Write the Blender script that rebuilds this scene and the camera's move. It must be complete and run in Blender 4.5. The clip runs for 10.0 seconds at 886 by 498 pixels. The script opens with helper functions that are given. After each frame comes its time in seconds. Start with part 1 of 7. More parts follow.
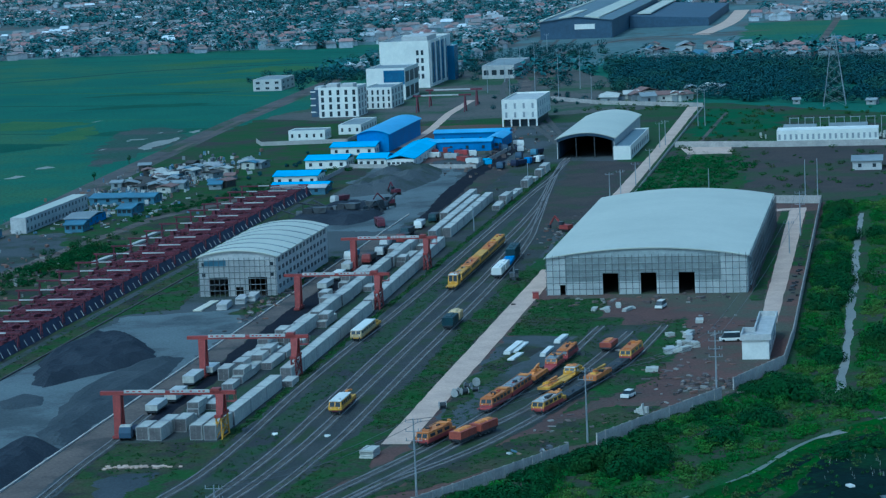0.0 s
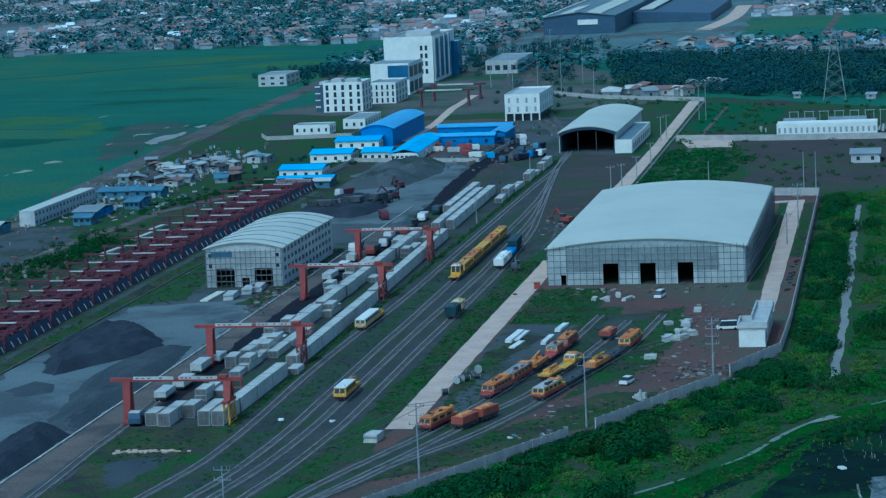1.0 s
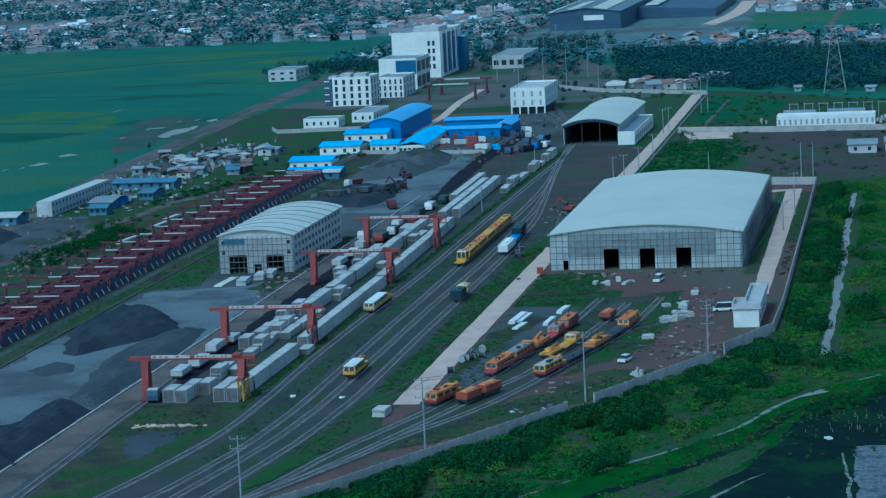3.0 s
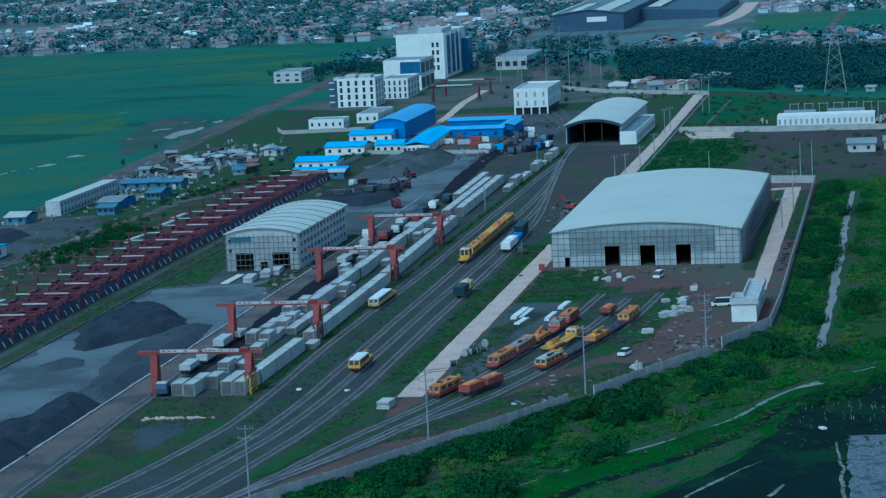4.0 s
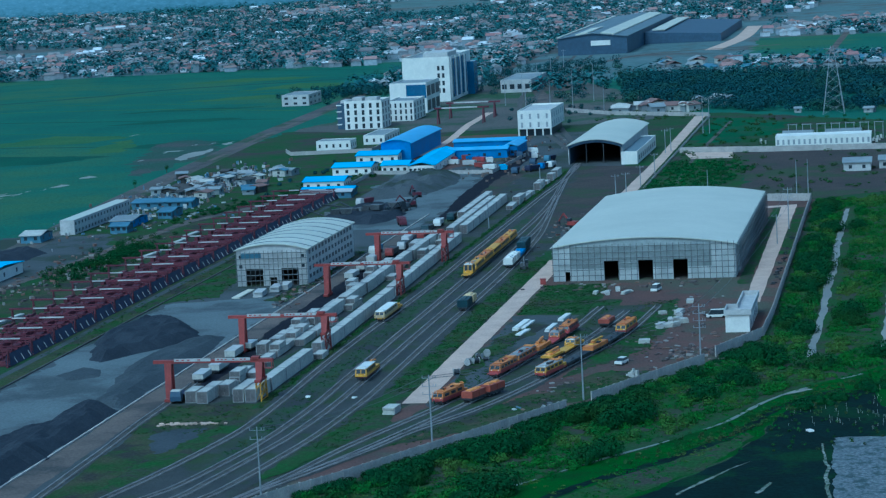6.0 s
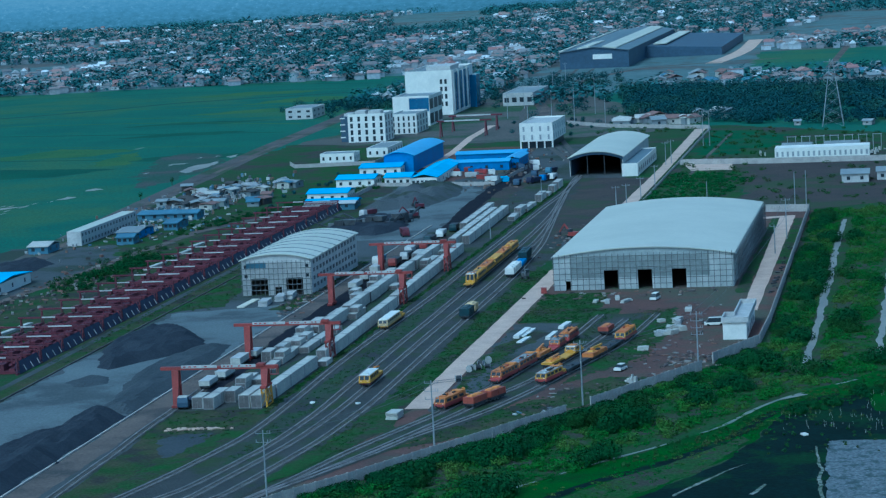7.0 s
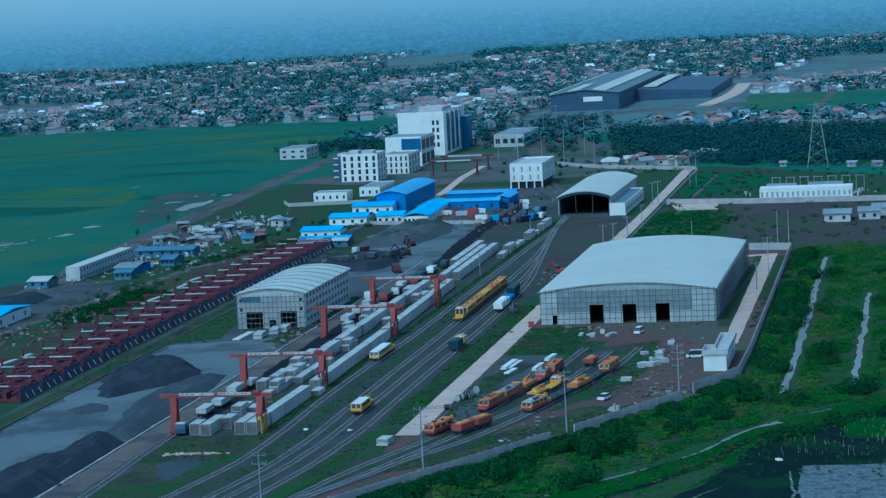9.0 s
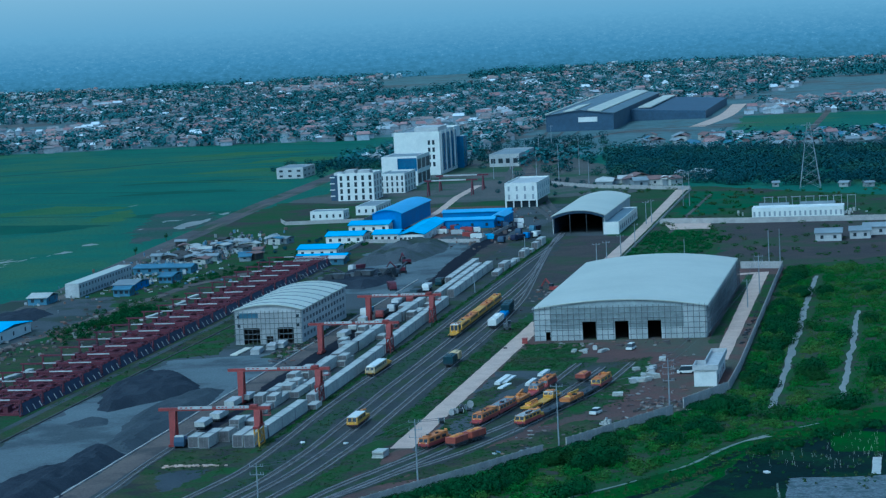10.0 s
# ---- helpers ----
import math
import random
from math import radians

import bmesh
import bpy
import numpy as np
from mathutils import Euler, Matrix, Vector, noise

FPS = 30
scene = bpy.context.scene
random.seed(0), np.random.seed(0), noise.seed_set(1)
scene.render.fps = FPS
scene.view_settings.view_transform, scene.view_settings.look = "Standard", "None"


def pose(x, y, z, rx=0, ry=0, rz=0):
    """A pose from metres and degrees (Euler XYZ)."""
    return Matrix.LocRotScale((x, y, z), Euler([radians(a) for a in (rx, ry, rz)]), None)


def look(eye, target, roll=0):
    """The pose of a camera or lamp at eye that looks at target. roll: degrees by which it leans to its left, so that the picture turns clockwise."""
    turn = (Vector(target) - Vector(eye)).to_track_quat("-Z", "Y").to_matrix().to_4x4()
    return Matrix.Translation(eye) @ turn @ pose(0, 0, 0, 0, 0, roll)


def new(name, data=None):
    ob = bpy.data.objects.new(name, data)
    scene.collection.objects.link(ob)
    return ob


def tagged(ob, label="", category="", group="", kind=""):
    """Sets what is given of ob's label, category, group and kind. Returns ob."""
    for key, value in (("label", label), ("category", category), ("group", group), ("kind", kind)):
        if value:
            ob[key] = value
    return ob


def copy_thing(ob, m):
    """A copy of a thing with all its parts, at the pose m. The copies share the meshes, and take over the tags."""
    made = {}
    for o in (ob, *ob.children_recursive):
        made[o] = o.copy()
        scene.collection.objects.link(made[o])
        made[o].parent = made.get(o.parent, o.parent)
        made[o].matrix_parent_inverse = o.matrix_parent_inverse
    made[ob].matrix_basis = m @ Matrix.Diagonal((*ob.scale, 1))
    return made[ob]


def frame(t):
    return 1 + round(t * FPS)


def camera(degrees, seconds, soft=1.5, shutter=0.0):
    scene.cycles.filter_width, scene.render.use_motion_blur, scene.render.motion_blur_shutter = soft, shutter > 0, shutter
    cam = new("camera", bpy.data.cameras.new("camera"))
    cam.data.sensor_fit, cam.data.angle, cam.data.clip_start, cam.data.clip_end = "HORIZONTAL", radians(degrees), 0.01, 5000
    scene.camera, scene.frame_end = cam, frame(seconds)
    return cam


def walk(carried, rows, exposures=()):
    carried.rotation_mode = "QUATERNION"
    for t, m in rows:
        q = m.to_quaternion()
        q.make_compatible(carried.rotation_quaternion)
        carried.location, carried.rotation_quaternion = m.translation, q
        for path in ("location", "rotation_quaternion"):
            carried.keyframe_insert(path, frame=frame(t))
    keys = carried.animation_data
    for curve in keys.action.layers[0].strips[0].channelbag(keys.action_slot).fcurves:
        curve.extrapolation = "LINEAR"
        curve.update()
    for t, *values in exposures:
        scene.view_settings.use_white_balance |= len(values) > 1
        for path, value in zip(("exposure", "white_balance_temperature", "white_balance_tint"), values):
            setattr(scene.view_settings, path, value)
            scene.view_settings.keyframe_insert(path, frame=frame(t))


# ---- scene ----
# ------------------------------------------------------------ camera
cam = camera(20.0, 10.0, soft=1.3)
PATH = [
    (0.0, look((152.18, -454.20, 99.62), (60.79, 32.53, 30.76), -2.568)),
    (0.5, look((153.40, -459.34, 99.72), (61.38, 27.22, 30.50), -2.644)),
    (1.0, look((154.64, -464.67, 99.76), (62.27, 21.77, 30.20), -2.654)),
    (1.5, look((155.76, -469.66, 99.62), (62.96, 16.66, 29.75), -2.681)),
    (2.0, look((157.03, -474.95, 99.70), (63.87, 11.27, 29.64), -2.692)),
    (2.5, look((158.15, -480.10, 99.73), (64.53, 6.04, 29.65), -2.749)),
    (4.0, look((161.75, -495.45, 99.83), (66.53, -9.54, 30.39), -2.954)),
    (4.5, look((162.85, -500.43, 99.80), (67.38, -14.46, 31.11), -2.971)),
    (5.0, look((164.02, -505.52, 99.81), (68.31, -19.43, 32.30), -2.982)),
    (5.5, look((165.27, -510.50, 99.90), (69.19, -24.27, 33.92), -3.030)),
    (7.0, look((168.73, -525.67, 99.94), (71.61, -39.07, 38.37), -3.152)),
    (7.5, look((169.82, -530.48, 99.94), (73.10, -43.63, 39.71), -3.080)),
    (8.0, look((170.98, -535.75, 100.01), (75.11, -48.55, 41.34), -2.912)),
    (8.5, look((172.16, -540.35, 100.08), (76.28, -52.84, 43.98), -2.931)),
    (9.0, look((173.23, -545.28, 100.06), (77.79, -57.36, 46.85), -2.906)),
    (9.5, look((174.33, -550.42, 100.22), (79.43, -62.15, 49.37), -2.803)),
    (10.0, look((175.44, -555.29, 100.15), (80.89, -66.78, 50.98), -2.780)),
]
walk(cam, PATH, exposures=[(0.0, 0.38, 4080, -18.5), (4.5, 0.38, 4070, -18.2), (7.0, 0.44, 4030, -17.8), (10.0, 0.38, 3990, -17.5)])

# ------------------------------------------------------------ world and sun
world = bpy.data.worlds.new("overcast")
scene.world = world
world.use_nodes = True
wn = world.node_tree
sky = wn.nodes.new("ShaderNodeTexSky")
sky.sky_type = 'NISHITA'
sky.sun_disc = False
sky.sun_elevation = radians(48)
sky.sun_rotation = radians(200)
sky.air_density, sky.dust_density, sky.ozone_density = 1.0, 3.0, 2.0
wn.links.new(sky.outputs[0], wn.nodes["Background"].inputs[0])
wn.nodes["Background"].inputs[1].default_value = 0.11
sun = new("sun", bpy.data.lights.new("sun", 'SUN'))
sun.data.energy, sun.data.angle, sun.data.color = 0.9, radians(14), (1.0, 0.96, 0.9)
sun.matrix_world = look((0, 0, 300), (90, 190, 0))


# ------------------------------------------------------------ materials
def mat(name, c1, c2=None, scale=0.3, rough=0.8, metal=0.0, fine=6.0, amount=0.35, bump=0.15, island=0.0, c3=None, big=0.02, spec=0.3):
    """Two colours mixed by a broad noise, a fine noise for grain and an optional third colour in wide patches."""
    m = bpy.data.materials.new(name)
    m.use_nodes = True
    nt, bs = m.node_tree, m.node_tree.nodes["Principled BSDF"]
    c2 = c2 or tuple(v * 0.72 for v in c1)
    geo = nt.nodes.new("ShaderNodeNewGeometry")

    def noi(s, d=5.0, r=0.6):
        n = nt.nodes.new("ShaderNodeTexNoise")
        n.inputs["Scale"].default_value, n.inputs["Detail"].default_value, n.inputs["Roughness"].default_value = s, d, r
        nt.links.new(geo.outputs["Position"], n.inputs["Vector"])
        return n.outputs[0]

    def ramp(sock, a, b):
        r = nt.nodes.new("ShaderNodeMapRange")
        r.inputs[1].default_value, r.inputs[2].default_value = a, b
        nt.links.new(sock, r.inputs[0])
        return r.outputs[0]

    def mix(fac, a, b, mode='MIX'):
        x = nt.nodes.new("ShaderNodeMix")
        x.data_type, x.blend_type = 'RGBA', mode
        for sock, val in ((x.inputs[0], fac), (x.inputs[6], a), (x.inputs[7], b)):
            if isinstance(val, tuple):
                sock.default_value = (*val, 1)
            elif isinstance(val, float):
                sock.default_value = val
            else:
                nt.links.new(val, sock)
        return x.outputs[2]

    col = mix(ramp(noi(scale), 0.36, 0.64), tuple(c1), tuple(c2))
    if c3:
        col = mix(ramp(noi(big, 6.0, 0.65), 0.50, 0.60), col, tuple(c3))
    if island:
        hsv = nt.nodes.new("ShaderNodeHueSaturation")
        mr = nt.nodes.new("ShaderNodeMapRange")
        mr.inputs[3].default_value, mr.inputs[4].default_value = 1 - island, 1 + island
        nt.links.new(geo.outputs["Random Per Island"], mr.inputs[0])
        nt.links.new(mr.outputs[0], hsv.inputs["Value"])
        nt.links.new(col, hsv.inputs["Color"])
        col = hsv.outputs[0]
    f = noi(fine, 4.0, 0.7)
    g = nt.nodes.new("ShaderNodeMapRange")
    g.inputs[1].default_value, g.inputs[2].default_value = 0.3, 0.7
    g.inputs[3].default_value, g.inputs[4].default_value = 1 - amount, 1 + amount
    nt.links.new(f, g.inputs[0])
    h2 = nt.nodes.new("ShaderNodeHueSaturation")
    nt.links.new(g.outputs[0], h2.inputs["Value"])
    nt.links.new(col, h2.inputs["Color"])
    nt.links.new(h2.outputs[0], bs.inputs["Base Color"])
    bs.inputs["Roughness"].default_value, bs.inputs["Metallic"].default_value = rough, metal
    bs.inputs["Specular IOR Level"].default_value = spec if rough < 0.88 else 0.06
    if bump:
        b = nt.nodes.new("ShaderNodeBump")
        b.inputs["Strength"].default_value, b.inputs["Distance"].default_value = bump, 0.15
        nt.links.new(f, b.inputs["Height"])
        nt.links.new(b.outputs[0], bs.inputs["Normal"])
    return m


def palette(name, cols, rough=0.8, amount=0.2, fine=0.8):
    """One of several colours for each loose piece of a mesh, with grain."""
    m = mat(name, cols[0], cols[0], 0.3, rough, 0, fine, amount, 0)
    nt = m.node_tree
    geo = [n for n in nt.nodes if n.type == 'NEW_GEOMETRY'][0]
    cr = nt.nodes.new("ShaderNodeValToRGB")
    cr.color_ramp.interpolation = 'CONSTANT'
    el = cr.color_ramp.elements
    while len(el) < len(cols):
        el.new(0.5)
    for i, c in enumerate(cols):
        el[i].position = i / len(cols)
        el[i].color = (*c, 1)
    nt.links.new(geo.outputs["Random Per Island"], cr.inputs[0])
    h = [n for n in nt.nodes if n.type == 'HUE_SAT'][-1]
    nt.links.new(cr.outputs[0], h.inputs["Color"])
    return m


M = {}
# Field green shifted to teal in its colour to imitate distant haze.
M["grass"] = mat("haze_teal_field_grass", (0.045, 0.118, 0.076), (0.036, 0.10, 0.07), 0.02, 0.95, 0, 0.8, 0.35, 0.3, c3=(0.06, 0.118, 0.06), big=0.006)
M["bright_grass"] = mat("bright_grass", (0.0208, 0.0765, 0.0049), (0.0147, 0.0459, 0.00734), 0.15, 0.95, 0, 2.0, 0.35, 0.3)
M["weeds"] = mat("weeds", (0.030, 0.078, 0.017), (0.040, 0.056, 0.026), 0.14, 0.95, 0, 1.5, 0.45, 0.4, c3=(0.050, 0.050, 0.040), big=0.10)
M["dry_weeds"] = mat("dry_weeds", (0.0298, 0.0638, 0.017), (0.0638, 0.0595, 0.0382), 0.1, 0.95, 0, 1.5, 0.4, 0.4, c3=(0.0382, 0.0382, 0.034), big=0.08)
M["net"] = mat("grey_scaffold_net", (0.33, 0.35, 0.335), (0.27, 0.29, 0.28), 0.3, 0.8, 0, 0.8, 0.15, 0.05)
M["far_field"] = mat("dark_field", (0.03, 0.085, 0.05), (0.024, 0.07, 0.045), 0.03, 0.95, 0, 0.8, 0.3, 0.2)
M["dark_field_bund"] = mat("dark_hedge_grass", (0.028, 0.078, 0.058), (0.022, 0.064, 0.05), 0.05, 0.95, 0, 0.8, 0.3, 0.2)
M["bare_field"] = mat("bare_wet_field", (0.055, 0.078, 0.066), (0.040, 0.080, 0.052), 0.06, 0.95, 0, 0.8, 0.35, 0.2, c3=(0.075, 0.075, 0.07), big=0.03)
M["dry_field"] = mat("yellowing_field", (0.07, 0.125, 0.045), (0.05, 0.11, 0.045), 0.03, 0.95, 0, 0.8, 0.3, 0.2)
M["gravel"] = mat("grey_gravel", (0.082, 0.088, 0.092), (0.063, 0.069, 0.07), 0.03, 0.95, 0, 2.0, 0.2, 0.3, c3=(0.045, 0.055, 0.042), big=0.03)
M["pale_gravel"] = mat("pale_gravel", (0.145, 0.162, 0.165), (0.10, 0.112, 0.118), 0.03, 0.95, 0, 1.5, 0.22, 0.3, c3=(0.075, 0.084, 0.088), big=0.03)
M["mid_gravel"] = mat("grey_blue_gravel", (0.066, 0.073, 0.08), (0.05, 0.057, 0.064), 0.08, 0.95, 0, 2.0, 0.25, 0.4)
M["heap"] = mat("dark_gravel_heap", (0.040, 0.045, 0.055), (0.030, 0.034, 0.043), 0.15, 0.95, 0, 2.5, 0.3, 0.5)
M["ballast"] = mat("track_ballast", (0.064, 0.066, 0.064), (0.046, 0.049, 0.050), 0.08, 0.95, 0, 2.5, 0.4, 0.4, c3=(0.042, 0.058, 0.028), big=0.045)
M["dirt"] = mat("brown_dirt", (0.121, 0.0713, 0.0598), (0.0782, 0.0552, 0.0506), 0.06, 0.95, 0, 1.6, 0.3, 0.4, c3=(0.0862, 0.0862, 0.0633), big=0.03)
M["dark_dirt"] = mat("dark_dirt", (0.07, 0.058, 0.052), (0.05, 0.045, 0.045), 0.06, 0.95, 0, 1.6, 0.35, 0.4, c3=(0.05, 0.066, 0.036), big=0.03)
M["mud_road"] = mat("haul_road_dirt", (0.145, 0.118, 0.102), (0.10, 0.086, 0.078), 0.08, 0.95, 0, 1.5, 0.25, 0.3, c3=(0.07, 0.066, 0.064), big=0.05)
M["concrete"] = mat("pale_concrete", (0.53, 0.385, 0.295), (0.43, 0.315, 0.245), 0.15, 0.85, 0, 2.0, 0.14, 0.15)
M["wall_concrete"] = mat("precast_concrete", (0.40, 0.365, 0.33), (0.30, 0.28, 0.26), 0.3, 0.85, 0, 2.5, 0.2, 0.2, island=0.12)
M["water"] = mat("still_water", (0.24, 0.225, 0.19), (0.17, 0.165, 0.14), 0.05, 0.55, 0, 1.0, 0.15, 0.02, spec=0.6)
M["ditch"] = mat("murky_ditch_water", (0.17, 0.18, 0.14), (0.09, 0.11, 0.08), 0.12, 0.5, 0, 1.0, 0.25, 0.02, spec=0.6)
M["rail"] = mat("worn_rail_steel", (0.33, 0.30, 0.28), (0.24, 0.21, 0.195), 0.4, 0.6, 0.2, 3.0, 0.2, 0)
M["sleeper"] = mat("concrete_sleeper", (0.11, 0.107, 0.10), (0.07, 0.068, 0.065), 0.4, 0.9, 0, 3.0, 0.2, 0.1)
M["red"] = mat("red_oxide_paint", (0.25, 0.05, 0.043), (0.18, 0.042, 0.038), 0.3, 0.55, 0, 2.0, 0.2, 0.05)
M["maroon"] = mat("dark_red_steel", (0.105, 0.024, 0.036), (0.07, 0.02, 0.03), 0.25, 0.6, 0, 1.2, 0.3, 0.1)
M["navy"] = mat("navy_sheet", (0.025, 0.03, 0.06), (0.018, 0.02, 0.045), 0.3, 0.7, 0, 1.2, 0.25, 0.1)
M["green_dark"] = mat("dark_green_paint", (0.016, 0.042, 0.05), (0.012, 0.03, 0.04), 0.4, 0.5, 0, 2, 0.2, 0.05)
M["cream"] = mat("cream_paint", (0.62, 0.58, 0.46), (0.52, 0.48, 0.38), 0.3, 0.55, 0, 1.5, 0.12, 0.03)
M["beige"] = mat("beige_paint", (0.56, 0.42, 0.22), (0.46, 0.34, 0.18), 0.3, 0.55, 0, 1.5, 0.15, 0.03)
M["pink"] = mat("faded_red_paint", (0.32, 0.06, 0.06), (0.24, 0.05, 0.05), 0.3, 0.6, 0, 2, 0.2, 0.03)
M["white"] = mat("white_paint", (0.72, 0.69, 0.62), (0.62, 0.60, 0.545), 0.2, 0.5, 0, 1.5, 0.07, 0.03)
M["grey_white"] = mat("grey_white_panel", (0.48, 0.46, 0.43), (0.38, 0.37, 0.355), 0.2, 0.6, 0, 1.2, 0.14, 0.05)
M["roof_white"] = mat("pale_metal_roof", (0.51, 0.495, 0.41), (0.455, 0.445, 0.37), 0.05, 0.45, 0, 0.8, 0.06, 0.02)
M["container"] = mat("grey_container_paint", (0.49, 0.465, 0.405), (0.385, 0.37, 0.33), 0.25, 0.6, 0, 1.2, 0.18, 0.08)
M["container_door"] = mat("dull_container_end", (0.16, 0.145, 0.14), (0.10, 0.092, 0.09), 0.5, 0.6, 0, 2.5, 0.2, 0.08)
M["yellow"] = mat("yellow_paint", (0.60, 0.33, 0.03), (0.44, 0.23, 0.03), 0.4, 0.5, 0, 2.0, 0.18, 0.05)
M["orange"] = mat("orange_paint", (0.60, 0.25, 0.05), (0.46, 0.17, 0.04), 0.4, 0.55, 0, 2.0, 0.2, 0.05)
M["red_orange"] = mat("red_orange_paint", (0.29, 0.07, 0.042), (0.21, 0.055, 0.038), 0.4, 0.55, 0, 2.0, 0.2, 0.05)
M["blue_roof"] = mat("bright_blue_sheet", (0.07, 0.40, 0.70), (0.06, 0.33, 0.60), 0.1, 0.5, 0, 0.8, 0.12, 0.03)
M["hall_blue"] = mat("weathered_blue_roof", (0.15, 0.36, 0.60), (0.12, 0.30, 0.52), 0.1, 0.5, 0, 0.8, 0.12, 0.03)
M["depot_roof"] = mat("dark_depot_roof", (0.13, 0.165, 0.19), (0.11, 0.14, 0.165), 0.05, 0.6, 0, 0.4, 0.12, 0)
M["tile_roof"] = mat("brown_tile_roof", (0.20, 0.12, 0.10), (0.15, 0.10, 0.09), 0.1, 0.8, 0, 0.8, 0.2, 0.05)
M["blue_wall"] = mat("blue_sheet_wall", (0.04, 0.18, 0.45), (0.035, 0.145, 0.37), 0.1, 0.5, 0, 0.8, 0.15, 0.03)
M["dull_blue"] = mat("faded_blue_sheet", (0.10, 0.19, 0.26), (0.08, 0.14, 0.19), 0.2, 0.6, 0, 0.8, 0.2, 0.03)
M["grey_roof"] = mat("grey_roof_sheet", (0.26, 0.28, 0.28), (0.20, 0.215, 0.22), 0.1, 0.7, 0, 0.8, 0.15, 0.03)
M["glass"] = mat("dark_window_glass", (0.03, 0.04, 0.05), (0.02, 0.028, 0.035), 0.2, 0.3, 0, 2, 0.1, 0, spec=0.2)
M["blue_glass"] = mat("blue_curtain_glass", (0.05, 0.13, 0.24), (0.035, 0.09, 0.18), 0.2, 0.15, 0, 2, 0.1, 0, spec=0.6)
M["steel"] = mat("galvanised_steel", (0.34, 0.35, 0.36), (0.26, 0.27, 0.28), 0.6, 0.5, 0.3, 2, 0.15, 0)
M["dark_steel"] = mat("dark_steel", (0.05, 0.052, 0.056), (0.035, 0.036, 0.04), 0.6, 0.6, 0.2, 2, 0.2, 0)
M["tube"] = mat("weathered_scaffold_tube", (0.13, 0.135, 0.14), (0.09, 0.092, 0.095), 0.6, 0.6, 0.2, 2, 0.2, 0)
M["rubber"] = mat("black_rubber", (0.02, 0.02, 0.02), (0.015, 0.015, 0.015), 0.6, 0.8, 0, 2, 0.2, 0)
M["dark_leaf"] = mat("dark_bush_leaves", (0.0223, 0.0646, 0.0166), (0.0158, 0.0497, 0.0166), 0.2, 0.9, 0, 1.2, 0.3, 0, island=0.3, c3=(0.0248, 0.058, 0.0132), big=0.08)
M["herb"] = mat("low_herbs", (0.0389, 0.128, 0.0121), (0.0268, 0.0858, 0.0174), 0.15, 0.9, 0, 1.2, 0.3, 0, island=0.3, c3=(0.0804, 0.114, 0.0297), big=0.04)
M["amber"] = mat("faded_amber_paint", (0.495, 0.198, 0.045), (0.396, 0.135, 0.0405), 0.5, 0.55, 0, 2.0, 0.22, 0.05)
M["frame_grey"] = mat("dull_container_frame", (0.36, 0.35, 0.33), (0.27, 0.265, 0.255), 0.4, 0.6, 0, 1.5, 0.2, 0.05)
M["kerb"] = mat("worn_kerb_paint", (0.50, 0.44, 0.38), (0.33, 0.30, 0.27), 0.25, 0.8, 0, 1.2, 0.2, 0.05)
M["wet_mud"] = mat("black_wet_mud", (0.013, 0.014, 0.021), (0.019, 0.019, 0.024), 0.15, 0.95, 0, 1.5, 0.3, 0.3)
M["rough_ground"] = mat("rough_weedy_ground", (0.028, 0.072, 0.020), (0.045, 0.060, 0.034), 0.07, 0.95, 0, 1.2, 0.4, 0.4, c3=(0.05, 0.047, 0.042), big=0.03)
M["weedy_ballast"] = mat("weedy_ballast", (0.052, 0.062, 0.048), (0.036, 0.064, 0.028), 0.12, 0.95, 0, 2.0, 0.4, 0.4, c3=(0.046, 0.047, 0.05), big=0.05)
M["lane_grey"] = mat("grey_lane_earth", (0.125, 0.11, 0.105), (0.085, 0.08, 0.078), 0.05, 0.95, 0, 0.8, 0.25, 0.2, c3=(0.055, 0.075, 0.045), big=0.02)
# Far yard earth, made lighter than the near dirt to suggest haze.
M["far_earth"] = mat("trodden_hazed_earth", (0.11, 0.10, 0.092), (0.08, 0.085, 0.075), 0.03, 0.95, 0, 0.6, 0.3, 0.2, c3=(0.05, 0.085, 0.045), big=0.015)
# Belt trees: dark leaves whose blue share stands for haze in the air.
M["hazed_belt_leaf"] = mat("haze_blue_belt_leaves", (0.030, 0.072, 0.074), (0.020, 0.052, 0.060), 0.02, 0.9, 0, 0.4, 0.25, 0, island=0.3, c3=(0.042, 0.088, 0.062), big=0.03)
M["tuft_leaf"] = mat("dull_weed_leaves", (0.036, 0.086, 0.02), (0.028, 0.062, 0.02), 0.1, 0.9, 0, 1.2, 0.3, 0, island=0.35, c3=(0.06, 0.075, 0.03), big=0.06)
M["leaf"] = mat("leaves", (0.0454, 0.126, 0.0151), (0.0276, 0.0855, 0.0177), 0.08, 0.9, 0, 1.2, 0.3, 0, island=0.35, c3=(0.0756, 0.126, 0.0252), big=0.05)
# Leaves of the far town, with the blue of haze mixed into their colour.
M["hazed_far_leaf"] = mat("haze_tinted_leaves", (0.055, 0.122, 0.118), (0.045, 0.105, 0.11), 0.02, 0.9, 0, 0.4, 0.25, 0, island=0.35)
M["sheet"] = mat("translucent_white_sheet", (0.66, 0.65, 0.61), (0.44, 0.45, 0.43), 0.35, 0.6, 0, 0.7, 0.16, 0.05)
M["mottled_pond"] = mat("mottled_pond_water", (0.19, 0.20, 0.20), (0.035, 0.045, 0.05), 1.3, 0.5, 0, 2.2, 0.45, 0.05, c3=(0.02, 0.035, 0.03), big=0.35)
M["pale_bund"] = mat("pale_grassy_bund", (0.30, 0.30, 0.27), (0.03, 0.06, 0.03), 0.5, 0.9, 0, 1.5, 0.4, 0.2, c3=(0.12, 0.14, 0.1), big=0.3)
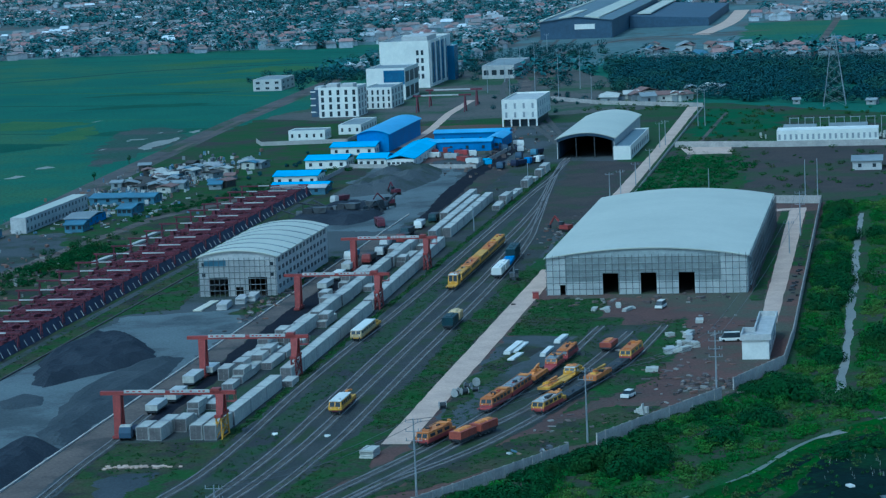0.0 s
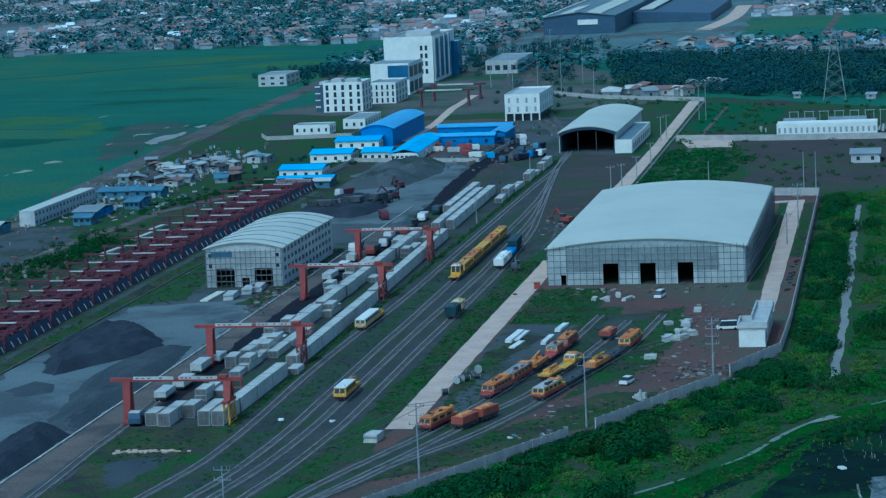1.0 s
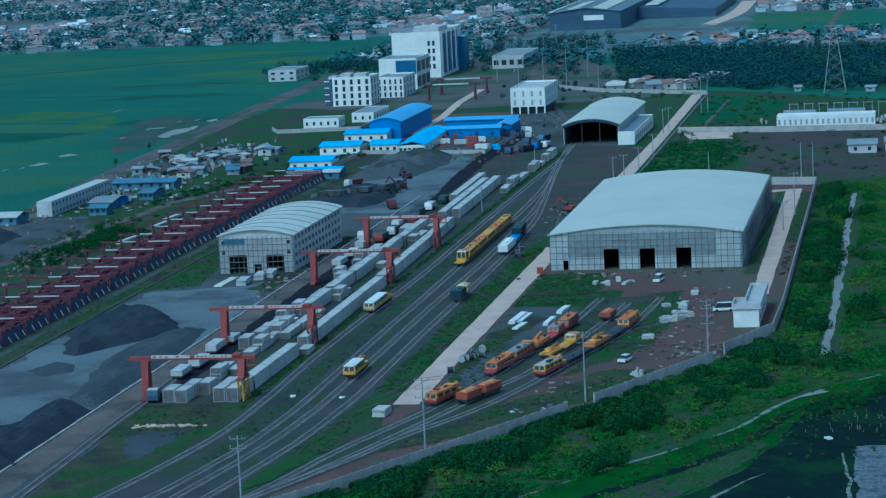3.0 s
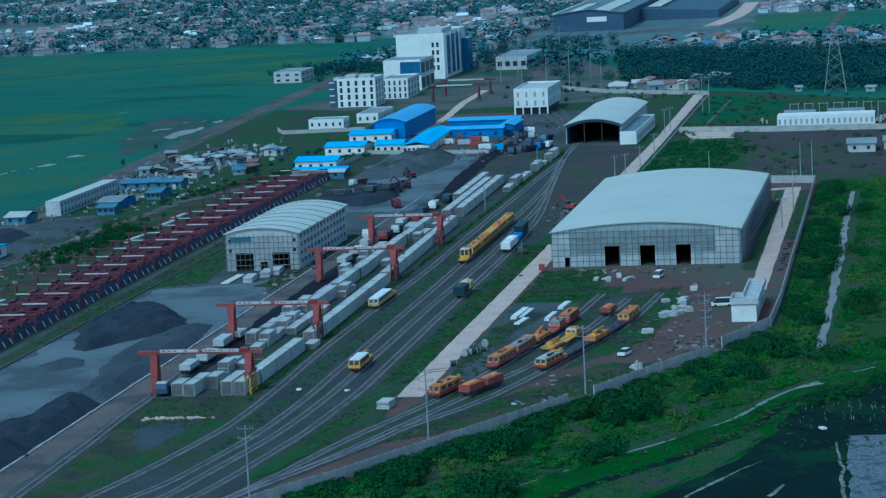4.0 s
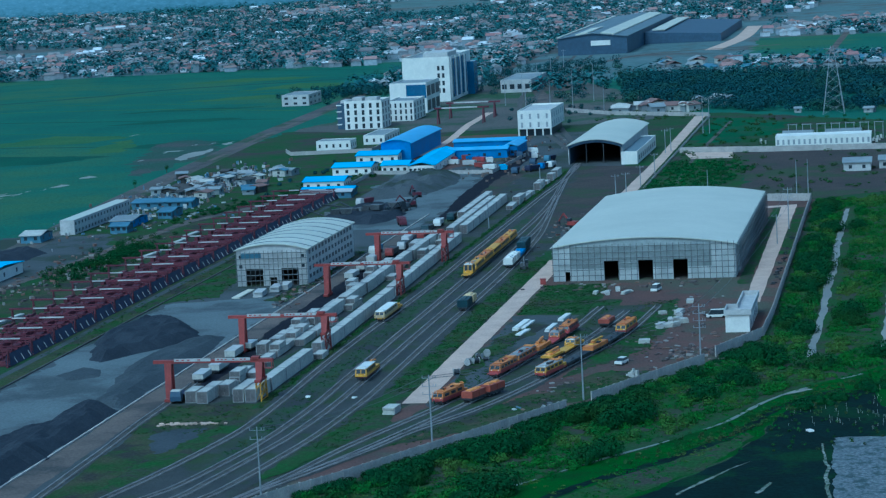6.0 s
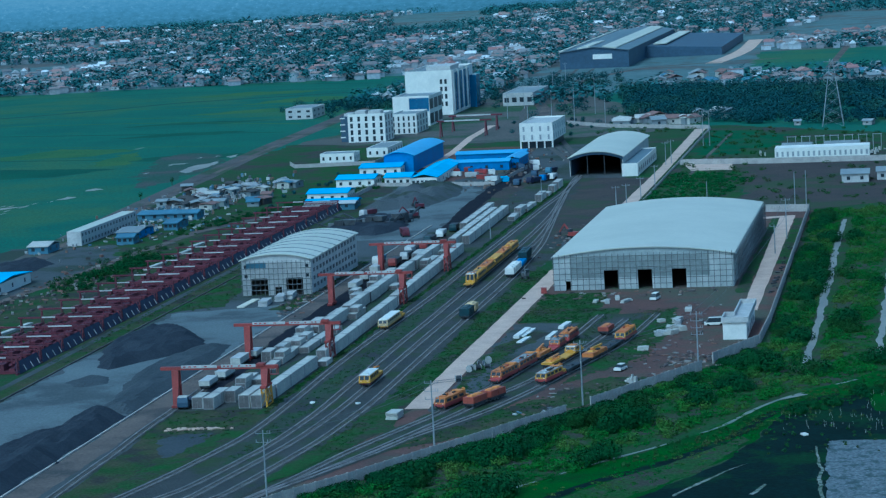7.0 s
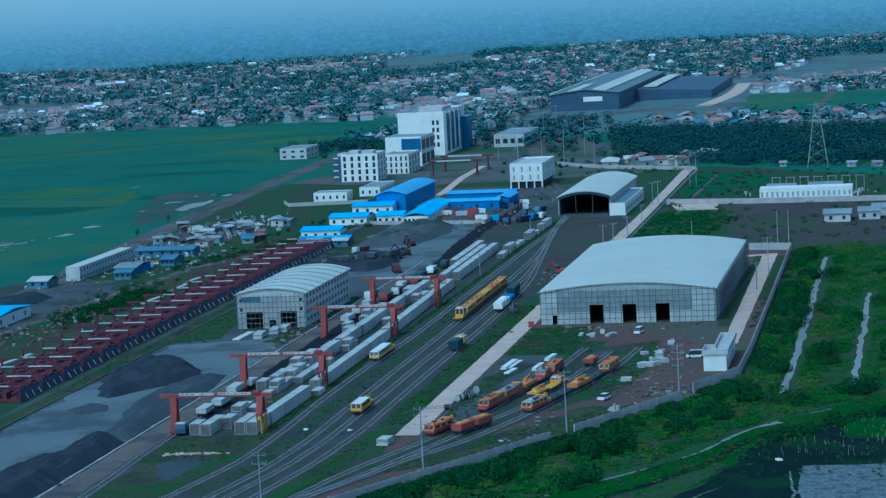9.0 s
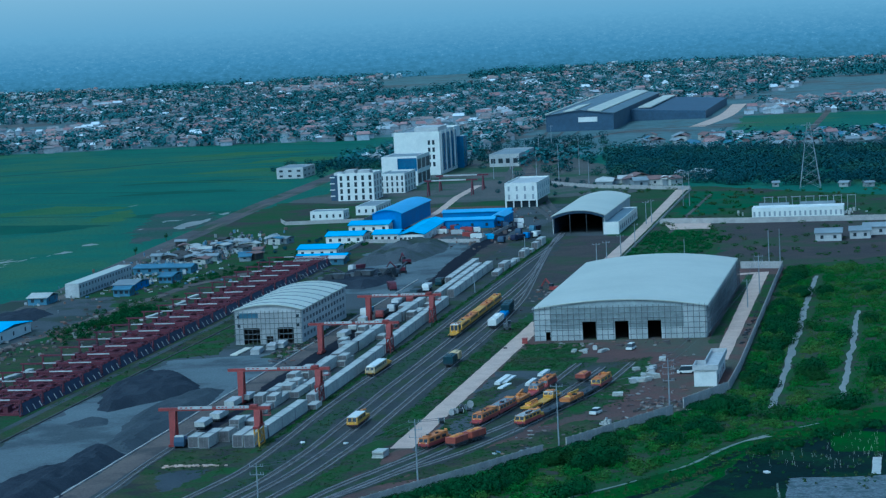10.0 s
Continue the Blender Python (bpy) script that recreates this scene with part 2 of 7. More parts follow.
M["plot_grass"] = mat("plot_grass", (0.024, 0.088, 0.030), (0.020, 0.066, 0.030), 0.08, 0.95, 0, 1.2, 0.35, 0.3, c3=(0.035, 0.075, 0.035), big=0.04)
M["plot_leaf"] = mat("plot_weed_leaves", (0.032, 0.098, 0.022), (0.024, 0.072, 0.022), 0.1, 0.9, 0, 1.2, 0.3, 0, island=0.35)
M["wet_plot"] = mat("dark_wet_soil", (0.007, 0.017, 0.015), (0.005, 0.012, 0.010), 0.15, 0.9, 0, 1.0, 0.5, 0.3, c3=(0.012, 0.032, 0.012), big=0.06)
# Town ground carries a pale blue-grey haze tint in its colours.
M["hazed_town_ground"] = mat("hazed_town_ground", (0.12, 0.16, 0.16), (0.095, 0.14, 0.14), 0.02, 0.9, 0, 0.1, 0.25, 0, c3=(0.10, 0.10, 0.095), big=0.01)
M["deep_blue"] = mat("dark_blue_cladding", (0.055, 0.085, 0.13), (0.045, 0.07, 0.11), 0.1, 0.6, 0, 0.5, 0.15, 0)
# Town roofs lightened for haze; town walls lightened and blued for it too.
M["town_roof"] = palette("hazed_town_roofs", [(0.24, 0.18, 0.16), (0.30, 0.19, 0.17), (0.22, 0.19, 0.18), (0.34, 0.35, 0.35), (0.20, 0.20, 0.20), (0.26, 0.15, 0.14), (0.61, 0.62, 0.62), (0.16, 0.15, 0.15), (0.22, 0.18, 0.16), (0.24, 0.23, 0.22)])
M["town_wall"] = palette("hazed_town_walls", [(0.32, 0.35, 0.38), (0.24, 0.27, 0.29), (0.53, 0.55, 0.56), (0.21, 0.23, 0.25), (0.27, 0.28, 0.29)])
M["trunk"] = mat("bark", (0.09, 0.07, 0.05), (0.06, 0.05, 0.04), 1, 0.9)
M["rubble"] = palette("rubble_pieces", [(0.16, 0.12, 0.10), (0.09, 0.07, 0.065), (0.26, 0.24, 0.215), (0.06, 0.055, 0.05), (0.17, 0.10, 0.075), (0.12, 0.10, 0.095)], fine=2.0)
M["clutter"] = palette("site_clutter", [(0.34, 0.33, 0.31), (0.22, 0.22, 0.22), (0.12, 0.18, 0.24), (0.18, 0.12, 0.09), (0.46, 0.45, 0.42), (0.10, 0.10, 0.11)], fine=2.0)


# ------------------------------------------------------------ mesh building
class Build:
    """Collects boxes, tubes, prisms and loose faces for one mesh."""
    def __init__(self):
        self.v, self.f, self.k = [], [], []

    def add(self, vs, fs, k=0):
        n = len(self.v)
        self.v += [tuple(p) for p in vs]
        self.f += [tuple(i + n for i in q) for q in fs]
        self.k += [k] * len(fs)
        return self

    def box(self, x0, y0, z0, x1, y1, z1, k=0, m=None, taper=0.0):
        t = taper
        vs = [(x0, y0, z0), (x1, y0, z0), (x1, y1, z0), (x0, y1, z0), (x0 + t, y0 + t, z1), (x1 - t, y0 + t, z1), (x1 - t, y1 - t, z1), (x0 + t, y1 - t, z1)]
        if m is not None:
            vs = [m @ Vector(p) for p in vs]
        return self.add(vs, [(3, 2, 1, 0), (4, 5, 6, 7), (0, 1, 5, 4), (1, 2, 6, 5), (2, 3, 7, 6), (3, 0, 4, 7)], k)

    def tube(self, a, b, r, r2=None, n=8, k=0):
        a, b = Vector(a), Vector(b)
        q = (b - a).to_track_quat('Z', 'Y')
        r2 = r if r2 is None else r2
        vs = [a + q @ Vector((r * math.cos(2 * math.pi * i / n), r * math.sin(2 * math.pi * i / n), 0)) for i in range(n)]
        vs += [b + q @ Vector((r2 * math.cos(2 * math.pi * i / n), r2 * math.sin(2 * math.pi * i / n), 0)) for i in range(n)]
        fs = [(i, (i + 1) % n, n + (i + 1) % n, n + i) for i in range(n)] + [tuple(range(n - 1, -1, -1)), tuple(range(n, 2 * n))]
        return self.add(vs, fs, k)

    def bar(self, a, b, w, h=None, k=0):
        """A square bar between two points."""
        a, b = Vector(a), Vector(b)
        d = b - a
        q = d.to_track_quat('Z', 'Y')
        h = w if h is None else h
        m = Matrix.Translation(a) @ q.to_matrix().to_4x4()
        return self.box(-w / 2, -h / 2, 0, w / 2, h / 2, d.length, k, m)

    def prism(self, prof, y0, y1, k=0, caps=True):
        """A profile of (x, z) points drawn out along y."""
        n = len(prof)
        vs = [(p[0], y0, p[1]) for p in prof] + [(p[0], y1, p[1]) for p in prof]
        fs = [(i, (i + 1) % n, n + (i + 1) % n, n + i) for i in range(n)]
        if caps:
            fs += [tuple(range(n - 1, -1, -1)), tuple(range(n, 2 * n))]
        return self.add(vs, fs, k)

    def mesh(self, name, *mats):
        me = bpy.data.meshes.new(name)
        me.from_pydata(self.v, [], self.f)
        for m in mats:
            me.materials.append(M[m])
        if len(mats) > 1:
            me.polygons.foreach_set("material_index", self.k)
        bm = bmesh.new()
        bm.from_mesh(me)
        bmesh.ops.recalc_face_normals(bm, faces=bm.faces)
        bm.to_mesh(me)
        bm.free()
        return me


def part(name, b, material, parent, label="", at=None):
    me = b if isinstance(b, bpy.types.Mesh) else b.mesh(name, *([material] if isinstance(material, str) else material))
    ob = new(name, me)
    ob.parent = parent
    if at is not None:
        ob.matrix_basis = at
    if label:
        ob["label"] = label
    return ob


def thing(name, at, label, category, group="", kind=""):
    ob = new(name)
    ob.matrix_basis = at
    return tagged(ob, label, category, group, kind)


def solid(name, b, material, label, category, group="", kind="", at=None):
    ob = part(name, b, material, None, "", at)
    return tagged(ob, label, category, group, kind)


# ------------------------------------------------------------ ground and surfaces
def outline(pts, step=1.5, wob=0.8, seed=0.0):
    """The points of a closed outline with uneven edges."""
    out = []
    for (x0, y0), (x1, y1) in zip(pts, pts[1:] + pts[:1]):
        n = max(1, int(math.hypot(x1 - x0, y1 - y0) / step))
        for i in range(n):
            x, y = x0 + (x1 - x0) * i / n, y0 + (y1 - y0) * i / n
            a, b = ((noise.noise((x * 0.13, y * 0.13, s)) * 2 + noise.noise((x * 0.6, y * 0.6, s)) * 1.2) * wob for s in (seed, seed + 9))
            out.append((x + a, y + b))
    return out


def zone(name, pts, z, material, label, wob=0.8, step=1.5, category="ground"):
    p = outline(pts, step, wob, z * 50) if wob else pts
    bm = bmesh.new()
    vs = [bm.verts.new((x, y, z)) for x, y in p]
    f = bm.faces.new(vs)
    f.normal_update()
    if f.normal.z < 0:
        f.normal_flip()
    bmesh.ops.triangulate(bm, faces=[f])
    me = bpy.data.meshes.new(name)
    bm.to_mesh(me)
    bm.free()
    me.materials.append(M[material])
    return tagged(new(name, me), label, category, "", "structure")


def rect(x0, y0, x1, y1):
    return [(x0, y0), (x1, y0), (x1, y1), (x0, y1)]


g = Build()
g.add([(-5000, -1200, 0), (5000, -1200, 0), (5000, 6000, 0), (-5000, 6000, 0)], [(0, 1, 2, 3)])
solid("ground", g, "grass", "flat green fields and grass reaching to the horizon", "ground", kind="structure")
zone("rough_ground", [(-135, -160), (60, -200), (160, -160), (135, 60), (230, 90), (230, 560), (64, 720), (-30, 720), (-152, 700), (-150, 560), (-138, 400), (-132, 300)], 0.012, "rough_ground", "rough weedy ground round the depot", 2.0, 4)

zone("gravel_yard", [(-46, -200), (36, -200), (52, 250), (50, 430), (30, 640), (-12, 640), (-32, 470), (-47, 330)], 0.02, "gravel", "dark grey gravel yard of the railway depot", 1.0)
zone("stockpile_ground", [(-43, -120), (-5.8, -120), (-5.8, 120), (-12, 150), (-40, 140), (-42, 60)], 0.05, "pale_gravel", "pale crushed stone spread over the yard", 1.2)
zone("stockpile_ground", [(-37, 300), (-8, 290), (-14, 470), (-46, 470)], 0.05, "pale_gravel", "grey crushed stone round the far stockpile", 1.5)
zone("dirt_road", [(-5.4, -200), (1.4, -200), (1.4, 60), (.2, 90), (-.2, 285), (-5.4, 285)], 0.06, "mud_road", "brown dirt haul road along the crane rail", 0.4)
zone("dirt_strip", rect(-1.0, -2, 8.0, 470), 0.05, "dark_dirt", "dark muddy strip beside the containers", 0.5)
zone("mud_strip", [(3.2, 8), (6.2, 8), (6.0, 40), (5.8, 78), (5.7, 116), (5.4, 142), (4.7, 175), (5.6, 225), (4.6, 268), (3.6, 300), (.4, 300), (1.0, 268), (1.4, 225), (.9, 185), (.1, 160), (-.2, 138), (.4, 110), (.5, 86), (2.6, 62)], 0.064, "wet_mud", "black wet mud strip between haul road and boxes", 0.35)
zone("soil_patch", [(9.2, -36), (12, -32), (18.5, -29), (20.2, -38), (19, -50), (15, -55), (12.5, -47)], 0.095, "mid_gravel", "dark grey gravel patch in the rough grass", 1.3, 1.0)
zone("mud_strip", [(.4, 300), (3.6, 300), (2.8, 355), (-.4, 435), (1.2, 478), (0, 520), (-8, 556), (-10, 540), (-7, 458), (-5, 386), (-1.4, 340)], 0.066, "wet_mud", "black muddy lane leading to the workshops", 0.4)
zone("far_gravel", [(-45, 292), (-2, 292), (-3, 380), (-8, 452), (-46, 458)], 0.052, "pale_gravel", "pale trodden gravel of the far yard", 1.5)
zone("weedy_ballast", [(29.3, -70), (33.6, -60), (34.2, 40), (34.3, 160), (34.6, 300), (31.4, 330), (30.6, 200), (29.6, 60)], 0.1, "weedy_ballast", "ballast overgrown with low weeds between the tracks", 0.7)
zone("container_ground", rect(8.0, -6, 24.5, 470), 0.045, "ballast", "dark gravel under the container rows", 0.5)
zone("weedy_strip", [(13.6, 8), (19.3, 8), (19.6, 60), (19.3, 140), (17.5, 250), (13.5, 250), (13.2, 110), (15.6, 96), (15.6, 64), (13.2, 48)], 0.052, "weedy_ballast", "dark weedy gravel between the container rows", 0.5)
zone("grass_verge", [(23.5, -12), (25.2, -12), (25.2, 470), (19, 470), (24, 300)], 0.07, "weeds", "weedy grass strip beside the track", 0.5)
zone("grass_verge", [(6.2, -130), (8.5, -130), (15.6, -94), (19.6, -75), (23.4, -51), (25.2, -36), (25.4, -5), (3.8, -5), (5.2, -50)], 0.066, "dry_weeds", "rough grass by the end of the crane rail", 0.5)
zone("grass_verge", [(13, -96), (15.4, -94), (19.4, -75), (23.3, -51), (25.1, -36), (25.2, -18), (22, -20), (19.5, -38), (19.6, -52), (16, -60), (14, -78)], 0.086, "weeds", "green grass edge beside the curving track", 0.9)
zone("grass_verge", [(-50, -100), (-43.5, -100), (-43.5, 230), (-34, 300), (-38, 420), (-50, 420)], 0.06, "dry_weeds", "grass strip beside the casting yard", 0.8)
zone("grass_verge", [(-14, 142), (-7.5, 138), (-7.2, 240), (-10.5, 236), (-11.5, 160)], 0.065, "dry_weeds", "rough grass between warehouse and kerb", 1.2)
zone("grass_verge", [(-43, 140), (-31, 150), (-31, 235), (-43, 235)], 0.07, "weeds", "grass beside the small warehouse", 1.5)
zone("track_bed", [(5, -150), (15.6, -94), (19.8, -74), (23.5, -50), (25.3, -36), (25.5, -15), (25.4, 470), (32, 470), (47, 300), (51, 250), (49.5, -15), (45.5, -60), (40.5, -96), (30, -130), (22, -150)], 0.08, "ballast", "dark ballast bed of the parallel tracks", 0.4)
zone("grass_verge", [(47.5, -25), (54.5, -10), (54.8, 205), (50, 215), (48.5, 120), (49.5, 40)], 0.11, "weeds", "green weedy strip beside the concrete road", 0.7)
zone("grass_verge", [(43.5, -78), (46.5, -70), (51.3, -49), (57.2, -28), (55.5, -13), (50, -9), (47.4, -25), (45.2, -48), (42.2, -70)], 0.125, "weeds", "green weeds between the tracks", 0.8)
zone("siding_bed", [(30, -132), (40.6, -96), (46.2, -74), (51.2, -51), (57.4, -29), (62, -12), (68.5, 18), (74.5, 62), (79, 118), (98, 118), (95.5, 76), (92.5, 58), (87, 33), (82.5, 13), (76.5, -9), (71, -24), (63.5, -42), (53.5, -71), (46, -89), (36, -128)], 0.092, "ballast", "dark ballast bed of the curved sidings", 0.5)
zone("yard_ground", [(44, -106), (59, -80), (69, -60), (82, -35), (92, -16), (115, 33), (126, 65), (126, 340), (60.5, 340), (58, 0)], 0.04, "dirt", "brown earth of the maintenance yard", 0.3)
zone("yard_gravel", [(61, -16), (72, -6), (96, 60), (97, 120), (84, 112), (61, 105)], 0.08, "gravel", "dark gravel under the parked work trains", 1.0)
zone("grass_verge", [(61, 106), (80, 104), (82, 125), (76, 156), (63, 158)], 0.10, "weeds", "green grass patch before the warehouse", 1.2)
zone("grass_verge", [(86, 20), (98, 48), (104, 100), (100, 128), (92, 110), (90, 70)], 0.10, "weeds", "scrubby weeds between sidings and earth", 1.5)
zone("siding_weeds", [(60, -52), (78, -30), (92, -9), (101, 12), (103, 24), (95, 27), (88, 14), (80, -2), (70, -24)], 0.085, "dry_weeds", "weedy dark strip between the sidings and the wall", 1.2)
zone("siding_weeds", [(76, 70), (79, 72), (83, 100), (86, 128), (80, 128), (78, 100)], 0.09, "weeds", "weeds between the siding ends", 1.0)
zone("siding_weeds", [(62, -18), (66, -12), (63, 20), (66, 52), (72, 88), (66, 92), (61, 60), (61, 10)], 0.088, "dry_weeds", "thin weeds beside the concrete road", 1.0)
zone("grass_verge", [(121.6, 205), (124.6, 205), (124.2, 318), (121.4, 318)], 0.104, "weeds", "green strip between the lane and the wall", 0.5)
zone("grass_verge", rect(113.5, 150, 117, 320), 0.10, "weeds", "grass strip behind the warehouse", 0.5)
zone("dirt_patch", [(34, 285), (60, 290), (56, 470), (26, 480), (33, 420)], 0.12, "dark_dirt", "dark bare earth before the engine shed", 1.5)
zone("concrete_road", [(55.0, -8), (60.3, -8), (60.3, 206), (55.0, 206)], 0.14, "concrete", "pale concrete access road", 0.12, 4.0, "road")
zone("concrete_road", [(117.8, 118), (121.8, 118), (120.9, 322), (115.9, 322)], 0.14, "concrete", "pale concrete lane beside the warehouse", 0.12, 4.0, "road")
zone("concrete_road", [(106, 315), (120.9, 322.2), (120.7, 326), (106, 322)], 0.142, "concrete", "pale concrete turn behind the warehouse", 0.12, 4.0, "road")
zone("concrete_road", [(55.5, 340), (60.8, 340), (60, 480), (58, 700), (52.8, 700), (55.6, 500)], 0.14, "concrete", "pale concrete lane running to the far depot", 0.12, 4.0, "road")
zone("grass_verge", [(-129, 380), (-122, 400), (-108, 500), (-112, 600), (-132, 720), (-146, 720), (-149, 640), (-138, 500)], 0.045, "rough_ground", "rough green bank beside the lane", 1.5, 4)
zone("camp_ground", [(-124, 280), (-96, 270), (-92, 430), (-40, 560), (-20, 640), (-112, 670), (-104, 560), (-112, 420)], 0.03, "weeds", "weedy earth of the workers camp", 2.0)
zone("casting_ground", [(-100, 60), (-48, 60), (-48, 400), (-92, 400)], 0.05, "dry_weeds", "dark weedy ground of the girder casting yard", 1.0)
zone("camp_concrete", [(-40, 470), (-8, 520), (-16, 640), (-62, 640), (-66, 540), (-52, 500)], 0.06, "dirt", "trodden earth between the blue sheds", 1.5)
zone("far_yard", [(-150, 700), (-70, 660), (30, 690), (55, 760), (-10, 900), (-60, 1050), (-100, 1000)], 0.06, "far_earth", "brown ground round the station buildings", 3.0, 8.0)
zone("far_yard", [(62, 330), (130, 345), (210, 400), (220, 520), (64, 520)], 0.05, "dark_dirt", "dark ploughed plots beyond the depot wall", 2.0, 6.0)
zone("grass_verge", [(63, 345), (100, 345), (97, 400), (91, 478), (66, 520)], 0.09, "weeds", "grass plot beyond the warehouse", 1.5)

# kerb between stockpile and haul road
k = Build()
for i in range(70):
    k.box(-5.8, -160 + i * 7, 0, -5.45, -153.1 + i * 7, 0.35)
solid("kerb", k, "kerb", "long white-painted concrete kerb beside the haul road", "kerb", kind="structure")
k = Build()
k.box(-43.7, -120, 0, -43.3, 300, 0.3)
solid("kerb", k, "sleeper", "thin grey kerb at the edge of the gravel", "kerb", kind="structure")


# ------------------------------------------------------------ tracks
def spline(pts, step=2.0):
    """Catmull-Rom points through (x, y) places."""
    p = [Vector((2 * pts[0][0] - pts[1][0], 2 * pts[0][1] - pts[1][1]))] + [Vector(q) for q in pts] + [Vector((2 * pts[-1][0] - pts[-2][0], 2 * pts[-1][1] - pts[-2][1]))]
    out = []
    for a, b, c, d in zip(p, p[1:], p[2:], p[3:]):
        n = max(1, int((c - b).length / step))
        for i in range(n):
            t = i / n
            out.append(0.5 * (2 * b + (c - a) * t + (2 * a - 5 * b + 4 * c - d) * t * t + (3 * b - a - 3 * c + d) * t ** 3))
    return out + [p[-2]]


def track(pts, label, z=0.16, far=600):
    path = spline(pts, 4.0)
    at = thing("railway_track", pose(0, 0, 0), label, "railway track", "depot tracks")
    for side in (-0.75, 0.75):
        r = Build()
        vs = []
        for i, q in enumerate(path):
            d = (path[min(i + 1, len(path) - 1)] - path[max(i - 1, 0)]).normalized()
            nrm = Vector((d.y, -d.x))
            for off, zz in ((-0.12, z), (0.12, z), (0.09, z + 0.17), (-0.09, z + 0.17)):
                w = q + nrm * (side + off)
                vs.append((w.x, w.y, zz))
        n = len(path)
        fs = [(4 * i + a, 4 * i + (a + 1) % 4, 4 * i + 4 + (a + 1) % 4, 4 * i + 4 + a) for i in range(n - 1) for a in range(4)]
        r.add(vs, fs + [(3, 2, 1, 0), (4 * n - 4, 4 * n - 3, 4 * n - 2, 4 * n - 1)])
        part("rail", r, "rail", at)
    s = Build()
    fine = spline(pts, 0.65)
    for i in range(len(fine) - 1):
        d = (fine[i + 1] - fine[i]).normalized()
        m = Matrix.Translation((fine[i].x, fine[i].y, 0)) @ Matrix.Rotation(math.atan2(d.y, d.x), 4, 'Z')
        s.box(-0.13, -1.25, z - 0.14, 0.13, 1.25, z + 0.02, 0, m)
    tagged(part("sleeper_row", s, "sleeper", at), "", "", "", "stuff")
    return at


track([(10, -130), (17.3, -93.7), (21.4, -74.2), (25.1, -50.6), (26.9, -36), (27.6, -19.5), (27.6, 4), (26.9, 45), (27.2, 90), (28, 119), (28.5, 165), (28, 226), (27.6, 303), (27.3, 375), (27.6, 424), (26, 480)], "track with rusty rails beside the containers")
track([(12, -128), (24.3, -94.7), (28.9, -81.4), (32.8, -58), (34.6, -44), (35.8, -26), (36.4, -6), (36.3, 15), (36.2, 49), (36, 82), (36.2, 114), (36, 160), (35.8, 260), (34.6, 325), (32.5, 368), (27.3, 436), (25, 490)], "track with a yellow work train standing on it")
track([(17, -128), (30.4, -94.8), (33.5, -79.4), (37.3, -54), (39, -40), (40.2, -21), (40.8, 0), (40.9, 46), (40.8, 97), (41.1, 129), (41.5, 171), (41.3, 200), (40.3, 246), (39.4, 286), (37, 325), (32.5, 376)], "main track curving towards the engine shed")
track([(22, -128), (35.5, -94.9), (39, -80.4), (42.6, -54), (44.3, -38.5), (45.4, -19), (46.2, 2), (46, 42), (45.8, 76), (45.9, 109), (46, 143), (45.8, 182), (45.2, 215), (43, 266), (39.3, 308), (32, 385), (26, 456), (24.5, 490)], "track joining the main line through a turnout")
track([(30, -128), (42.4, -94.3), (47.9, -74.6), (52.9, -51.3), (59.1, -29.4), (63.6, -13.4), (70.3, 17.5), (74, 41.6), (76.6, 62.8), (79.2, 83.5), (80.6, 104), (81.5, 116)], "curved siding with orange work trains")
track([(44.2, -89), (50.4, -73.5), (56.6, -54.5), (60.6, -40.5), (63, -32), (67.7, -14.8), (72.6, 5), (77.8, 23.3), (80.8, 43), (83.5, 60), (87.7, 94.6), (89, 108)], "middle siding between the work trains")
track([(30.9, -128.4), (43.2, -93.6), (45.7, -86), (51.9, -69.9), (58.5, -52), (61.8, -41), (65.3, -32), (69.4, -23), (74.7, -8.5), (80.6, 13.7), (85, 33.8), (90.6, 59.7), (93.2, 76), (95.6, 106), (96.2, 116)], "curved siding with yellow rail cranes")
track([(5.2, -130), (4.7, -93), (4.1, -70), (3.7, -50), (2.7, -26), (2.4, -5), (1.5, 20)], "crane track running along the haul road")


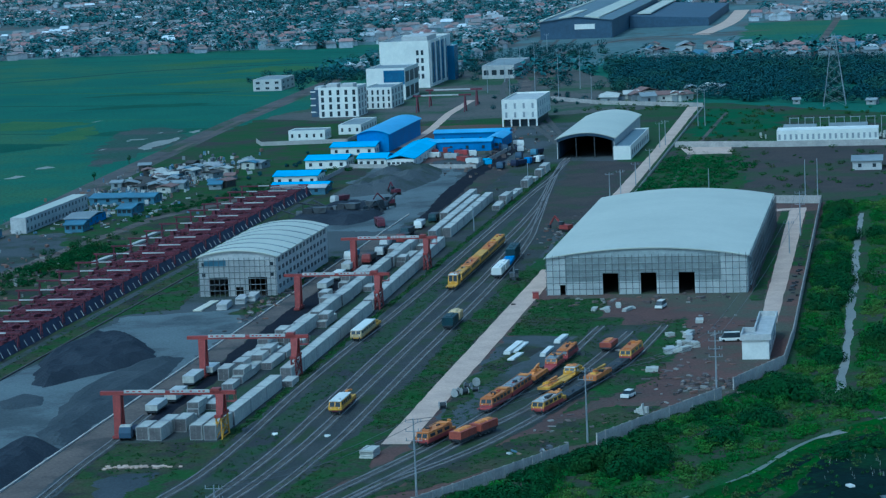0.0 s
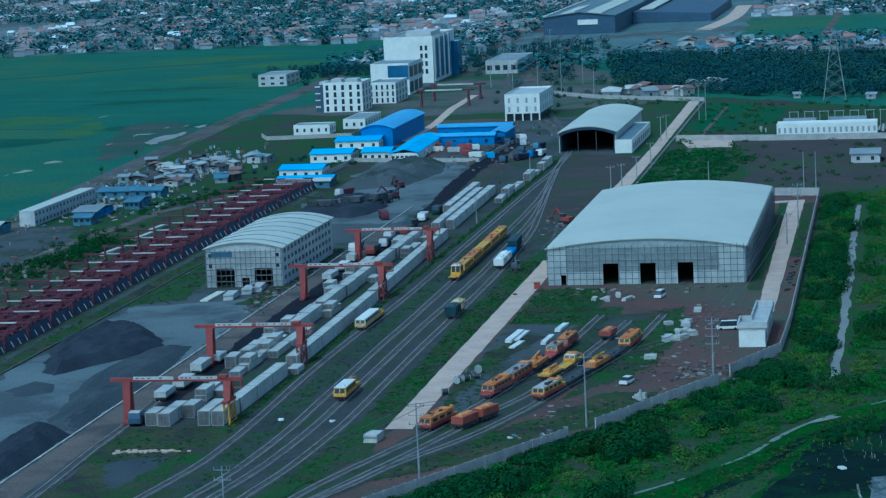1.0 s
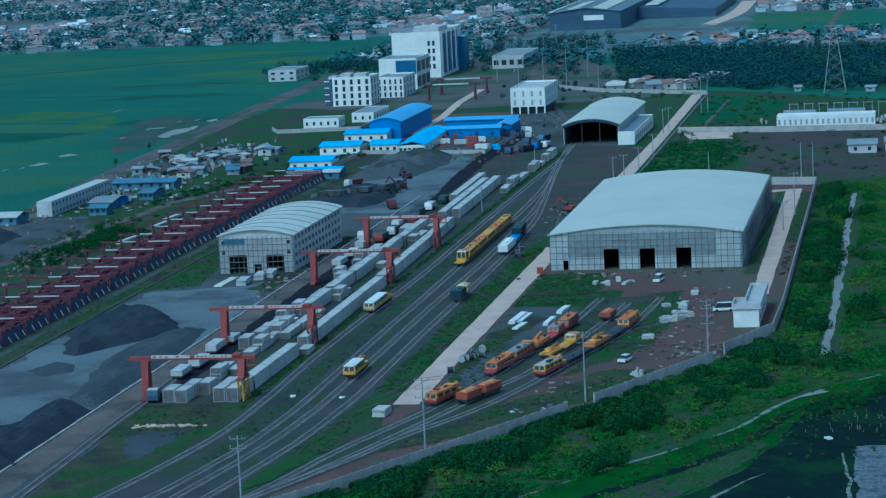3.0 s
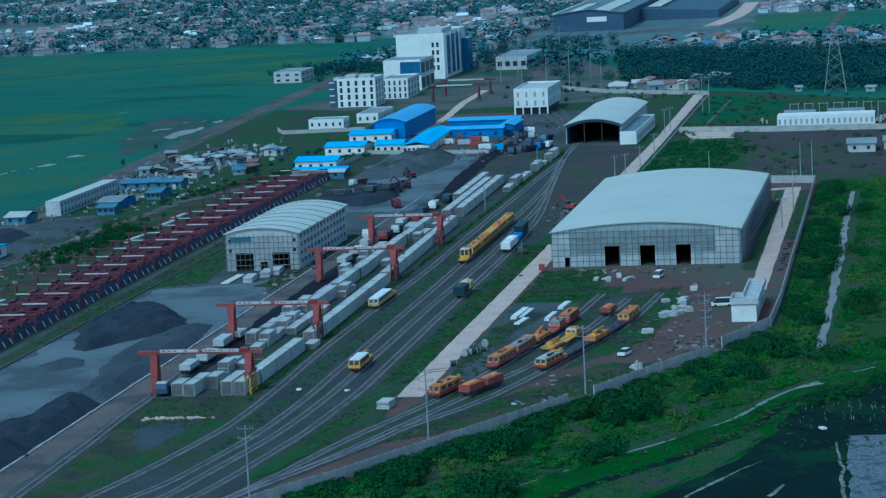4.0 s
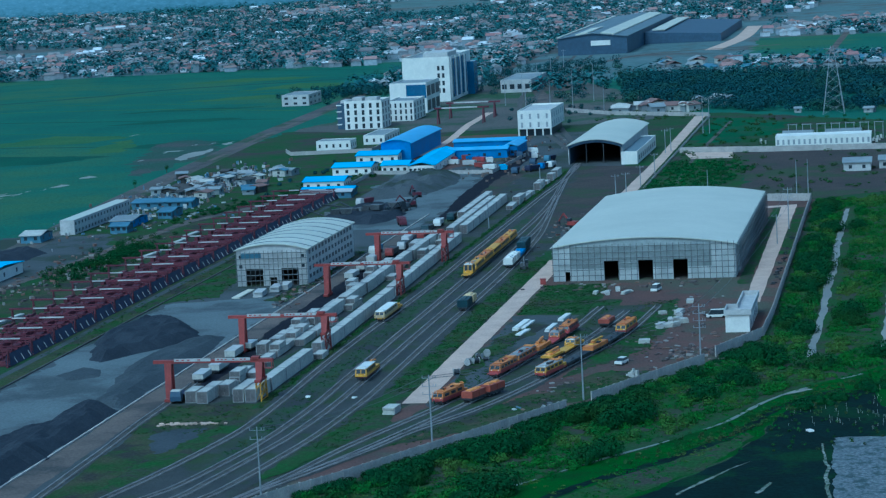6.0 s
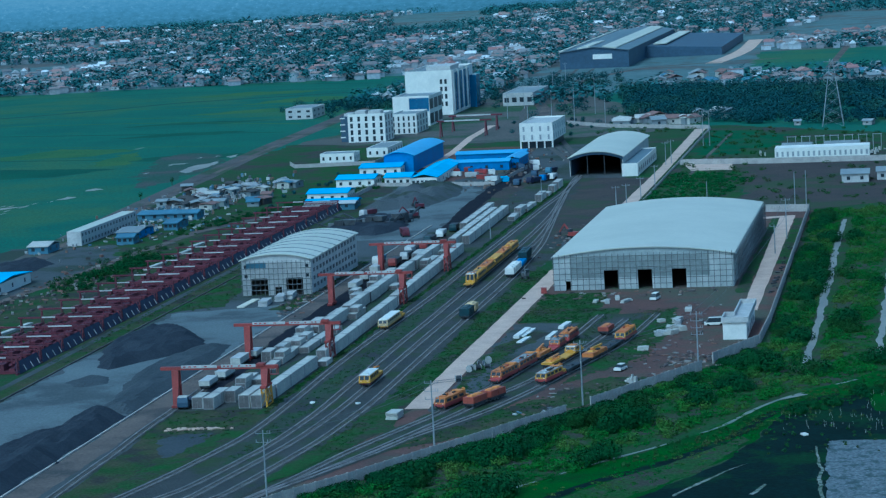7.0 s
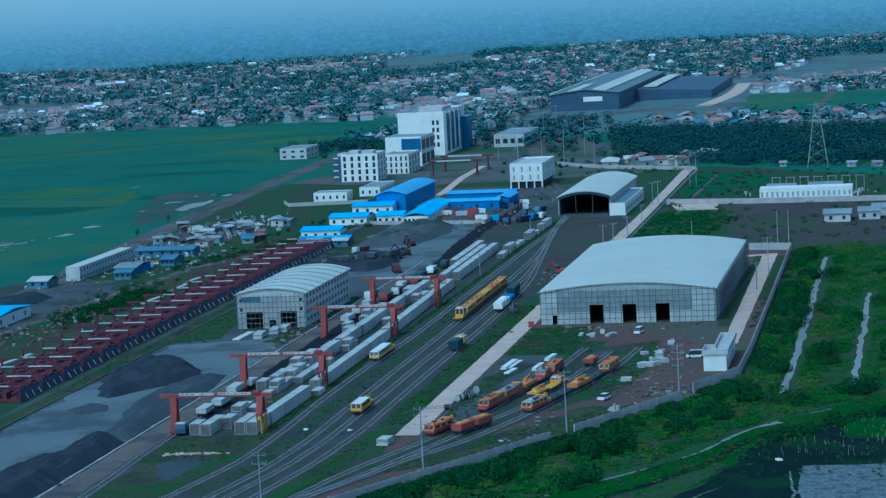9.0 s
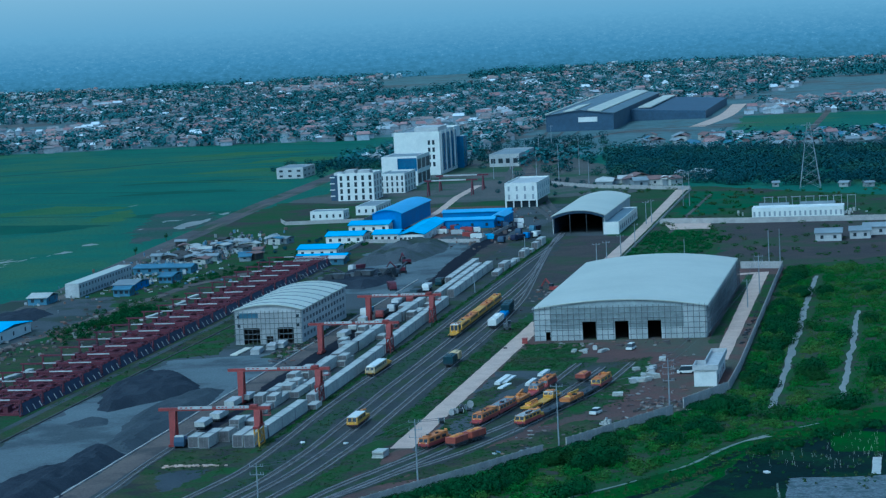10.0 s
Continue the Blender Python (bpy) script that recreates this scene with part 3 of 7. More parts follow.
# ------------------------------------------------------------ red gantry cranes
def gantry_crane(y, foot="red"):
    at = thing("gantry_crane", pose(0, y, 0), "red steel gantry crane with white boards over container rows", "gantry crane", "container cranes")
    b = Build()
    b.box(-1.2, -0.5, 8.3, 25.6, 0.5, 9.0)
    part("girder", b, "red", at)
    for x0, x1 in ((3.6, 11.8), (12.8, 20.6)):
        b = Build()
        b.box(x0, -0.6, 8.7, x1, -0.52, 9.35)
        bd = part("board", b, "grey_white", at, "dirty white board on the girder")
        n = 6 if x0 < 10 else 8
        for j in range(n):
            if j in (3, 5):
                continue
            t = Build()
            xx = x0 + .5 + j * (x1 - x0 - 1.0) / n
            t.box(xx, -.63, 8.88, xx + (x1 - x0 - 1.0) / n * .5, -.605, 9.15)
            part("lettering_bar", t, "pink", bd, "faded red lettering bar")
    b = Build()
    b.box(20.9, -.8, 8.98, 22.6, .8, 9.5)
    part("trolley", b, "red", at)
    for x in (2.2, 22.6):
        lower = 0 if x < 5 else 4.2
        for yy in (-1, 1):
            leg = Build()
            leg.add([(x - .8, yy * .55 - .3, 8.3), (x + .8, yy * .55 - .3, 8.3), (x + .8, yy * .55 + .3, 8.3), (x - .8, yy * .55 + .3, 8.3),
                     (x - .6, yy * 1.5 - .28, lower), (x + .6, yy * 1.5 - .28, lower), (x + .6, yy * 1.5 + .28, lower), (x - .6, yy * 1.5 + .28, lower)],
                    [(0, 1, 2, 3), (7, 6, 5, 4), (0, 4, 5, 1), (1, 5, 6, 2), (2, 6, 7, 3), (3, 7, 4, 0)])
            part("leg", leg, "red", at)
        sill = Build()
        sill.box(x - .65, -2.9, max(lower, .3), x + .65, 2.9, max(lower, .3) + .55)
        part("sill_beam", sill, "red", at)
        for yy in (-2.2, 2.2):
            if not lower:
                w = Build()
                w.tube((x - .2, yy, .4), (x + .2, yy, .4), .38, n=12)
                part("wheel", w, "dark_steel", at)
        if lower:
            f = Build()
            for yy in (-2.6, 2.6):
                for s in (-.55, .55):
                    f.bar((x + s, yy, 0), (x + s * .8, yy * .9, lower), .24)
                for z0, z1 in ((0.2, 2.1), (2.1, lower)):
                    f.bar((x - .55, yy, z0), (x + .5, yy * .95, z1), .14)
            for z in (0.2, 2.0, 3.7):
                for s in (-.62, .5):
                    f.box(x + s, -2.7, z, x + s + .14, 2.7, z + .2)
            for s in (-.55, .55):
                f.bar((x + s, -2.6, .3), (x + s, 2.4, 3.9), .16)
                f.bar((x + s, 2.6, .3), (x + s, -2.4, 3.9), .16)
            part("support_frame", f, foot, at, "yellow lattice base" if foot == "yellow" else "")
    cage = Build()
    for cx in (23.8, 25.4):
        for cy in (-.7, .7):
            cage.bar((cx, cy, 7.0), (cx, cy, 8.3), .12)
    cage.box(23.7, -.8, 6.9, 25.5, .8, 7.02)
    part("service_cage", cage, "red", at)
    return at


for i, y in enumerate((0, 60, 147, 212)):
    gantry_crane(y, "yellow" if i == 0 else "red")


# ------------------------------------------------------------ containers
def container_master(length, label, h=2.6, colour="container"):
    at = thing("container", pose(0, 0, 0), label, "container", "stacked containers")
    b = Build()
    L, w = length, 2.44
    # corrugated sides in one outline, drawn up to the roof
    n = int(L / 0.55)
    side = [(0.06, 0.06)]
    for i in range(n):
        y = 0.25 + i * (L - 0.5) / n
        side += [(0.06, y), (0, y + .05), (0, y + .25), (0.06, y + .3)]
    side.append((0.06, L - 0.06))
    ring = side + [(w - x, y) for x, y in side[::-1]]
    m = len(ring)
    b.add([(x, y, .15) for x, y in ring] + [(x, y, h - .04) for x, y in ring], [(i, (i + 1) % m, m + (i + 1) % m, m + i) for i in range(m)] + [tuple(range(m - 1, -1, -1)), tuple(range(m, 2 * m))])
    part("body", b, colour, at)
    fr = Build()
    for x in (0, w - 0.11):
        for y in (0, L - 0.11):
            fr.box(x - .01, y - .01, 0, x + 0.12, y + 0.12, h)
    for x in (0, w - 0.14):
        for z in (0.0, h - 0.14):
            fr.box(x, 0.17, z, x + 0.14, L - 0.17, z + 0.15)
    for y in (0, L - 0.14):
        for z in (0.0, h - 0.14):
            fr.box(0.17, y, z, w - 0.17, y + 0.14, z + 0.15)
    part("corner_frame", fr, "frame_grey", at)
    for x in (0.12, 1.24):
        d = Build()
        d.box(x, -0.03, 0.12, x + 1.08, 0.05, h - 0.12)
        for bx in (0.3, 0.65):
            d.tube((x + bx, -0.06, 0.25), (x + bx, -0.06, h - 0.25), 0.03, n=6)
        part("door", d, "container_door", at, "dull grey container door with locking bars")
    return at


CA = container_master(12.19, "long pale grey shipping container on dark gravel", 2.9)
CB = container_master(6.06, "short pale grey shipping container on dark gravel", 2.6)
CC = container_master(6.06, "low grey concrete-form box on dark gravel", 1.3)
CD = container_master(12.0, "long low grey boxed unit on dark gravel", 1.5)
used = set()


def place(master, x, y, z=0.05, turn=0.0, w=1.0):
    if master not in used:
        used.add(master)
        master.matrix_basis = pose(x, y, z, 0, 0, turn)
        return master
    return copy_thing(master, pose(x, y, z, 0, 0, turn))


rnd = random.Random(4)
for x, y in ((6.3, -3.0), (9.1, -3.8), (9.2, 2.6), (11.8, 4.0)):
    place(CB, x, y, 0.05, rnd.uniform(-1, 1))
for x, y in ((17.0, -3.2), (19.8, -3.4)):
    place(CA, x, y, 0.05, rnd.uniform(-.5, .5))
y = 9.5
for i in range(3):
    place(CA, 20.0 + i * 0.1, y, 0.05, -.3)
    y += 12.4
place(CC, 22.2, 47.5)
y = 54.0
for i in range(7):
    place(CA, 20.5 - i * 0.1, y, 0.05, .4)
    y += 12.4
for i in range(9):
    place(CA, 19.5 - i * 0.25, 143 + i * 12.5, 0.05, 1.1)
for i in range(7):
    place(CA, 15.6 - i * 0.2, 274 + i * 12.6, 0.05, 1.0)
    place(CA, 12.3 - i * 0.2, 268 + i * 12.7, 0.05, 1.0)
    if i > 1:
        place(CA, 8.6 - i * 0.2, 285 + i * 12.5, 0.05, 1.0)


# ------------------------------------------------------------ warehouses
def arch(x0, x1, eave, rise, n=16, drop=0.0):
    """Points of a low arch from x0 to x1."""
    return [(x0 + (x1 - x0) * i / n, eave + rise * (1 - (2 * i / n - 1) ** 2) - drop) for i in range(n + 1)]


def arched_hall(name, at, W, L, eave, rise, doors, label, wall_mat, roof_mat, ribs=0, over=0.6):
    """A hall with an arched roof; the front stands at y = 0. doors: (x0, x1, z1) openings in the front."""
    t = 0.3
    hall = thing(name, at, label, "warehouse")
    f = bmesh.new()
    xs = sorted({0, W} | {d[0] for d in doors} | {d[1] for d in doors} | {W * i / 16 for i in range(17)})
    top = lambda x: eave + rise * (1 - (2 * x / W - 1) ** 2)
    for y, flip in ((0, 0), (t, 1)):
        for a, c in zip(xs, xs[1:]):
            z = max([d[2] for d in doors if a >= d[0] - 1e-6 and c <= d[1] + 1e-6] + [0.0])
            q = [f.verts.new(p) for p in ((a, y, z), (c, y, z), (c, y, top(c)), (a, y, top(a)))]
            f.faces.new(q[::-1] if flip else q)
    for d in doors:
        for p in (((d[0], 0, 0), (d[0], 0, d[2]), (d[0], t, d[2]), (d[0], t, 0)), ((d[1], 0, 0), (d[1], t, 0), (d[1], t, d[2]), (d[1], 0, d[2])),
                  ((d[0], 0, d[2]), (d[1], 0, d[2]), (d[1], t, d[2]), (d[0], t, d[2]))):
            f.faces.new([f.verts.new(v) for v in p])
    for a, c in zip(xs, xs[1:]):
        f.faces.new([f.verts.new(v) for v in ((a, 0, top(a)), (c, 0, top(c)), (c, t, top(c)), (a, t, top(a)))])
    for x in (0, W):
        f.faces.new([f.verts.new(v) for v in ((x, 0, 0), (x, t, 0), (x, t, eave), (x, 0, eave))])
    bmesh.ops.remove_doubles(f, verts=f.verts, dist=1e-4)
    bmesh.ops.recalc_face_normals(f, faces=f.faces)
    fm = bpy.data.meshes.new("front_wall")
    f.to_mesh(fm)
    f.free()
    fm.materials.append(M[wall_mat])
    f = fm
    part("front_wall", f, wall_mat, hall)
    bk = Build()
    bk.prism([(0, 0), (W, 0)] + arch(0, W, eave, rise)[::-1], L - t, L)
    part("back_wall", bk, wall_mat, hall)
    for x in (0, W - t):
        sw = Build()
        sw.box(x, t, 0, x + t, L - t, eave + 0.05)
        part("side_wall", sw, wall_mat, hall)
    fl = Build()
    fl.box(t, t, 0.02, W - t, L - t, 0.12)
    part("floor_slab", fl, "dark_dirt", hall)
    rf = Build()
    outer, inner = arch(-over, W + over, eave + 0.1, rise + 0.25), arch(-over, W + over, eave - 0.15, rise + 0.25)
    rf.prism(outer + inner[::-1], -over, L + over)
    roof = part("roof", rf, roof_mat, hall)
    if ribs:
        for i in range(ribs):
            y = (i + 0.5) * L / ribs
            rb = Build()
            o, q = arch(-over, W + over, eave + 0.28, rise + 0.25), arch(-over, W + over, eave + 0.08, rise + 0.25)
            rb.prism(o + q[::-1], y - 0.25, y + 0.25)
            part("roof_rib", rb, "grey_roof", roof)
    return hall


def scaffold(at, W, H, sx, sz, label, depth=1.0, gaps=()):
    """Tube scaffolding in the plane y = 0, with plank decks. gaps: (x0, x1, z) kept free for doors."""
    s = thing("scaffolding", at, label, "scaffolding")
    nx, nz = int(W / sx), int(H / sz)
    for i in range(nx + 1):
        low = max([z for x0, x1, z in gaps if x0 < i * sx < x1] + [0])
        for y in (0, -depth):
            part("standard", Build().tube((i * sx, y, low), (i * sx, y, H + 0.6), 0.045, n=5), "tube", s)
    for j in range(1, nz + 1):
        for y in (0, -depth):
            cut = sorted([-.3, W + .3] + [v for x0, x1, z in gaps if z > j * sz for v in (x0, x1)])
            for q0, q1 in zip(cut[::2], cut[1::2]):
                part("ledger", Build().tube((q0, y, j * sz), (q1, y, j * sz), 0.05, n=5), "tube", s)
        for q0, q1 in zip(cut[::2], cut[1::2]):
            part("plank_deck", Build().box(q0, -depth * .55, j * sz + 0.06, q1, -depth * .3, j * sz + 0.1), "grey_roof", s)
    return s


big = arched_hall("warehouse", pose(62.5, 163, 0), 50, 122, 9.4, 2.1, [(3.2, 4.6, 2.6), (14, 18, 5.4), (23.5, 27.5, 5.4), (33, 37, 5.4)],
                  "large grey warehouse with an arched pale metal roof, wrapped in scaffolding", "sheet", "roof_white")
scaffold(pose(62.5, 162.5, 0), 50, 9.6, 1.66, 1.58, "grey tube scaffolding standing before the warehouse front", 0.9, [(3.2, 4.6, 2.6), (14, 18, 5.4), (23.5, 27.5, 5.4), (33, 37, 5.4)])
scaffold(pose(112.9, 163, 0, 0, 0, 90), 120, 9.0, 2.0, 1.8, "grey tube scaffolding along the warehouse side", 0.9)
small = arched_hall("warehouse", pose(-29.6, 169.5, 0), 20.6, 59, 10.3, 1.5, [(2.6, 7.6, 5.0), (9.6, 11.6, 2.4), (13, 18, 5.0)],
                    "small grey warehouse with a ribbed arched pale roof", "grey_white", "roof_white", 7)
for q in ((4.6, 14, 3.4), (18, 23.5, 3.4), (27.5, 33, 3.4), (37, 43.5, 3.4)):
    b = Build()
    b.box(q[0], -.12, q[2], q[1], -.06, 5.4)
    part("net_sheet", b, "net", big, "grey net sheet")
b = Build()
b.prism([(4.6, 5.45), (43.5, 5.45)] + [(x, 9.35 + 2.1 * (1 - (2 * x / 50 - 1) ** 2)) for x in (43.5, 38, 32, 26, 20, 14, 8, 4.6)], -.12, -.06)
part("net_sheet", b, "net", big, "grey net sheet")
scaffold(pose(-29.6, 169.1, 0), 20.6, 9.6, 1.37, 1.58, "thin grey scaffolding before the small warehouse", 0.6)

for r in range(4):
    for c in range(14):
        b = Build()
        b.box(20.5, 2.6 + c * 4.0, 1.6 + r * 2.3, 20.68, 4.4 + c * 4.0, 2.7 + r * 2.3)
        part("window", b, "glass", small)
for x, z in ((.7, 8.0), (19.0, 8.0), (19.0, 5.2), (.7, 5.2)):
    b = Build()
    b.box(x, -.06, z, x + .9, .1, z + .9)
    part("window", b, "glass", small)
b = Build()
b.box(1.4, -.08, 8.0, 7.2, -.02, 9.6)
part("sheet_patch", b, "dull_blue", small, "torn blue sheet on the front wall")

# engine shed, open at the front
es = thing("engine_shed", pose(21, 488, 0), "engine shed with a pale arched roof and a dark open front", "shed")
b = Build()
b.prism(arch(-.6, 22.6, 7.6, 2.4) + arch(-.6, 22.6, 7.3, 2.4)[::-1], -1, 96)
part("roof", b, "roof_white", es)
for x in (0, 21.7):
    b = Build()
    b.box(x, 0, 0, x + .3, 95, 7.7)
    part("side_wall", b, "grey_white", es)
b = Build()
b.prism([(0.3, 0.1), (21.7, 0.1)] + arch(0.3, 21.7, 7.4, 2.2)[::-1], 94, 94.6)
part("back_wall", b, "dark_steel", es)
# Added dark panels hide the pale side walls and give the interior its shade.
for x in (.35, 21.25):
    b = Build()
    b.box(x, .8, .1, x + .4, 93.9, 7.3)
    part("shade_lining", b, "deep_blue", es, "added dark blue lining for the inner shade")
b = Build()
b.prism(arch(.0, 22, 7.25, 2.4) + arch(.0, 22, 6.3, 2.3)[::-1], -.3, -.05)
part("fascia", b, "deep_blue", es, "dark blue arched fascia")
# Added dark ceiling panel, the shed's inner shade put into its colour.
b = Build()
b.prism(arch(.5, 21.5, 7.1, 2.3) + arch(.5, 21.5, 6.95, 2.3)[::-1], .9, 93.8)
part("shade_ceiling", b, "deep_blue", es, "added dark blue ceiling lining for the inner shade")
for x in (0.3, 7.2, 14.2, 21.1):
    b = Build()
    b.box(x, 0, 0, x + .3, .4, 7.8)
    part("portal_post", b, "dark_steel", es)
an = thing("annex", pose(43.4, 480, 0), "white flat-roofed annex beside the engine shed", "building")
b = Build()
b.box(0, 0, 0, 6.5, 70, 4.6)
part("wall", b, "white", an)
b = Build()
b.box(.3, .3, 4.6, 6.2, 69.7, 4.75)
part("roof", b, "depot_roof", an, "dark flat roof")
for q in ((0, 0, 6.5, .3), (0, 69.7, 6.5, 70), (6.2, .3, 6.5, 69.7)):
    part("parapet", Build().box(q[0], q[1], 4.6, q[2], q[3], 5.2), "white", an)
for i in range(9):
    b = Build()
    b.box(6.48, 5 + i * 7.2, 1.2, 6.56, 8 + i * 7.2, 3.2)
    part("window", b, "glass", an)


# ------------------------------------------------------------ guard hut
hut = thing("gatehouse", pose(116.4, 73, 0), "white flat-roofed gatehouse with a parapet", "building")
b = Build()
b.box(2.7, 0.4, 0, 6.0, 29, 4.4)
b.box(0.3, 0.4, 0, 2.7, 8.6, 4.4)
part("wall", b, "white", hut)
b = Build()
b.box(2.4, 0, 4.2, 6.5, 29.5, 4.5)
b.box(0, 0, 4.2, 2.4, 9.0, 4.5)
part("roof", b, "grey_white", hut)
for q in ((0, 0, 6.5, .3), (6.2, .3, 6.5, 29.2), (2.4, 29.2, 6.5, 29.5), (0, .3, .3, 9.0), (.3, 8.7, 2.7, 9.0), (2.4, 9.0, 2.7, 29.2)):
    part("parapet", Build().box(q[0], q[1], 4.5, q[2], q[3], 5.5), "grey_white", hut)
part("door", Build().box(5.97, 12, 0, 6.06, 13.1, 2.1), "frame_grey", hut)
for y in (4, 17, 22):
    part("window", Build().box(5.97, y, 1.2, 6.06, y + 1.6, 2.4), "glass", hut)


# ------------------------------------------------------------ generic buildings
def block(name, at, w, d, h, rows, cols, side_cols, label, wall="white", roof="grey_roof", win=(0.55, 0.6), base=0.0, parapet=0.8, cat="building", pane="glass"):
    """A flat-roofed block with rows of recessed windows on the front and both sides; front at y = 0."""
    bl = thing(name, at, label, cat)
    b = Build()
    b.box(0, 0, base, w, d, h)
    body = part("wall", b, wall, bl)
    if base:
        b = Build()
        b.box(1, 1.2, 0, w - 1, d - 1, base)
        part("ground_floor", b, "glass", bl)
        n = max(3, cols)
        for i in range(n + 1):
            b = Build()
            b.box(i * (w - .6) / n, 0, 0, i * (w - .6) / n + .6, .6, base)
            part("column", b, wall, bl)
    b = Build()
    t = 0.3
    for q in ((0, 0, w, t), (0, d - t, w, d), (0, t, t, d - t), (w - t, t, w, d - t)):
        b.box(q[0], q[1], h, q[2], q[3], h + parapet)
    part("parapet", b, wall, bl)
    b = Build()
    b.box(t, t, h - .02, w - t, d - t, h + 0.1)
    part("roof", b, roof, bl)
    sh = (h - base) / rows
    for r in range(rows):
        z0 = base + sh * r + sh * (1 - win[1]) * 0.5
        z1 = z0 + sh * win[1]
        for c in range(cols):
            cw = w / cols
            x0 = cw * c + cw * (1 - win[0]) / 2
            b = Build()
            b.box(x0, -0.03, z0, x0 + cw * win[0], 0.1, z1)
            part("window", b, pane, bl)
        for c in range(side_cols):
            cw = d / side_cols
            y0 = cw * c + cw * (1 - win[0]) / 2
            for x in (w - .1, -0.03):
                b = Build()
                b.box(x, y0, z0, x + .13, y0 + cw * win[0], z1)
                part("window", b, pane, bl)
    return bl


block("office_block", pose(-121, 700, 0), 19, 20, 13.4, 4, 5, 3, "white four-storey office block with tall dark windows", win=(0.36, 0.72))
block("office_block", pose(-108, 742, 0), 13.5, 30, 9.6, 3, 5, 4, "white three-storey office wing with tall dark windows", win=(0.36, 0.72), base=0)
block("office_block", pose(-117, 790, 0), 20, 36, 15.5, 2, 0, 3, "white upper block with a blue glass front", win=(0.8, 0.7))
tw = block("tower_block", pose(-126, 868, 0), 27, 66, 24, 6, 0, 0, "tall white tower block with blue glass bands", win=(0.35, 0.5), parapet=1.2)
for r in range(4):
    for c in range(2):
        b = Build()
        b.box(20 + c * 2.6, -.05, 5 + r * 4.2, 21.4 + c * 2.6, .1, 7.6 + r * 4.2)
        part("window", b, "glass", tw)
for i in range(6):
    b = Build()
    b.box(27.0, 5 + i * 8, 2, 27.4, 11 + i * 8, 23.5)
    part("glass_band", b, "blue_glass", tw, "blue glass curtain wall strip")
b = Build()
b.box(10, 12, 24.1, 24, 40, 27)
part("roof_house", b, "grey_white", tw)
oa = bpy.data.objects["office_block"]
for q in ((3, 5, 8, 14), (10, 4, 16, 12)):
    b = Build()
    b.box(q[0], q[1], 13.5, q[2], q[3], 15.4)
    part("roof_house", b, "grey_white", oa)
lf = block("office_annex", pose(-125.6, 704, 0), 4.5, 18, 12.6, 4, 0, 0, "dark blue-clad office side wing with pale floor bands", wall="deep_blue", parapet=.4)
for r in range(4):
    b = Build()
    b.box(-.3, -.35, 2.2 + r * 3.2, 2.2, 0.0, 2.7 + r * 3.2)
    part("floor_band", b, "white", lf, "pale floor band")
b = Build()
b.box(1, 4, 12.7, 3.5, 14, 14)
part("roof_house", b, "grey_white", lf)
ug = bpy.data.objects["office_block.002"]
b = Build()
b.box(9.0, -.2, 8, 19.8, 0.0, 15.2)
part("glass_front", b, "blue_glass", ug, "blue glass front")
for i in range(4):
    b = Build()
    b.box(27.0, 2 + i * 14, 1, 27.8, 4 + i * 14, 24.6)
    part("fin", b, "white", tw)
b = Build()
b.box(27.0, 54, 0, 31, 66, 19)
part("side_wing", b, "blue_glass", tw, "blue glass side wing")
block("white_building", pose(-22, 627, 0), 15.6, 42, 11, 2, 4, 6, "white building on pilotis with scattered windows", win=(0.24, 0.6), base=3.2, pane="steel", roof="grey_white")
block("camp_house", pose(-109, 590, 0), 16, 12, 4.0, 1, 5, 3, "low cream flat-roofed house", win=(0.3, 0.4), parapet=0.3)
block("camp_house", pose(-92, 612, 0), 10, 34, 4.0, 1, 3, 6, "low cream flat-roofed house with windows along the side", win=(0.3, 0.4), parapet=0.3)
block("distant_house", pose(-200, 880, 0), 16, 30, 6, 2, 3, 3, "small pale house at the edge of the fields", wall="grey_white", win=(0.4, 0.4), parapet=0.4)


def gable_house(name, at, w, d, h, rise, label, wall, roof, wins=4, cat="shed", along="y"):
    """A low house with a pitched sheet roof; ridge along x or y; front at y = 0."""
    hs = thing(name, at, label, cat)
    b = Build()
    b.box(0, 0, 0, w, d, h)
    part("wall", b, wall, hs)
    b = Build()
    o = 0.5
    if along == "y":
        b.prism([(-o, h - .1), (w / 2, h + rise), (w + o, h - .1), (w + o, h + .12), (w / 2, h + rise + .22), (-o, h + .12)], -o, d + o)
    else:
        c = Build().prism([(-o, h - .1), (d / 2, h + rise), (d + o, h - .1), (d + o, h + .12), (d / 2, h + rise + .22), (-o, h + .12)], -o, w + o)
        b.add([(y, x, z) for x, y, z in c.v], c.f)
        g1 = Build()
    part("roof", b, roof, hs)
    for i in range(wins):
        b = Build()
        x = (i + .5) * w / wins
        b.box(x - .6, -.04, 1.0, x + .6, .08, min(2.3, h - .4))
        part("window", b, "glass", hs)
        b = Build()
        y = (i + .5) * d / wins
        b.box(w - .08, y - .6, 1.0, w + .04, y + .6, min(2.3, h - .4))
        part("window", b, "glass", hs)
    return hs


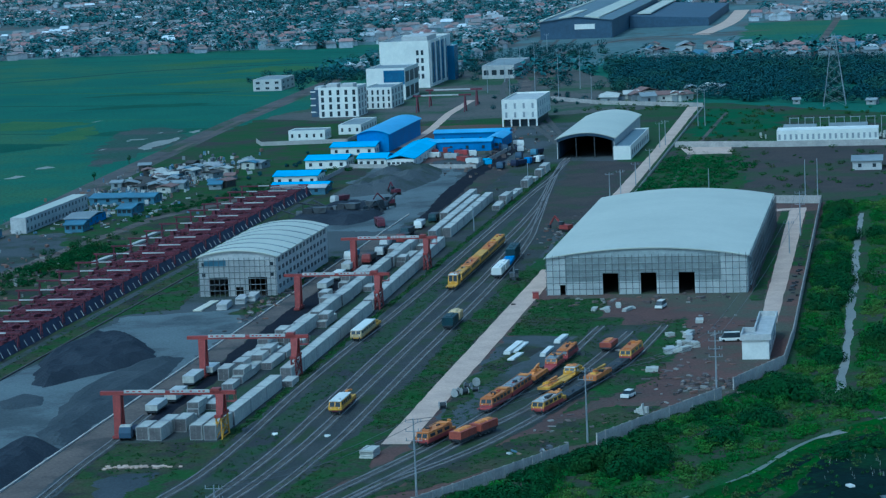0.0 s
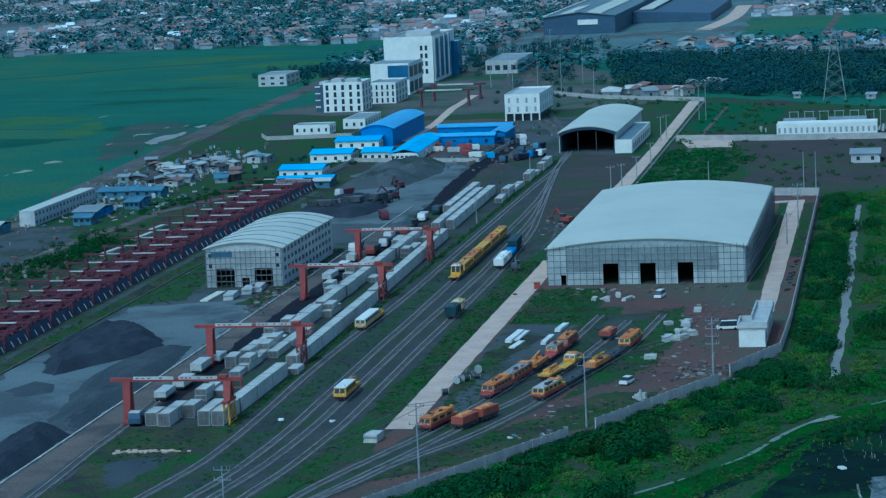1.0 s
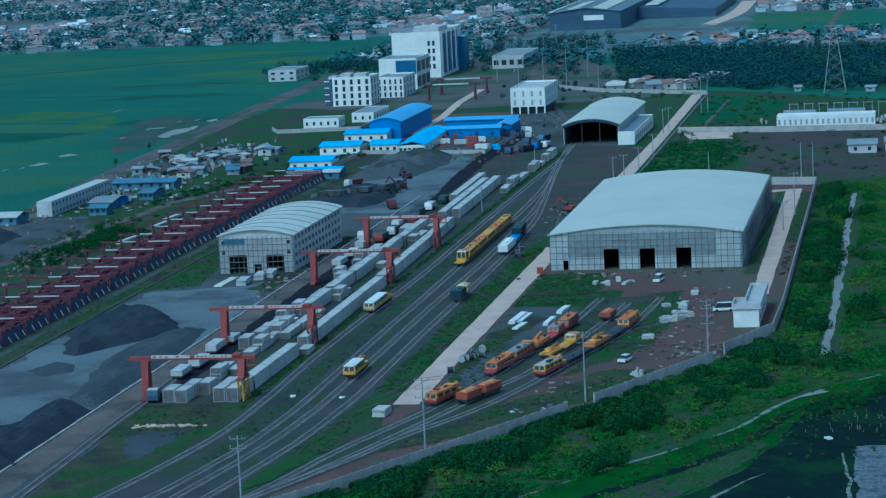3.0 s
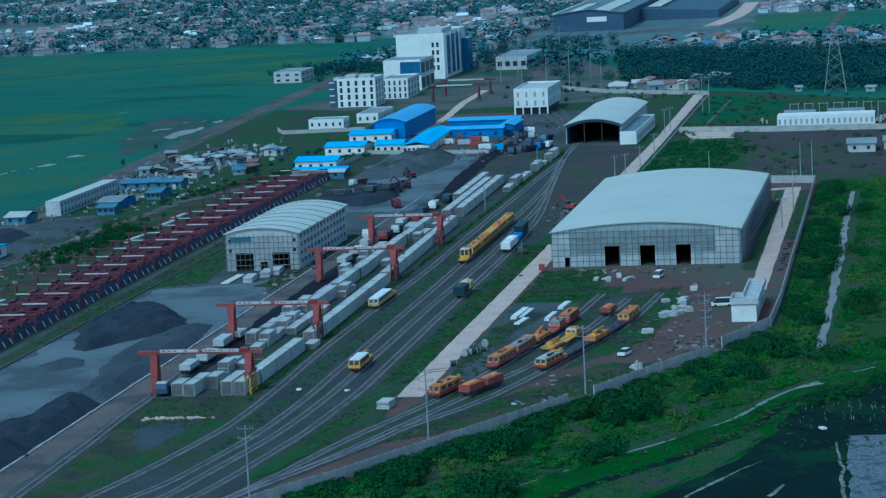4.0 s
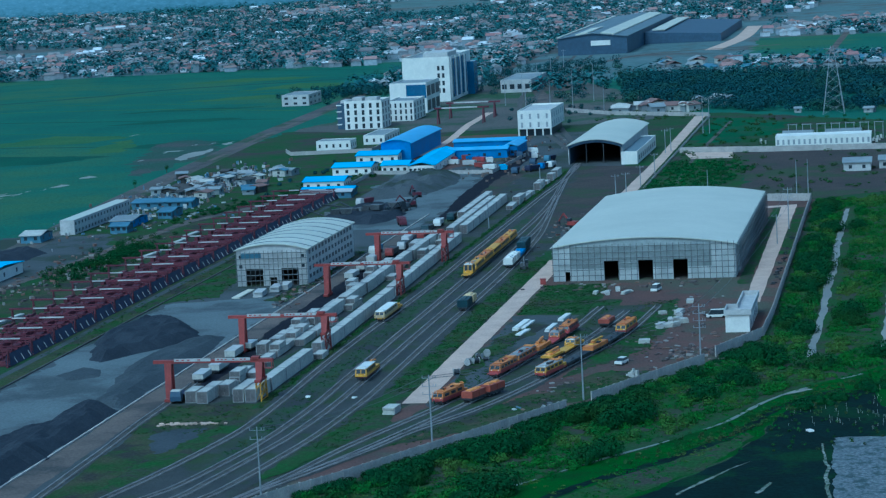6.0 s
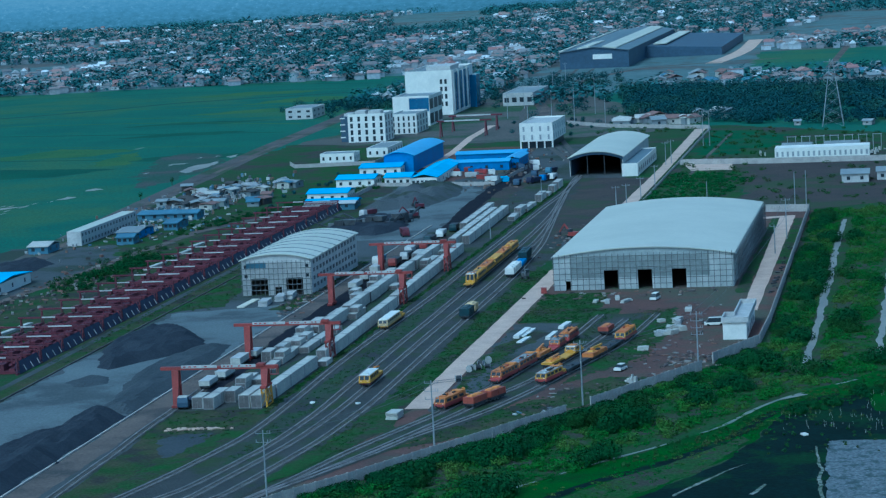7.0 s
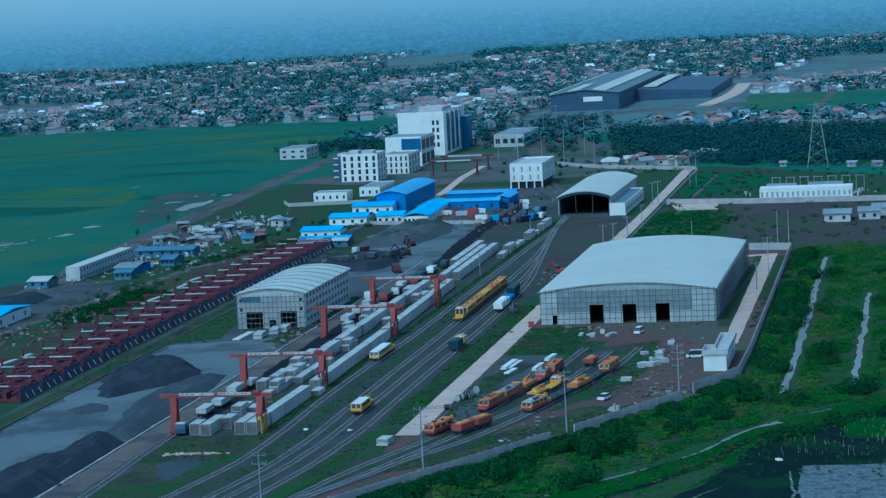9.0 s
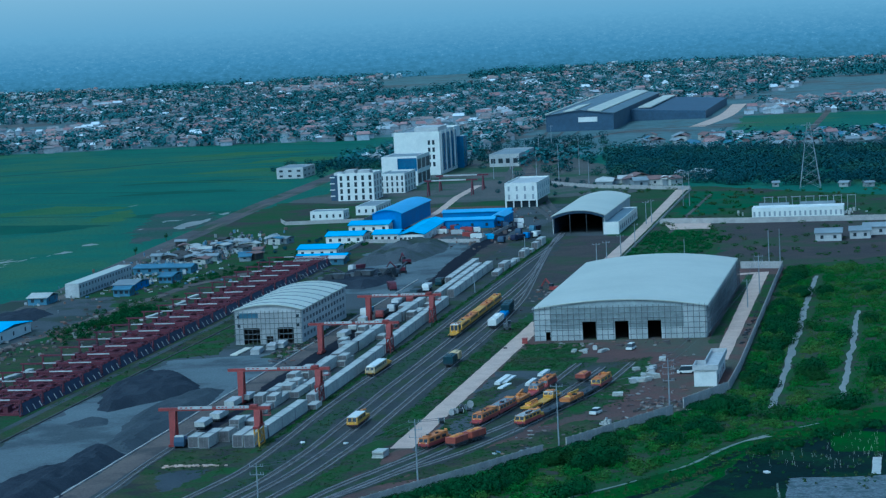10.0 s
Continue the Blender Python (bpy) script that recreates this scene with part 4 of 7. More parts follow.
for x, y, w, d in ((-73, 421, 16, 13), (-74, 474, 16, 14), (-75, 522, 18, 15), (-54, 476, 11, 13)):
    gable_house("site_office", pose(x, y, 0), w, d, 3.4, 1.2, "white site office with a bright blue sheet roof", "white", "blue_roof", 4, "site office", "x")
gable_house("site_office", pose(-41.5, 470, 0, 0, 0, 2), 10.5, 66, 3.4, 1.3, "long white site office with a bright blue sheet roof", "white", "blue_roof", 6, "site office", "y")
bh = arched_hall("blue_hall", pose(-66, 531, 0), 13, 68, 7.2, 1.5, [], "blue sheet-metal hall with an arched blue roof", "blue_wall", "hall_blue")
for x, y, w, d, h, ax in ((-36.5, 526, 26, 7, 3.8, "x"), (-40, 561, 31, 9, 4.2, "x"), (-13.5, 534.5, 6, 25, 4.0, "y")):
    gable_house("workshop", pose(x, y, 0), w, d, h, .9, "long low blue sheet-metal workshop wing round a yard", "blue_wall", "hall_blue", 4, "workshop", ax)
zone("workshop_yard", [(-38, 534), (-14, 534), (-14, 560), (-39, 560)], .09, "dark_dirt", "dark trodden yard between the workshop wings", .4)
lw = block("barracks", pose(-130, 303, 0), 5.2, 62, 5.0, 2, 0, 18, "long white two-storey barracks building", wall="grey_white", win=(0.35, 0.4), parapet=0.1, roof="roof_white")
for x, y, w, d, r in ((-127, 374, 13, 13, "dull_blue"), (-114, 374, 10, 10, "dull_blue"), (-117, 318, 8, 18, "grey_roof"), (-112, 303, 6, 7, "dull_blue"), (-107, 342, 5, 14, "dull_blue"), (-68, 398, 20, 7, "blue_roof"), (-66, 390, 19, 5, "grey_white")):
    gable_house("camp_shed", pose(x, y, 0), w, d, 2.5, 0.8, "low camp shed with a faded sheet roof", "dull_blue" if r != "grey_roof" else "blue_wall", r, 3, "shed", "x")
sb = block("substation_house", pose(102, 526, 0), 39, 12, 4.6, 1, 18, 3, "long white substation house with a row of windows", win=(0.4, 0.45), parapet=0.3, roof="white", pane="steel")

# far train depot
dp = thing("train_depot", pose(-97, 1275, 0), "huge dark blue train depot with pale roof strips", "depot")
b = Build()
b.prism([(0, 0), (50, 0), (50, 12), (25, 15), (0, 12)], 0, 330)
part("hall", b, "deep_blue", dp)
b = Build()
b.prism([(50.3, 0), (108, 0), (108, 6), (50.3, 9)], 110, 330)
part("side_hall", b, "deep_blue", dp)
b = Build()
b.box(24, -.5, 6.5, 38, -.1, 10)
part("sign_board", b, "white", dp, "white sign board")
b = Build()
b.prism([(-.6, 12.1), (25, 15.2), (50.6, 12.1), (50.6, 12.5), (25, 15.6), (-.6, 12.5)], -1, 331)
part("roof", b, "depot_roof", dp)
for x0, x1, y0, y1 in ((-.5, 2.2, 0, 330), (13, 22, 0, 90), (31, 41, 0, 330), (54, 64, 130, 330)):
    b = Build()
    rz = lambda x: 12.55 + (3.1 * (1 - abs(x - 25) / 25.6) if x < 50.5 else -3.4)
    b.add([(x0, y0, rz(x0)), (x1, y0, rz(x1)), (x1, y1, rz(x1)), (x0, y1, rz(x0)), (x0, y0, rz(x0) + .8), (x1, y0, rz(x1) + .8), (x1, y1, rz(x1) + .8), (x0, y1, rz(x0) + .8)],
          [(3, 2, 1, 0), (4, 5, 6, 7), (0, 1, 5, 4), (1, 2, 6, 5), (2, 3, 7, 6), (3, 0, 4, 7)])
    part("skylight_strip", b, "roof_white", dp, "pale raised roof strip")


# ------------------------------------------------------------ casting yard portals
def portal():
    at = thing("casting_portal", pose(0, 0, 0), "dark red steel portal frame with white boards", "portal frame", "casting yard portals")
    b = Build()
    b.box(-76, -.22, 3.95, -51.6, .22, 4.4)
    part("girder", b, "maroon", at)
    for x0, x1 in ((-69.2, -65.4), (-61.6, -55.0)):
        b = Build()
        b.box(x0, -.34, 4.12, x1, -.26, 4.46)
        part("board", b, "grey_white", at, "dirty white board")
    for x in (-75.2, -52.2):
        b = Build()
        for dy in (-.6, .6):
            b.bar((x, dy * 1.4, 0), (x, dy * .4, 4.0), 0.24)
        b.box(x - .25, -1.2, 0, x + .25, 1.2, .4)
        b.box(x - .15, -.7, 2.0, x + .15, .7, 2.25)
        part("leg", b, "maroon", at)
    return at


def mould_bed():
    """Steel formwork: a low base, open frames standing across it and shutters leaning along its side."""
    at = thing("girder_mould", pose(0, 0, 0), "dark red steel girder mould with pale side struts", "mould", "girder moulds")
    r = random.Random(19)
    b = Build()
    b.box(-66, 0.5, 0.1, -53, 15.4, 0.8)
    part("base", b, "maroon", at)
    for x in (-65.2, -62.6, -60.0, -57.4, -54.9):
        y = 1.0
        while y < 14:
            L = r.uniform(2.2, 4.6)
            part("shutter", Build().box(x, y, .8, x + r.uniform(.9, 1.7), min(y + L, 15.3), r.uniform(1.2, 2.5), taper=.06), "maroon", at)
            y += L + r.uniform(.1, .5)
    for y in (2.6, 5.8, 9.0, 12.2):
        b = Build()
        for x in (-65.6, -62, -58.4, -54.8):
            b.box(x, y, .8, x + .22, y + .22, 3.0)
        b.box(-66, y, 2.85, -53.4, y + .25, 3.1)
        part("cross_frame", b, "maroon", at)
    for k in range(14):
        x, y = r.uniform(-75, -67.4), r.uniform(.6, 12)
        part("loose_shutter", Build().box(x, y, 0.05, x + r.uniform(.6, 1.6), y + r.uniform(1.2, 3.8), r.uniform(.3, 1.7), taper=.05), "maroon", at)
    b = Build()
    b.add([(-53, 0.5, 2.9), (-53, 15.4, 2.9), (-51.8, 15.4, 0.1), (-51.8, 0.5, 0.1), (-53, 0.5, .1), (-53, 15.4, .1)], [(0, 3, 2, 1), (0, 4, 3), (1, 2, 5), (0, 1, 5, 4), (3, 4, 5, 2)])
    part("side_sheet", b, "navy", at, "dark navy sheeted side")
    for k in range(3):
        b = Build()
        y = 3.3 + k * 4.7
        b.bar((-51.25, y, 0.6), (-52.15, y + 0.5, 1.85), 0.13, 0.12)
        part("strut", b, "frame_grey", at, "pale slanting strut")
    return at


PO, MO = portal(), mould_bed()
for i in range(22):
    y = 45.7 + 16.13 * i
    if i == 0:
        PO.matrix_basis, MO.matrix_basis = pose(0, y, 0), pose(0, y, 0)
    else:
        copy_thing(PO, pose(0, y, 0))
        copy_thing(MO, pose(0, y, 0))


# ------------------------------------------------------------ boundary wall
def wall_run(pts, h, label, panel=2.9):
    w = tagged(new("boundary_wall"), label, "wall", "", "structure")
    pm = Build()
    pm.box(0.14, -.06, 0, panel, .06, h - .05)
    pme = pm.mesh("wall_panel", "wall_concrete")
    qm = Build()
    qm.box(-.14, -.14, 0, .14, .14, h + .05)
    qme = qm.mesh("wall_post", "wall_concrete")
    for (x0, y0), (x1, y1) in zip(pts, pts[1:]):
        L = math.hypot(x1 - x0, y1 - y0)
        n = max(1, round(L / panel))
        a = math.degrees(math.atan2(y1 - y0, x1 - x0))
        for i in range(n):
            m = pose(x0 + (x1 - x0) * i / n, y0 + (y1 - y0) * i / n, 0, 0, 0, a) @ Matrix.Diagonal((L / n / panel, 1, 1, 1))
            part("panel", pme, "", w, at=m)
            part("post", qme, "", w, at=pose(x0 + (x1 - x0) * i / n, y0 + (y1 - y0) * i / n, 0, 0, 0, a))
    return w


wall_run([(42.3, -113.5), (50.8, -95), (59.4, -80.5), (69.4, -60.3), (75.8, -48.3), (82.5, -35), (91.4, -17.2)], 2.3, "pale precast concrete boundary wall")
wall_run([(95.6, -9.6), (115.2, 32.5)], 2.4, "pale precast concrete boundary wall ending beside a power pole")
wall_run([(117, 41), (126, 65), (126.5, 98), (125, 336), (110, 339)], 2.6, "pale precast concrete boundary wall beside the scrub")
wall_run([(63, 520), (100, 512), (180, 505)], 2.4, "low concrete wall before the substation")
wall_run([(63, 342), (62, 480), (60.4, 700)], 1.0, "long concrete wall beside the far lane")


# ------------------------------------------------------------ poles
def pole(x, y, h, arms=2, label="tall grey concrete power pole with cross-arms", kind="power_pole"):
    at = thing(kind, pose(x, y, 0), label, "power pole", "power poles")
    b = Build()
    b.tube((0, 0, 0), (0, 0, h), 0.2, 0.11)
    part("pole", b, "steel", at)
    for i in range(arms):
        b = Build()
        z = h - .6 - i * 1.6
        b.bar((-1.4, 0, z), (1.4, 0, z), 0.09)
        for x2 in (-1.3, 0.8, 1.3):
            b.tube((x2, 0, z + .05), (x2, 0, z + .5), 0.07, n=6)
        part("crossarm", b, "steel", at)
    return at


for x, y, h, a in ((70, -50.5, 14, 3), (93.5, -7, 14, 2), (113.5, 42, 12, 4), (48.5, -97.5, 14, 2), (119.8, 345, 13, 0), (123.6, 347, 13, 0), (121.5, 262, 13, 3), (119.9, 228, 9, 1), (65, 607, 16, 1), (68, 606, 16, 1),
                   (55, 366, 8, 1), (58, 372, 8, 1), (60.6, 395, 8, 1), (57, 520, 10, 1), (58.5, 528, 10, 1), (88, 362, 9, 0), (1, 761, 13, 0), (22.6, 401, 8, 0), (22.8, 287, 8, 0), (61, 440, 8, 1)):
    pole(x, y, h, a)


def power_line(spans, label):
    """Sagging wires from pole to pole; spans are (x, y, z) ends."""
    at = thing("power_line", pose(0, 0, 0), label, "power line")
    for a, c in zip(spans, spans[1:]):
        a, c = Vector(a), Vector(c)
        d = Vector((c.y - a.y, a.x - c.x, 0)).normalized()
        for off in (-1.3, 1.3):
            n, vs = 12, []
            for i in range(n + 1):
                q = i / n
                m = a.lerp(c, q) + d * off - Vector((0, 0, 6.4 * q * (1 - q)))
                vs += [m + d * .045, m + Vector((0, 0, .045)), m - d * .045, m - Vector((0, 0, .045))]
            fs = [(4 * i + k, 4 * i + (k + 1) % 4, 4 * i + 4 + (k + 1) % 4, 4 * i + 4 + k) for i in range(n) for k in range(4)]
            part("wire", Build().add(vs, fs), "tube", at)
    return at


power_line([(48.5, -97.5, 13.6), (70, -50.5, 13.6), (93.5, -7, 13.6), (113.5, 42, 11.6), (119.9, 228, 8.7), (121.5, 262, 12.5)], "thin dark power wires hanging between the concrete poles")


# ------------------------------------------------------------ foliage
def leaf_mass(name, spots, material, label, category, per=60, leaf=0.45, seed=1, up=0.75, jitter=0.35):
    """Many leaf clumps joined: spots are (x, y, z, radius, height)."""
    r = np.random.RandomState(seed)
    S = np.repeat(np.array(spots, float), per, 0)
    n = len(S)
    d = r.normal(size=(n, 3))
    d /= np.linalg.norm(d, axis=1)[:, None]
    rad = r.uniform(0.45, 1.05, n) ** 0.5
    lump = 1 + 0.25 * np.sin(d[:, 0] * 5 + S[:, 0]) * np.cos(d[:, 1] * 4 + S[:, 1])
    c = np.c_[S[:, 0] + d[:, 0] * S[:, 3] * rad * lump, S[:, 1] + d[:, 1] * S[:, 3] * rad * lump, S[:, 2] + S[:, 4] * 0.5 + d[:, 2] * S[:, 4] * 0.5 * rad]
    c[:, 2] = np.maximum(c[:, 2], 0.1)
    nr = d * 0.9 + r.normal(size=(n, 3)) * jitter + np.array([0, 0, up])
    nr /= np.linalg.norm(nr, axis=1)[:, None]
    t = np.cross(nr, r.normal(size=(n, 3)))
    t /= np.linalg.norm(t, axis=1)[:, None]
    u = np.cross(nr, t)
    s = (leaf * r.uniform(0.6, 1.4, n) * np.clip(S[:, 3], 0.6, 6) ** 0.5)[:, None]
    v = np.stack([c - t * s, c - u * s * 0.7, c + t * s, c + u * s * 0.7], 1).reshape(-1, 3)
    me = bpy.data.meshes.new(name)
    me.vertices.add(4 * n)
    me.vertices.foreach_set("co", v.ravel())
    me.loops.add(4 * n)
    me.loops.foreach_set("vertex_index", np.arange(4 * n))
    me.polygons.add(n)
    me.polygons.foreach_set("loop_start", np.arange(0, 4 * n, 4))
    me.update(calc_edges=True)
    me.materials.append(M[material])
    return tagged(new(name, me), label, category, "", "stuff")


def inside(x, y, poly):
    c = False
    for (x0, y0), (x1, y1) in zip(poly, poly[1:] + poly[:1]):
        if (y0 > y) != (y1 > y) and x < (x1 - x0) * (y - y0) / (y1 - y0) + x0:
            c = not c
    return c


rnd = random.Random(11)
SCRUB = [(51.5, -96), (60.5, -79), (70.5, -58), (77, -46), (83.5, -33), (93, -16), (97, -9), (116.5, 32.5), (127.4, 66), (127.4, 338), (175, 345), (200, 70), (160, 41), (150, 22), (142, 12), (134, 1), (128.5, -12), (119.5, -33), (112, -48), (104, -64), (88, -100)]
WALL = [(42, -112), (50.5, -93.5), (59, -79), (69, -58.8), (75.4, -46.8), (82.1, -33.6), (91.3, -16.2), (95.4, -8.6), (115, 33), (117, 41), (126, 65), (126.5, 98), (125, 336)]


def edge_gap(x, y):
    """How far a place lies from the boundary wall."""
    best = 99.0
    for (x0, y0), (x1, y1) in zip(WALL, WALL[1:]):
        dx, dy = x1 - x0, y1 - y0
        t = min(1, max(0, ((x - x0) * dx + (y - y0) * dy) / (dx * dx + dy * dy)))
        best = min(best, math.hypot(x - x0 - t * dx, y - y0 - t * dy))
    return best


def open_ground(x, y):
    return inside(x, y, SCRUB) and not (136.6 < x < 141.4 and 28 < y < 315 or 152 < x < 156.5 and 40 < y < 220)


big, mid, low = [], [], []
while len(big) < 560:
    x, y = rnd.uniform(50, 186), rnd.uniform(-96, 345)
    near = edge_gap(x, y)
    if not open_ground(x, y) or near < 1.8 or noise.noise((x * 0.12, y * 0.06, 3.0)) + max(-.2, .42 - near * .03) < (.05 if y < 50 else .22):
        continue
    r = rnd.uniform(1.3, 3.4) * min(1.0, .45 + near * .09)
    big.append((x, y, -.4, r, min(r * rnd.uniform(1.0, 1.6), 1.0 + .3 * near)))
while len(mid) < 1900:
    x, y = rnd.uniform(50, 186), rnd.uniform(-96, 345)
    near = edge_gap(x, y)
    if not open_ground(x, y) or near < .9 or noise.noise((x * 0.13, y * 0.07, 8.0)) < -.12:
        continue
    r = rnd.uniform(.6, 1.7)
    mid.append((x, y, -.2, r, min(r * rnd.uniform(.9, 1.4), .6 + .3 * near)))
while len(low) < 6400:
    x, y = rnd.uniform(50, 186), rnd.uniform(-96, 345)
    if not open_ground(x, y) or edge_gap(x, y) < .5:
        continue
    r = rnd.uniform(.3, .8)
    low.append((x, y, 0, r * 1.4, r * .6))
for x, y in [(134 + 36 * t + rnd.gauss(0, 1.6), -24 + 50 * t ** 1.1 + rnd.gauss(0, 1.6)) for t in [rnd.random() for _ in range(40)]]:
    r = rnd.uniform(.7, 1.8)
    big.append((x, y, -.2, r, r * 1.1))
leaf_mass("bushes", big, "dark_leaf", "dark rounded bushes outside the boundary wall", "bushes", 450, 0.135, 1, .45, .25)
leaf_mass("shrubs", mid, "leaf", "green shrubs of uneven size outside the boundary wall", "bushes", 150, 0.15, 7, .5, .25)
leaf_mass("undergrowth", low, "herb", "low bright green undergrowth between the bushes", "weeds", 30, 0.145, 8)
low = []
while len(low) < 420:
    t = rnd.random()
    x, y = 96 + 60 * t + rnd.gauss(0, 4), -112 + 140 * t + rnd.gauss(0, 5)
    r = rnd.uniform(.2, .6)
    low.append((x, y, 0, r * 1.6, r * .6))
leaf_mass("meadow_tufts", low, "herb", "bright tufts of grass along the ditch", "grass", 20, 0.17, 9)
spots = []
for x0, x1, y0, y1, n in ((23.5, 25.0, -10, 460, 420), (48.5, 54.5, 5, 205, 380), (61, 79, 106, 156, 330), (-12, -7.5, 142, 238, 60), (-49.5, -44, 60, 330, 90), (90, 101, 45, 125, 120), (62, 68, -10, 90, 70), (78, 85, 72, 126, 50), (29.5, 34.5, -60, 250, 150), (-42, -31, 142, 235, 80), (44, 52, -52, -10, 60), (3, 23, -35, -6, 40), (64, 90, 345, 500, 160)):
    for i in range(n):
        for j in range(3):
            r = rnd.uniform(0.15, 0.5)
            spots.append((rnd.uniform(x0, x1), rnd.uniform(y0, y1), 0.0, r * 1.5, r * 0.8))
for i in range(260):
    t = rnd.random()
    r = rnd.uniform(.15, .5)
    spots.append((62 + 40 * t + rnd.gauss(0, 2.5), -45 + 68 * t + rnd.gauss(0, 3), 0, r * 1.5, r * .8))
leaf_mass("weed_tufts", spots, "tuft_leaf", "low green weed tufts along the tracks and roads", "weeds", 18, 0.16, 2)
spots = []
for i in range(170):
    r = rnd.uniform(.7, 1.8)
    spots.append((rnd.gauss(-90, 5), rnd.gauss(235, 22), 0, r, r * 1.4))
for i in range(150):
    r, t = rnd.uniform(.4, 1.2), rnd.random()
    spots.append((-98 + 46 * t + rnd.gauss(0, 4), 330 + 170 * t + rnd.gauss(0, 9), 0, r * 1.3, r))
leaf_mass("thicket", spots, "dark_leaf", "dark green thicket beside the casting yard", "bushes", 150, .16, 12)
zone("scrub_ground", [(40, -130), (51, -94), (69.5, -59), (82.6, -34), (96, -9), (116, 33), (127, 64), (127.5, 337), (180, 350), (230, 80), (170, 30), (140, 0), (100, -66), (80, -110)], 0.03, "weeds", "green undergrowth below the scrub", 1.0, 4)
PLOT_EDGE = [(104, -112), (113.1, -95.3), (120.4, -82.7), (127, -68), (130.1, -54.7), (132.6, -45.4), (135.8, -28), (139.5, -15), (146, -6), (153.2, 3.8), (170, 18), (215, 34)]
zone("meadow", [(70, -130), (84, -99), (97, -77), (113, -53), (121.5, -38), (130.5, -13), (136, 0), (150, 18), (160, 37), (215, 60)] + PLOT_EDGE[::-1], 0.05, "bright_grass", "green meadow strip by the ditch", 0.6)
zone("meadow_bank", [(96, -108), (101.5, -93), (109.5, -77.5), (118, -62), (124.6, -46.5), (127.5, -40), (131.5, -45.6), (129, -55), (126, -68), (119.4, -82.7), (112, -95.3), (103, -112)], 0.06, "weeds", "olive weedy bank between furrow and plots", 0.6)
zone("field_plots", PLOT_EDGE + [(280, 34), (280, -140), (100, -140)], 0.04, "wet_plot", "dark wet field plots", 0.6)



def banded(path, w, gaps, z, name, m, label, seed):
    """A narrow uneven band along a path, broken where gaps say so."""
    r = random.Random(seed)
    p = path
    i = 0
    while i < len(p) - 2:
        n = r.randint(8, 22) if gaps else 12
        q = p[i:i + n]
        i += n + (r.randint(1, 4) if gaps else -1)
        if len(q) < 3:
            continue
        l, rr = [], []
        for j, c in enumerate(q):
            d = (q[min(j + 1, len(q) - 1)] - q[max(j - 1, 0)]).normalized()
            k = w * (.45 + .55 * math.sin(math.pi * (j + .4) / len(q))) * r.uniform(.7, 1.2) if gaps else w * r.uniform(.7, 1.2)
            l.append((c.x - d.y * k, c.y + d.x * k))
            rr.append((c.x + d.y * k, c.y - d.x * k))
        zone(name, l + rr[::-1], z, m, label, 0, category="water" if gaps else "ground")


DITCH = [(84, -98), (89, -89), (97, -76), (104, -64.5), (113, -52), (119, -42), (125, -31), (130.5, -14), (136, -2), (143, 8), (150, 17)]
banded(spline(DITCH), .55, True, .09, "ditch_water", "ditch", "narrow broken ditch of still grey water", 3)
banded(spline([(94, -106), (100, -92), (105, -82), (112, -72), (118, -63), (126, -47), (130, -35), (133, -22), (139, -10), (148, 3)]), 1.3, False, .075, "furrow", "wet_plot", "dark wet furrow across the meadow", 4)
zone("pool_water", [(134.5, -5), (137, -3.5), (140.5, .5), (139, 1.4), (136, -1.6)], .092, "water", "small pool where the ditch widens", .3, 1.5, "water")
zone("canal_water", [(137.0, 37), (139.0, 42), (139.3, 103), (139.2, 160), (138.6, 243), (138.5, 310), (137.2, 310), (136.7, 233), (137.0, 157), (137.5, 103)], 0.09, "water", "narrow canal of still grey water", 0.3, 2.5, "water")
zone("canal_water", [(153.4, 48), (154.9, 50), (155.3, 165), (154.7, 215), (153.6, 215), (153.7, 122)], 0.09, "water", "second canal of still grey water", 0.3, 2.5, "water")

# ------------------------------------------------------------ gravel heaps
def stockpile(pts, h, slope, label, seed, m="heap", step=1.1):
    """Loose stone tipped over an area: it rises from the outline at its slope to an uneven top."""
    pts = outline(pts, 2.0, .8, seed)
    x0, x1 = min(q[0] for q in pts) - 1, max(q[0] for q in pts) + 1
    y0, y1 = min(q[1] for q in pts) - 1, max(q[1] for q in pts) + 1
    nx, ny = int((x1 - x0) / step) + 1, int((y1 - y0) / step / 1.6) + 1
    E = np.array(pts)
    D = np.roll(E, -1, 0) - E
    vs, fs = [], []
    for j in range(ny + 1):
        for i in range(nx + 1):
            x, y = x0 + (x1 - x0) * i / nx, y0 + (y1 - y0) * j / ny
            t = np.clip(((x - E[:, 0]) * D[:, 0] + (y - E[:, 1]) * D[:, 1]) / np.maximum((D ** 2).sum(1), 1e-6), 0, 1)
            d = float(np.hypot(x - E[:, 0] - t * D[:, 0], y - E[:, 1] - t * D[:, 1]).min())
            q = Vector((x * .16, y * .1, seed))
            top = h * (.75 + .45 * noise.noise(q) + .2 * noise.noise(q * 2.7))
            z = min(d * slope, top) if inside(x, y, pts) else max(-.5, -d * slope)
            vs.append((x, y, z + (.1 * noise.noise(q * 9) if z > .3 else 0)))
    for j in range(ny):
        for i in range(nx):
            a = j * (nx + 1) + i
            fs.append((a, a + 1, a + nx + 2, a + nx + 1))
    return solid("stockpile", Build().add(vs, fs), m, label, "stockpile")


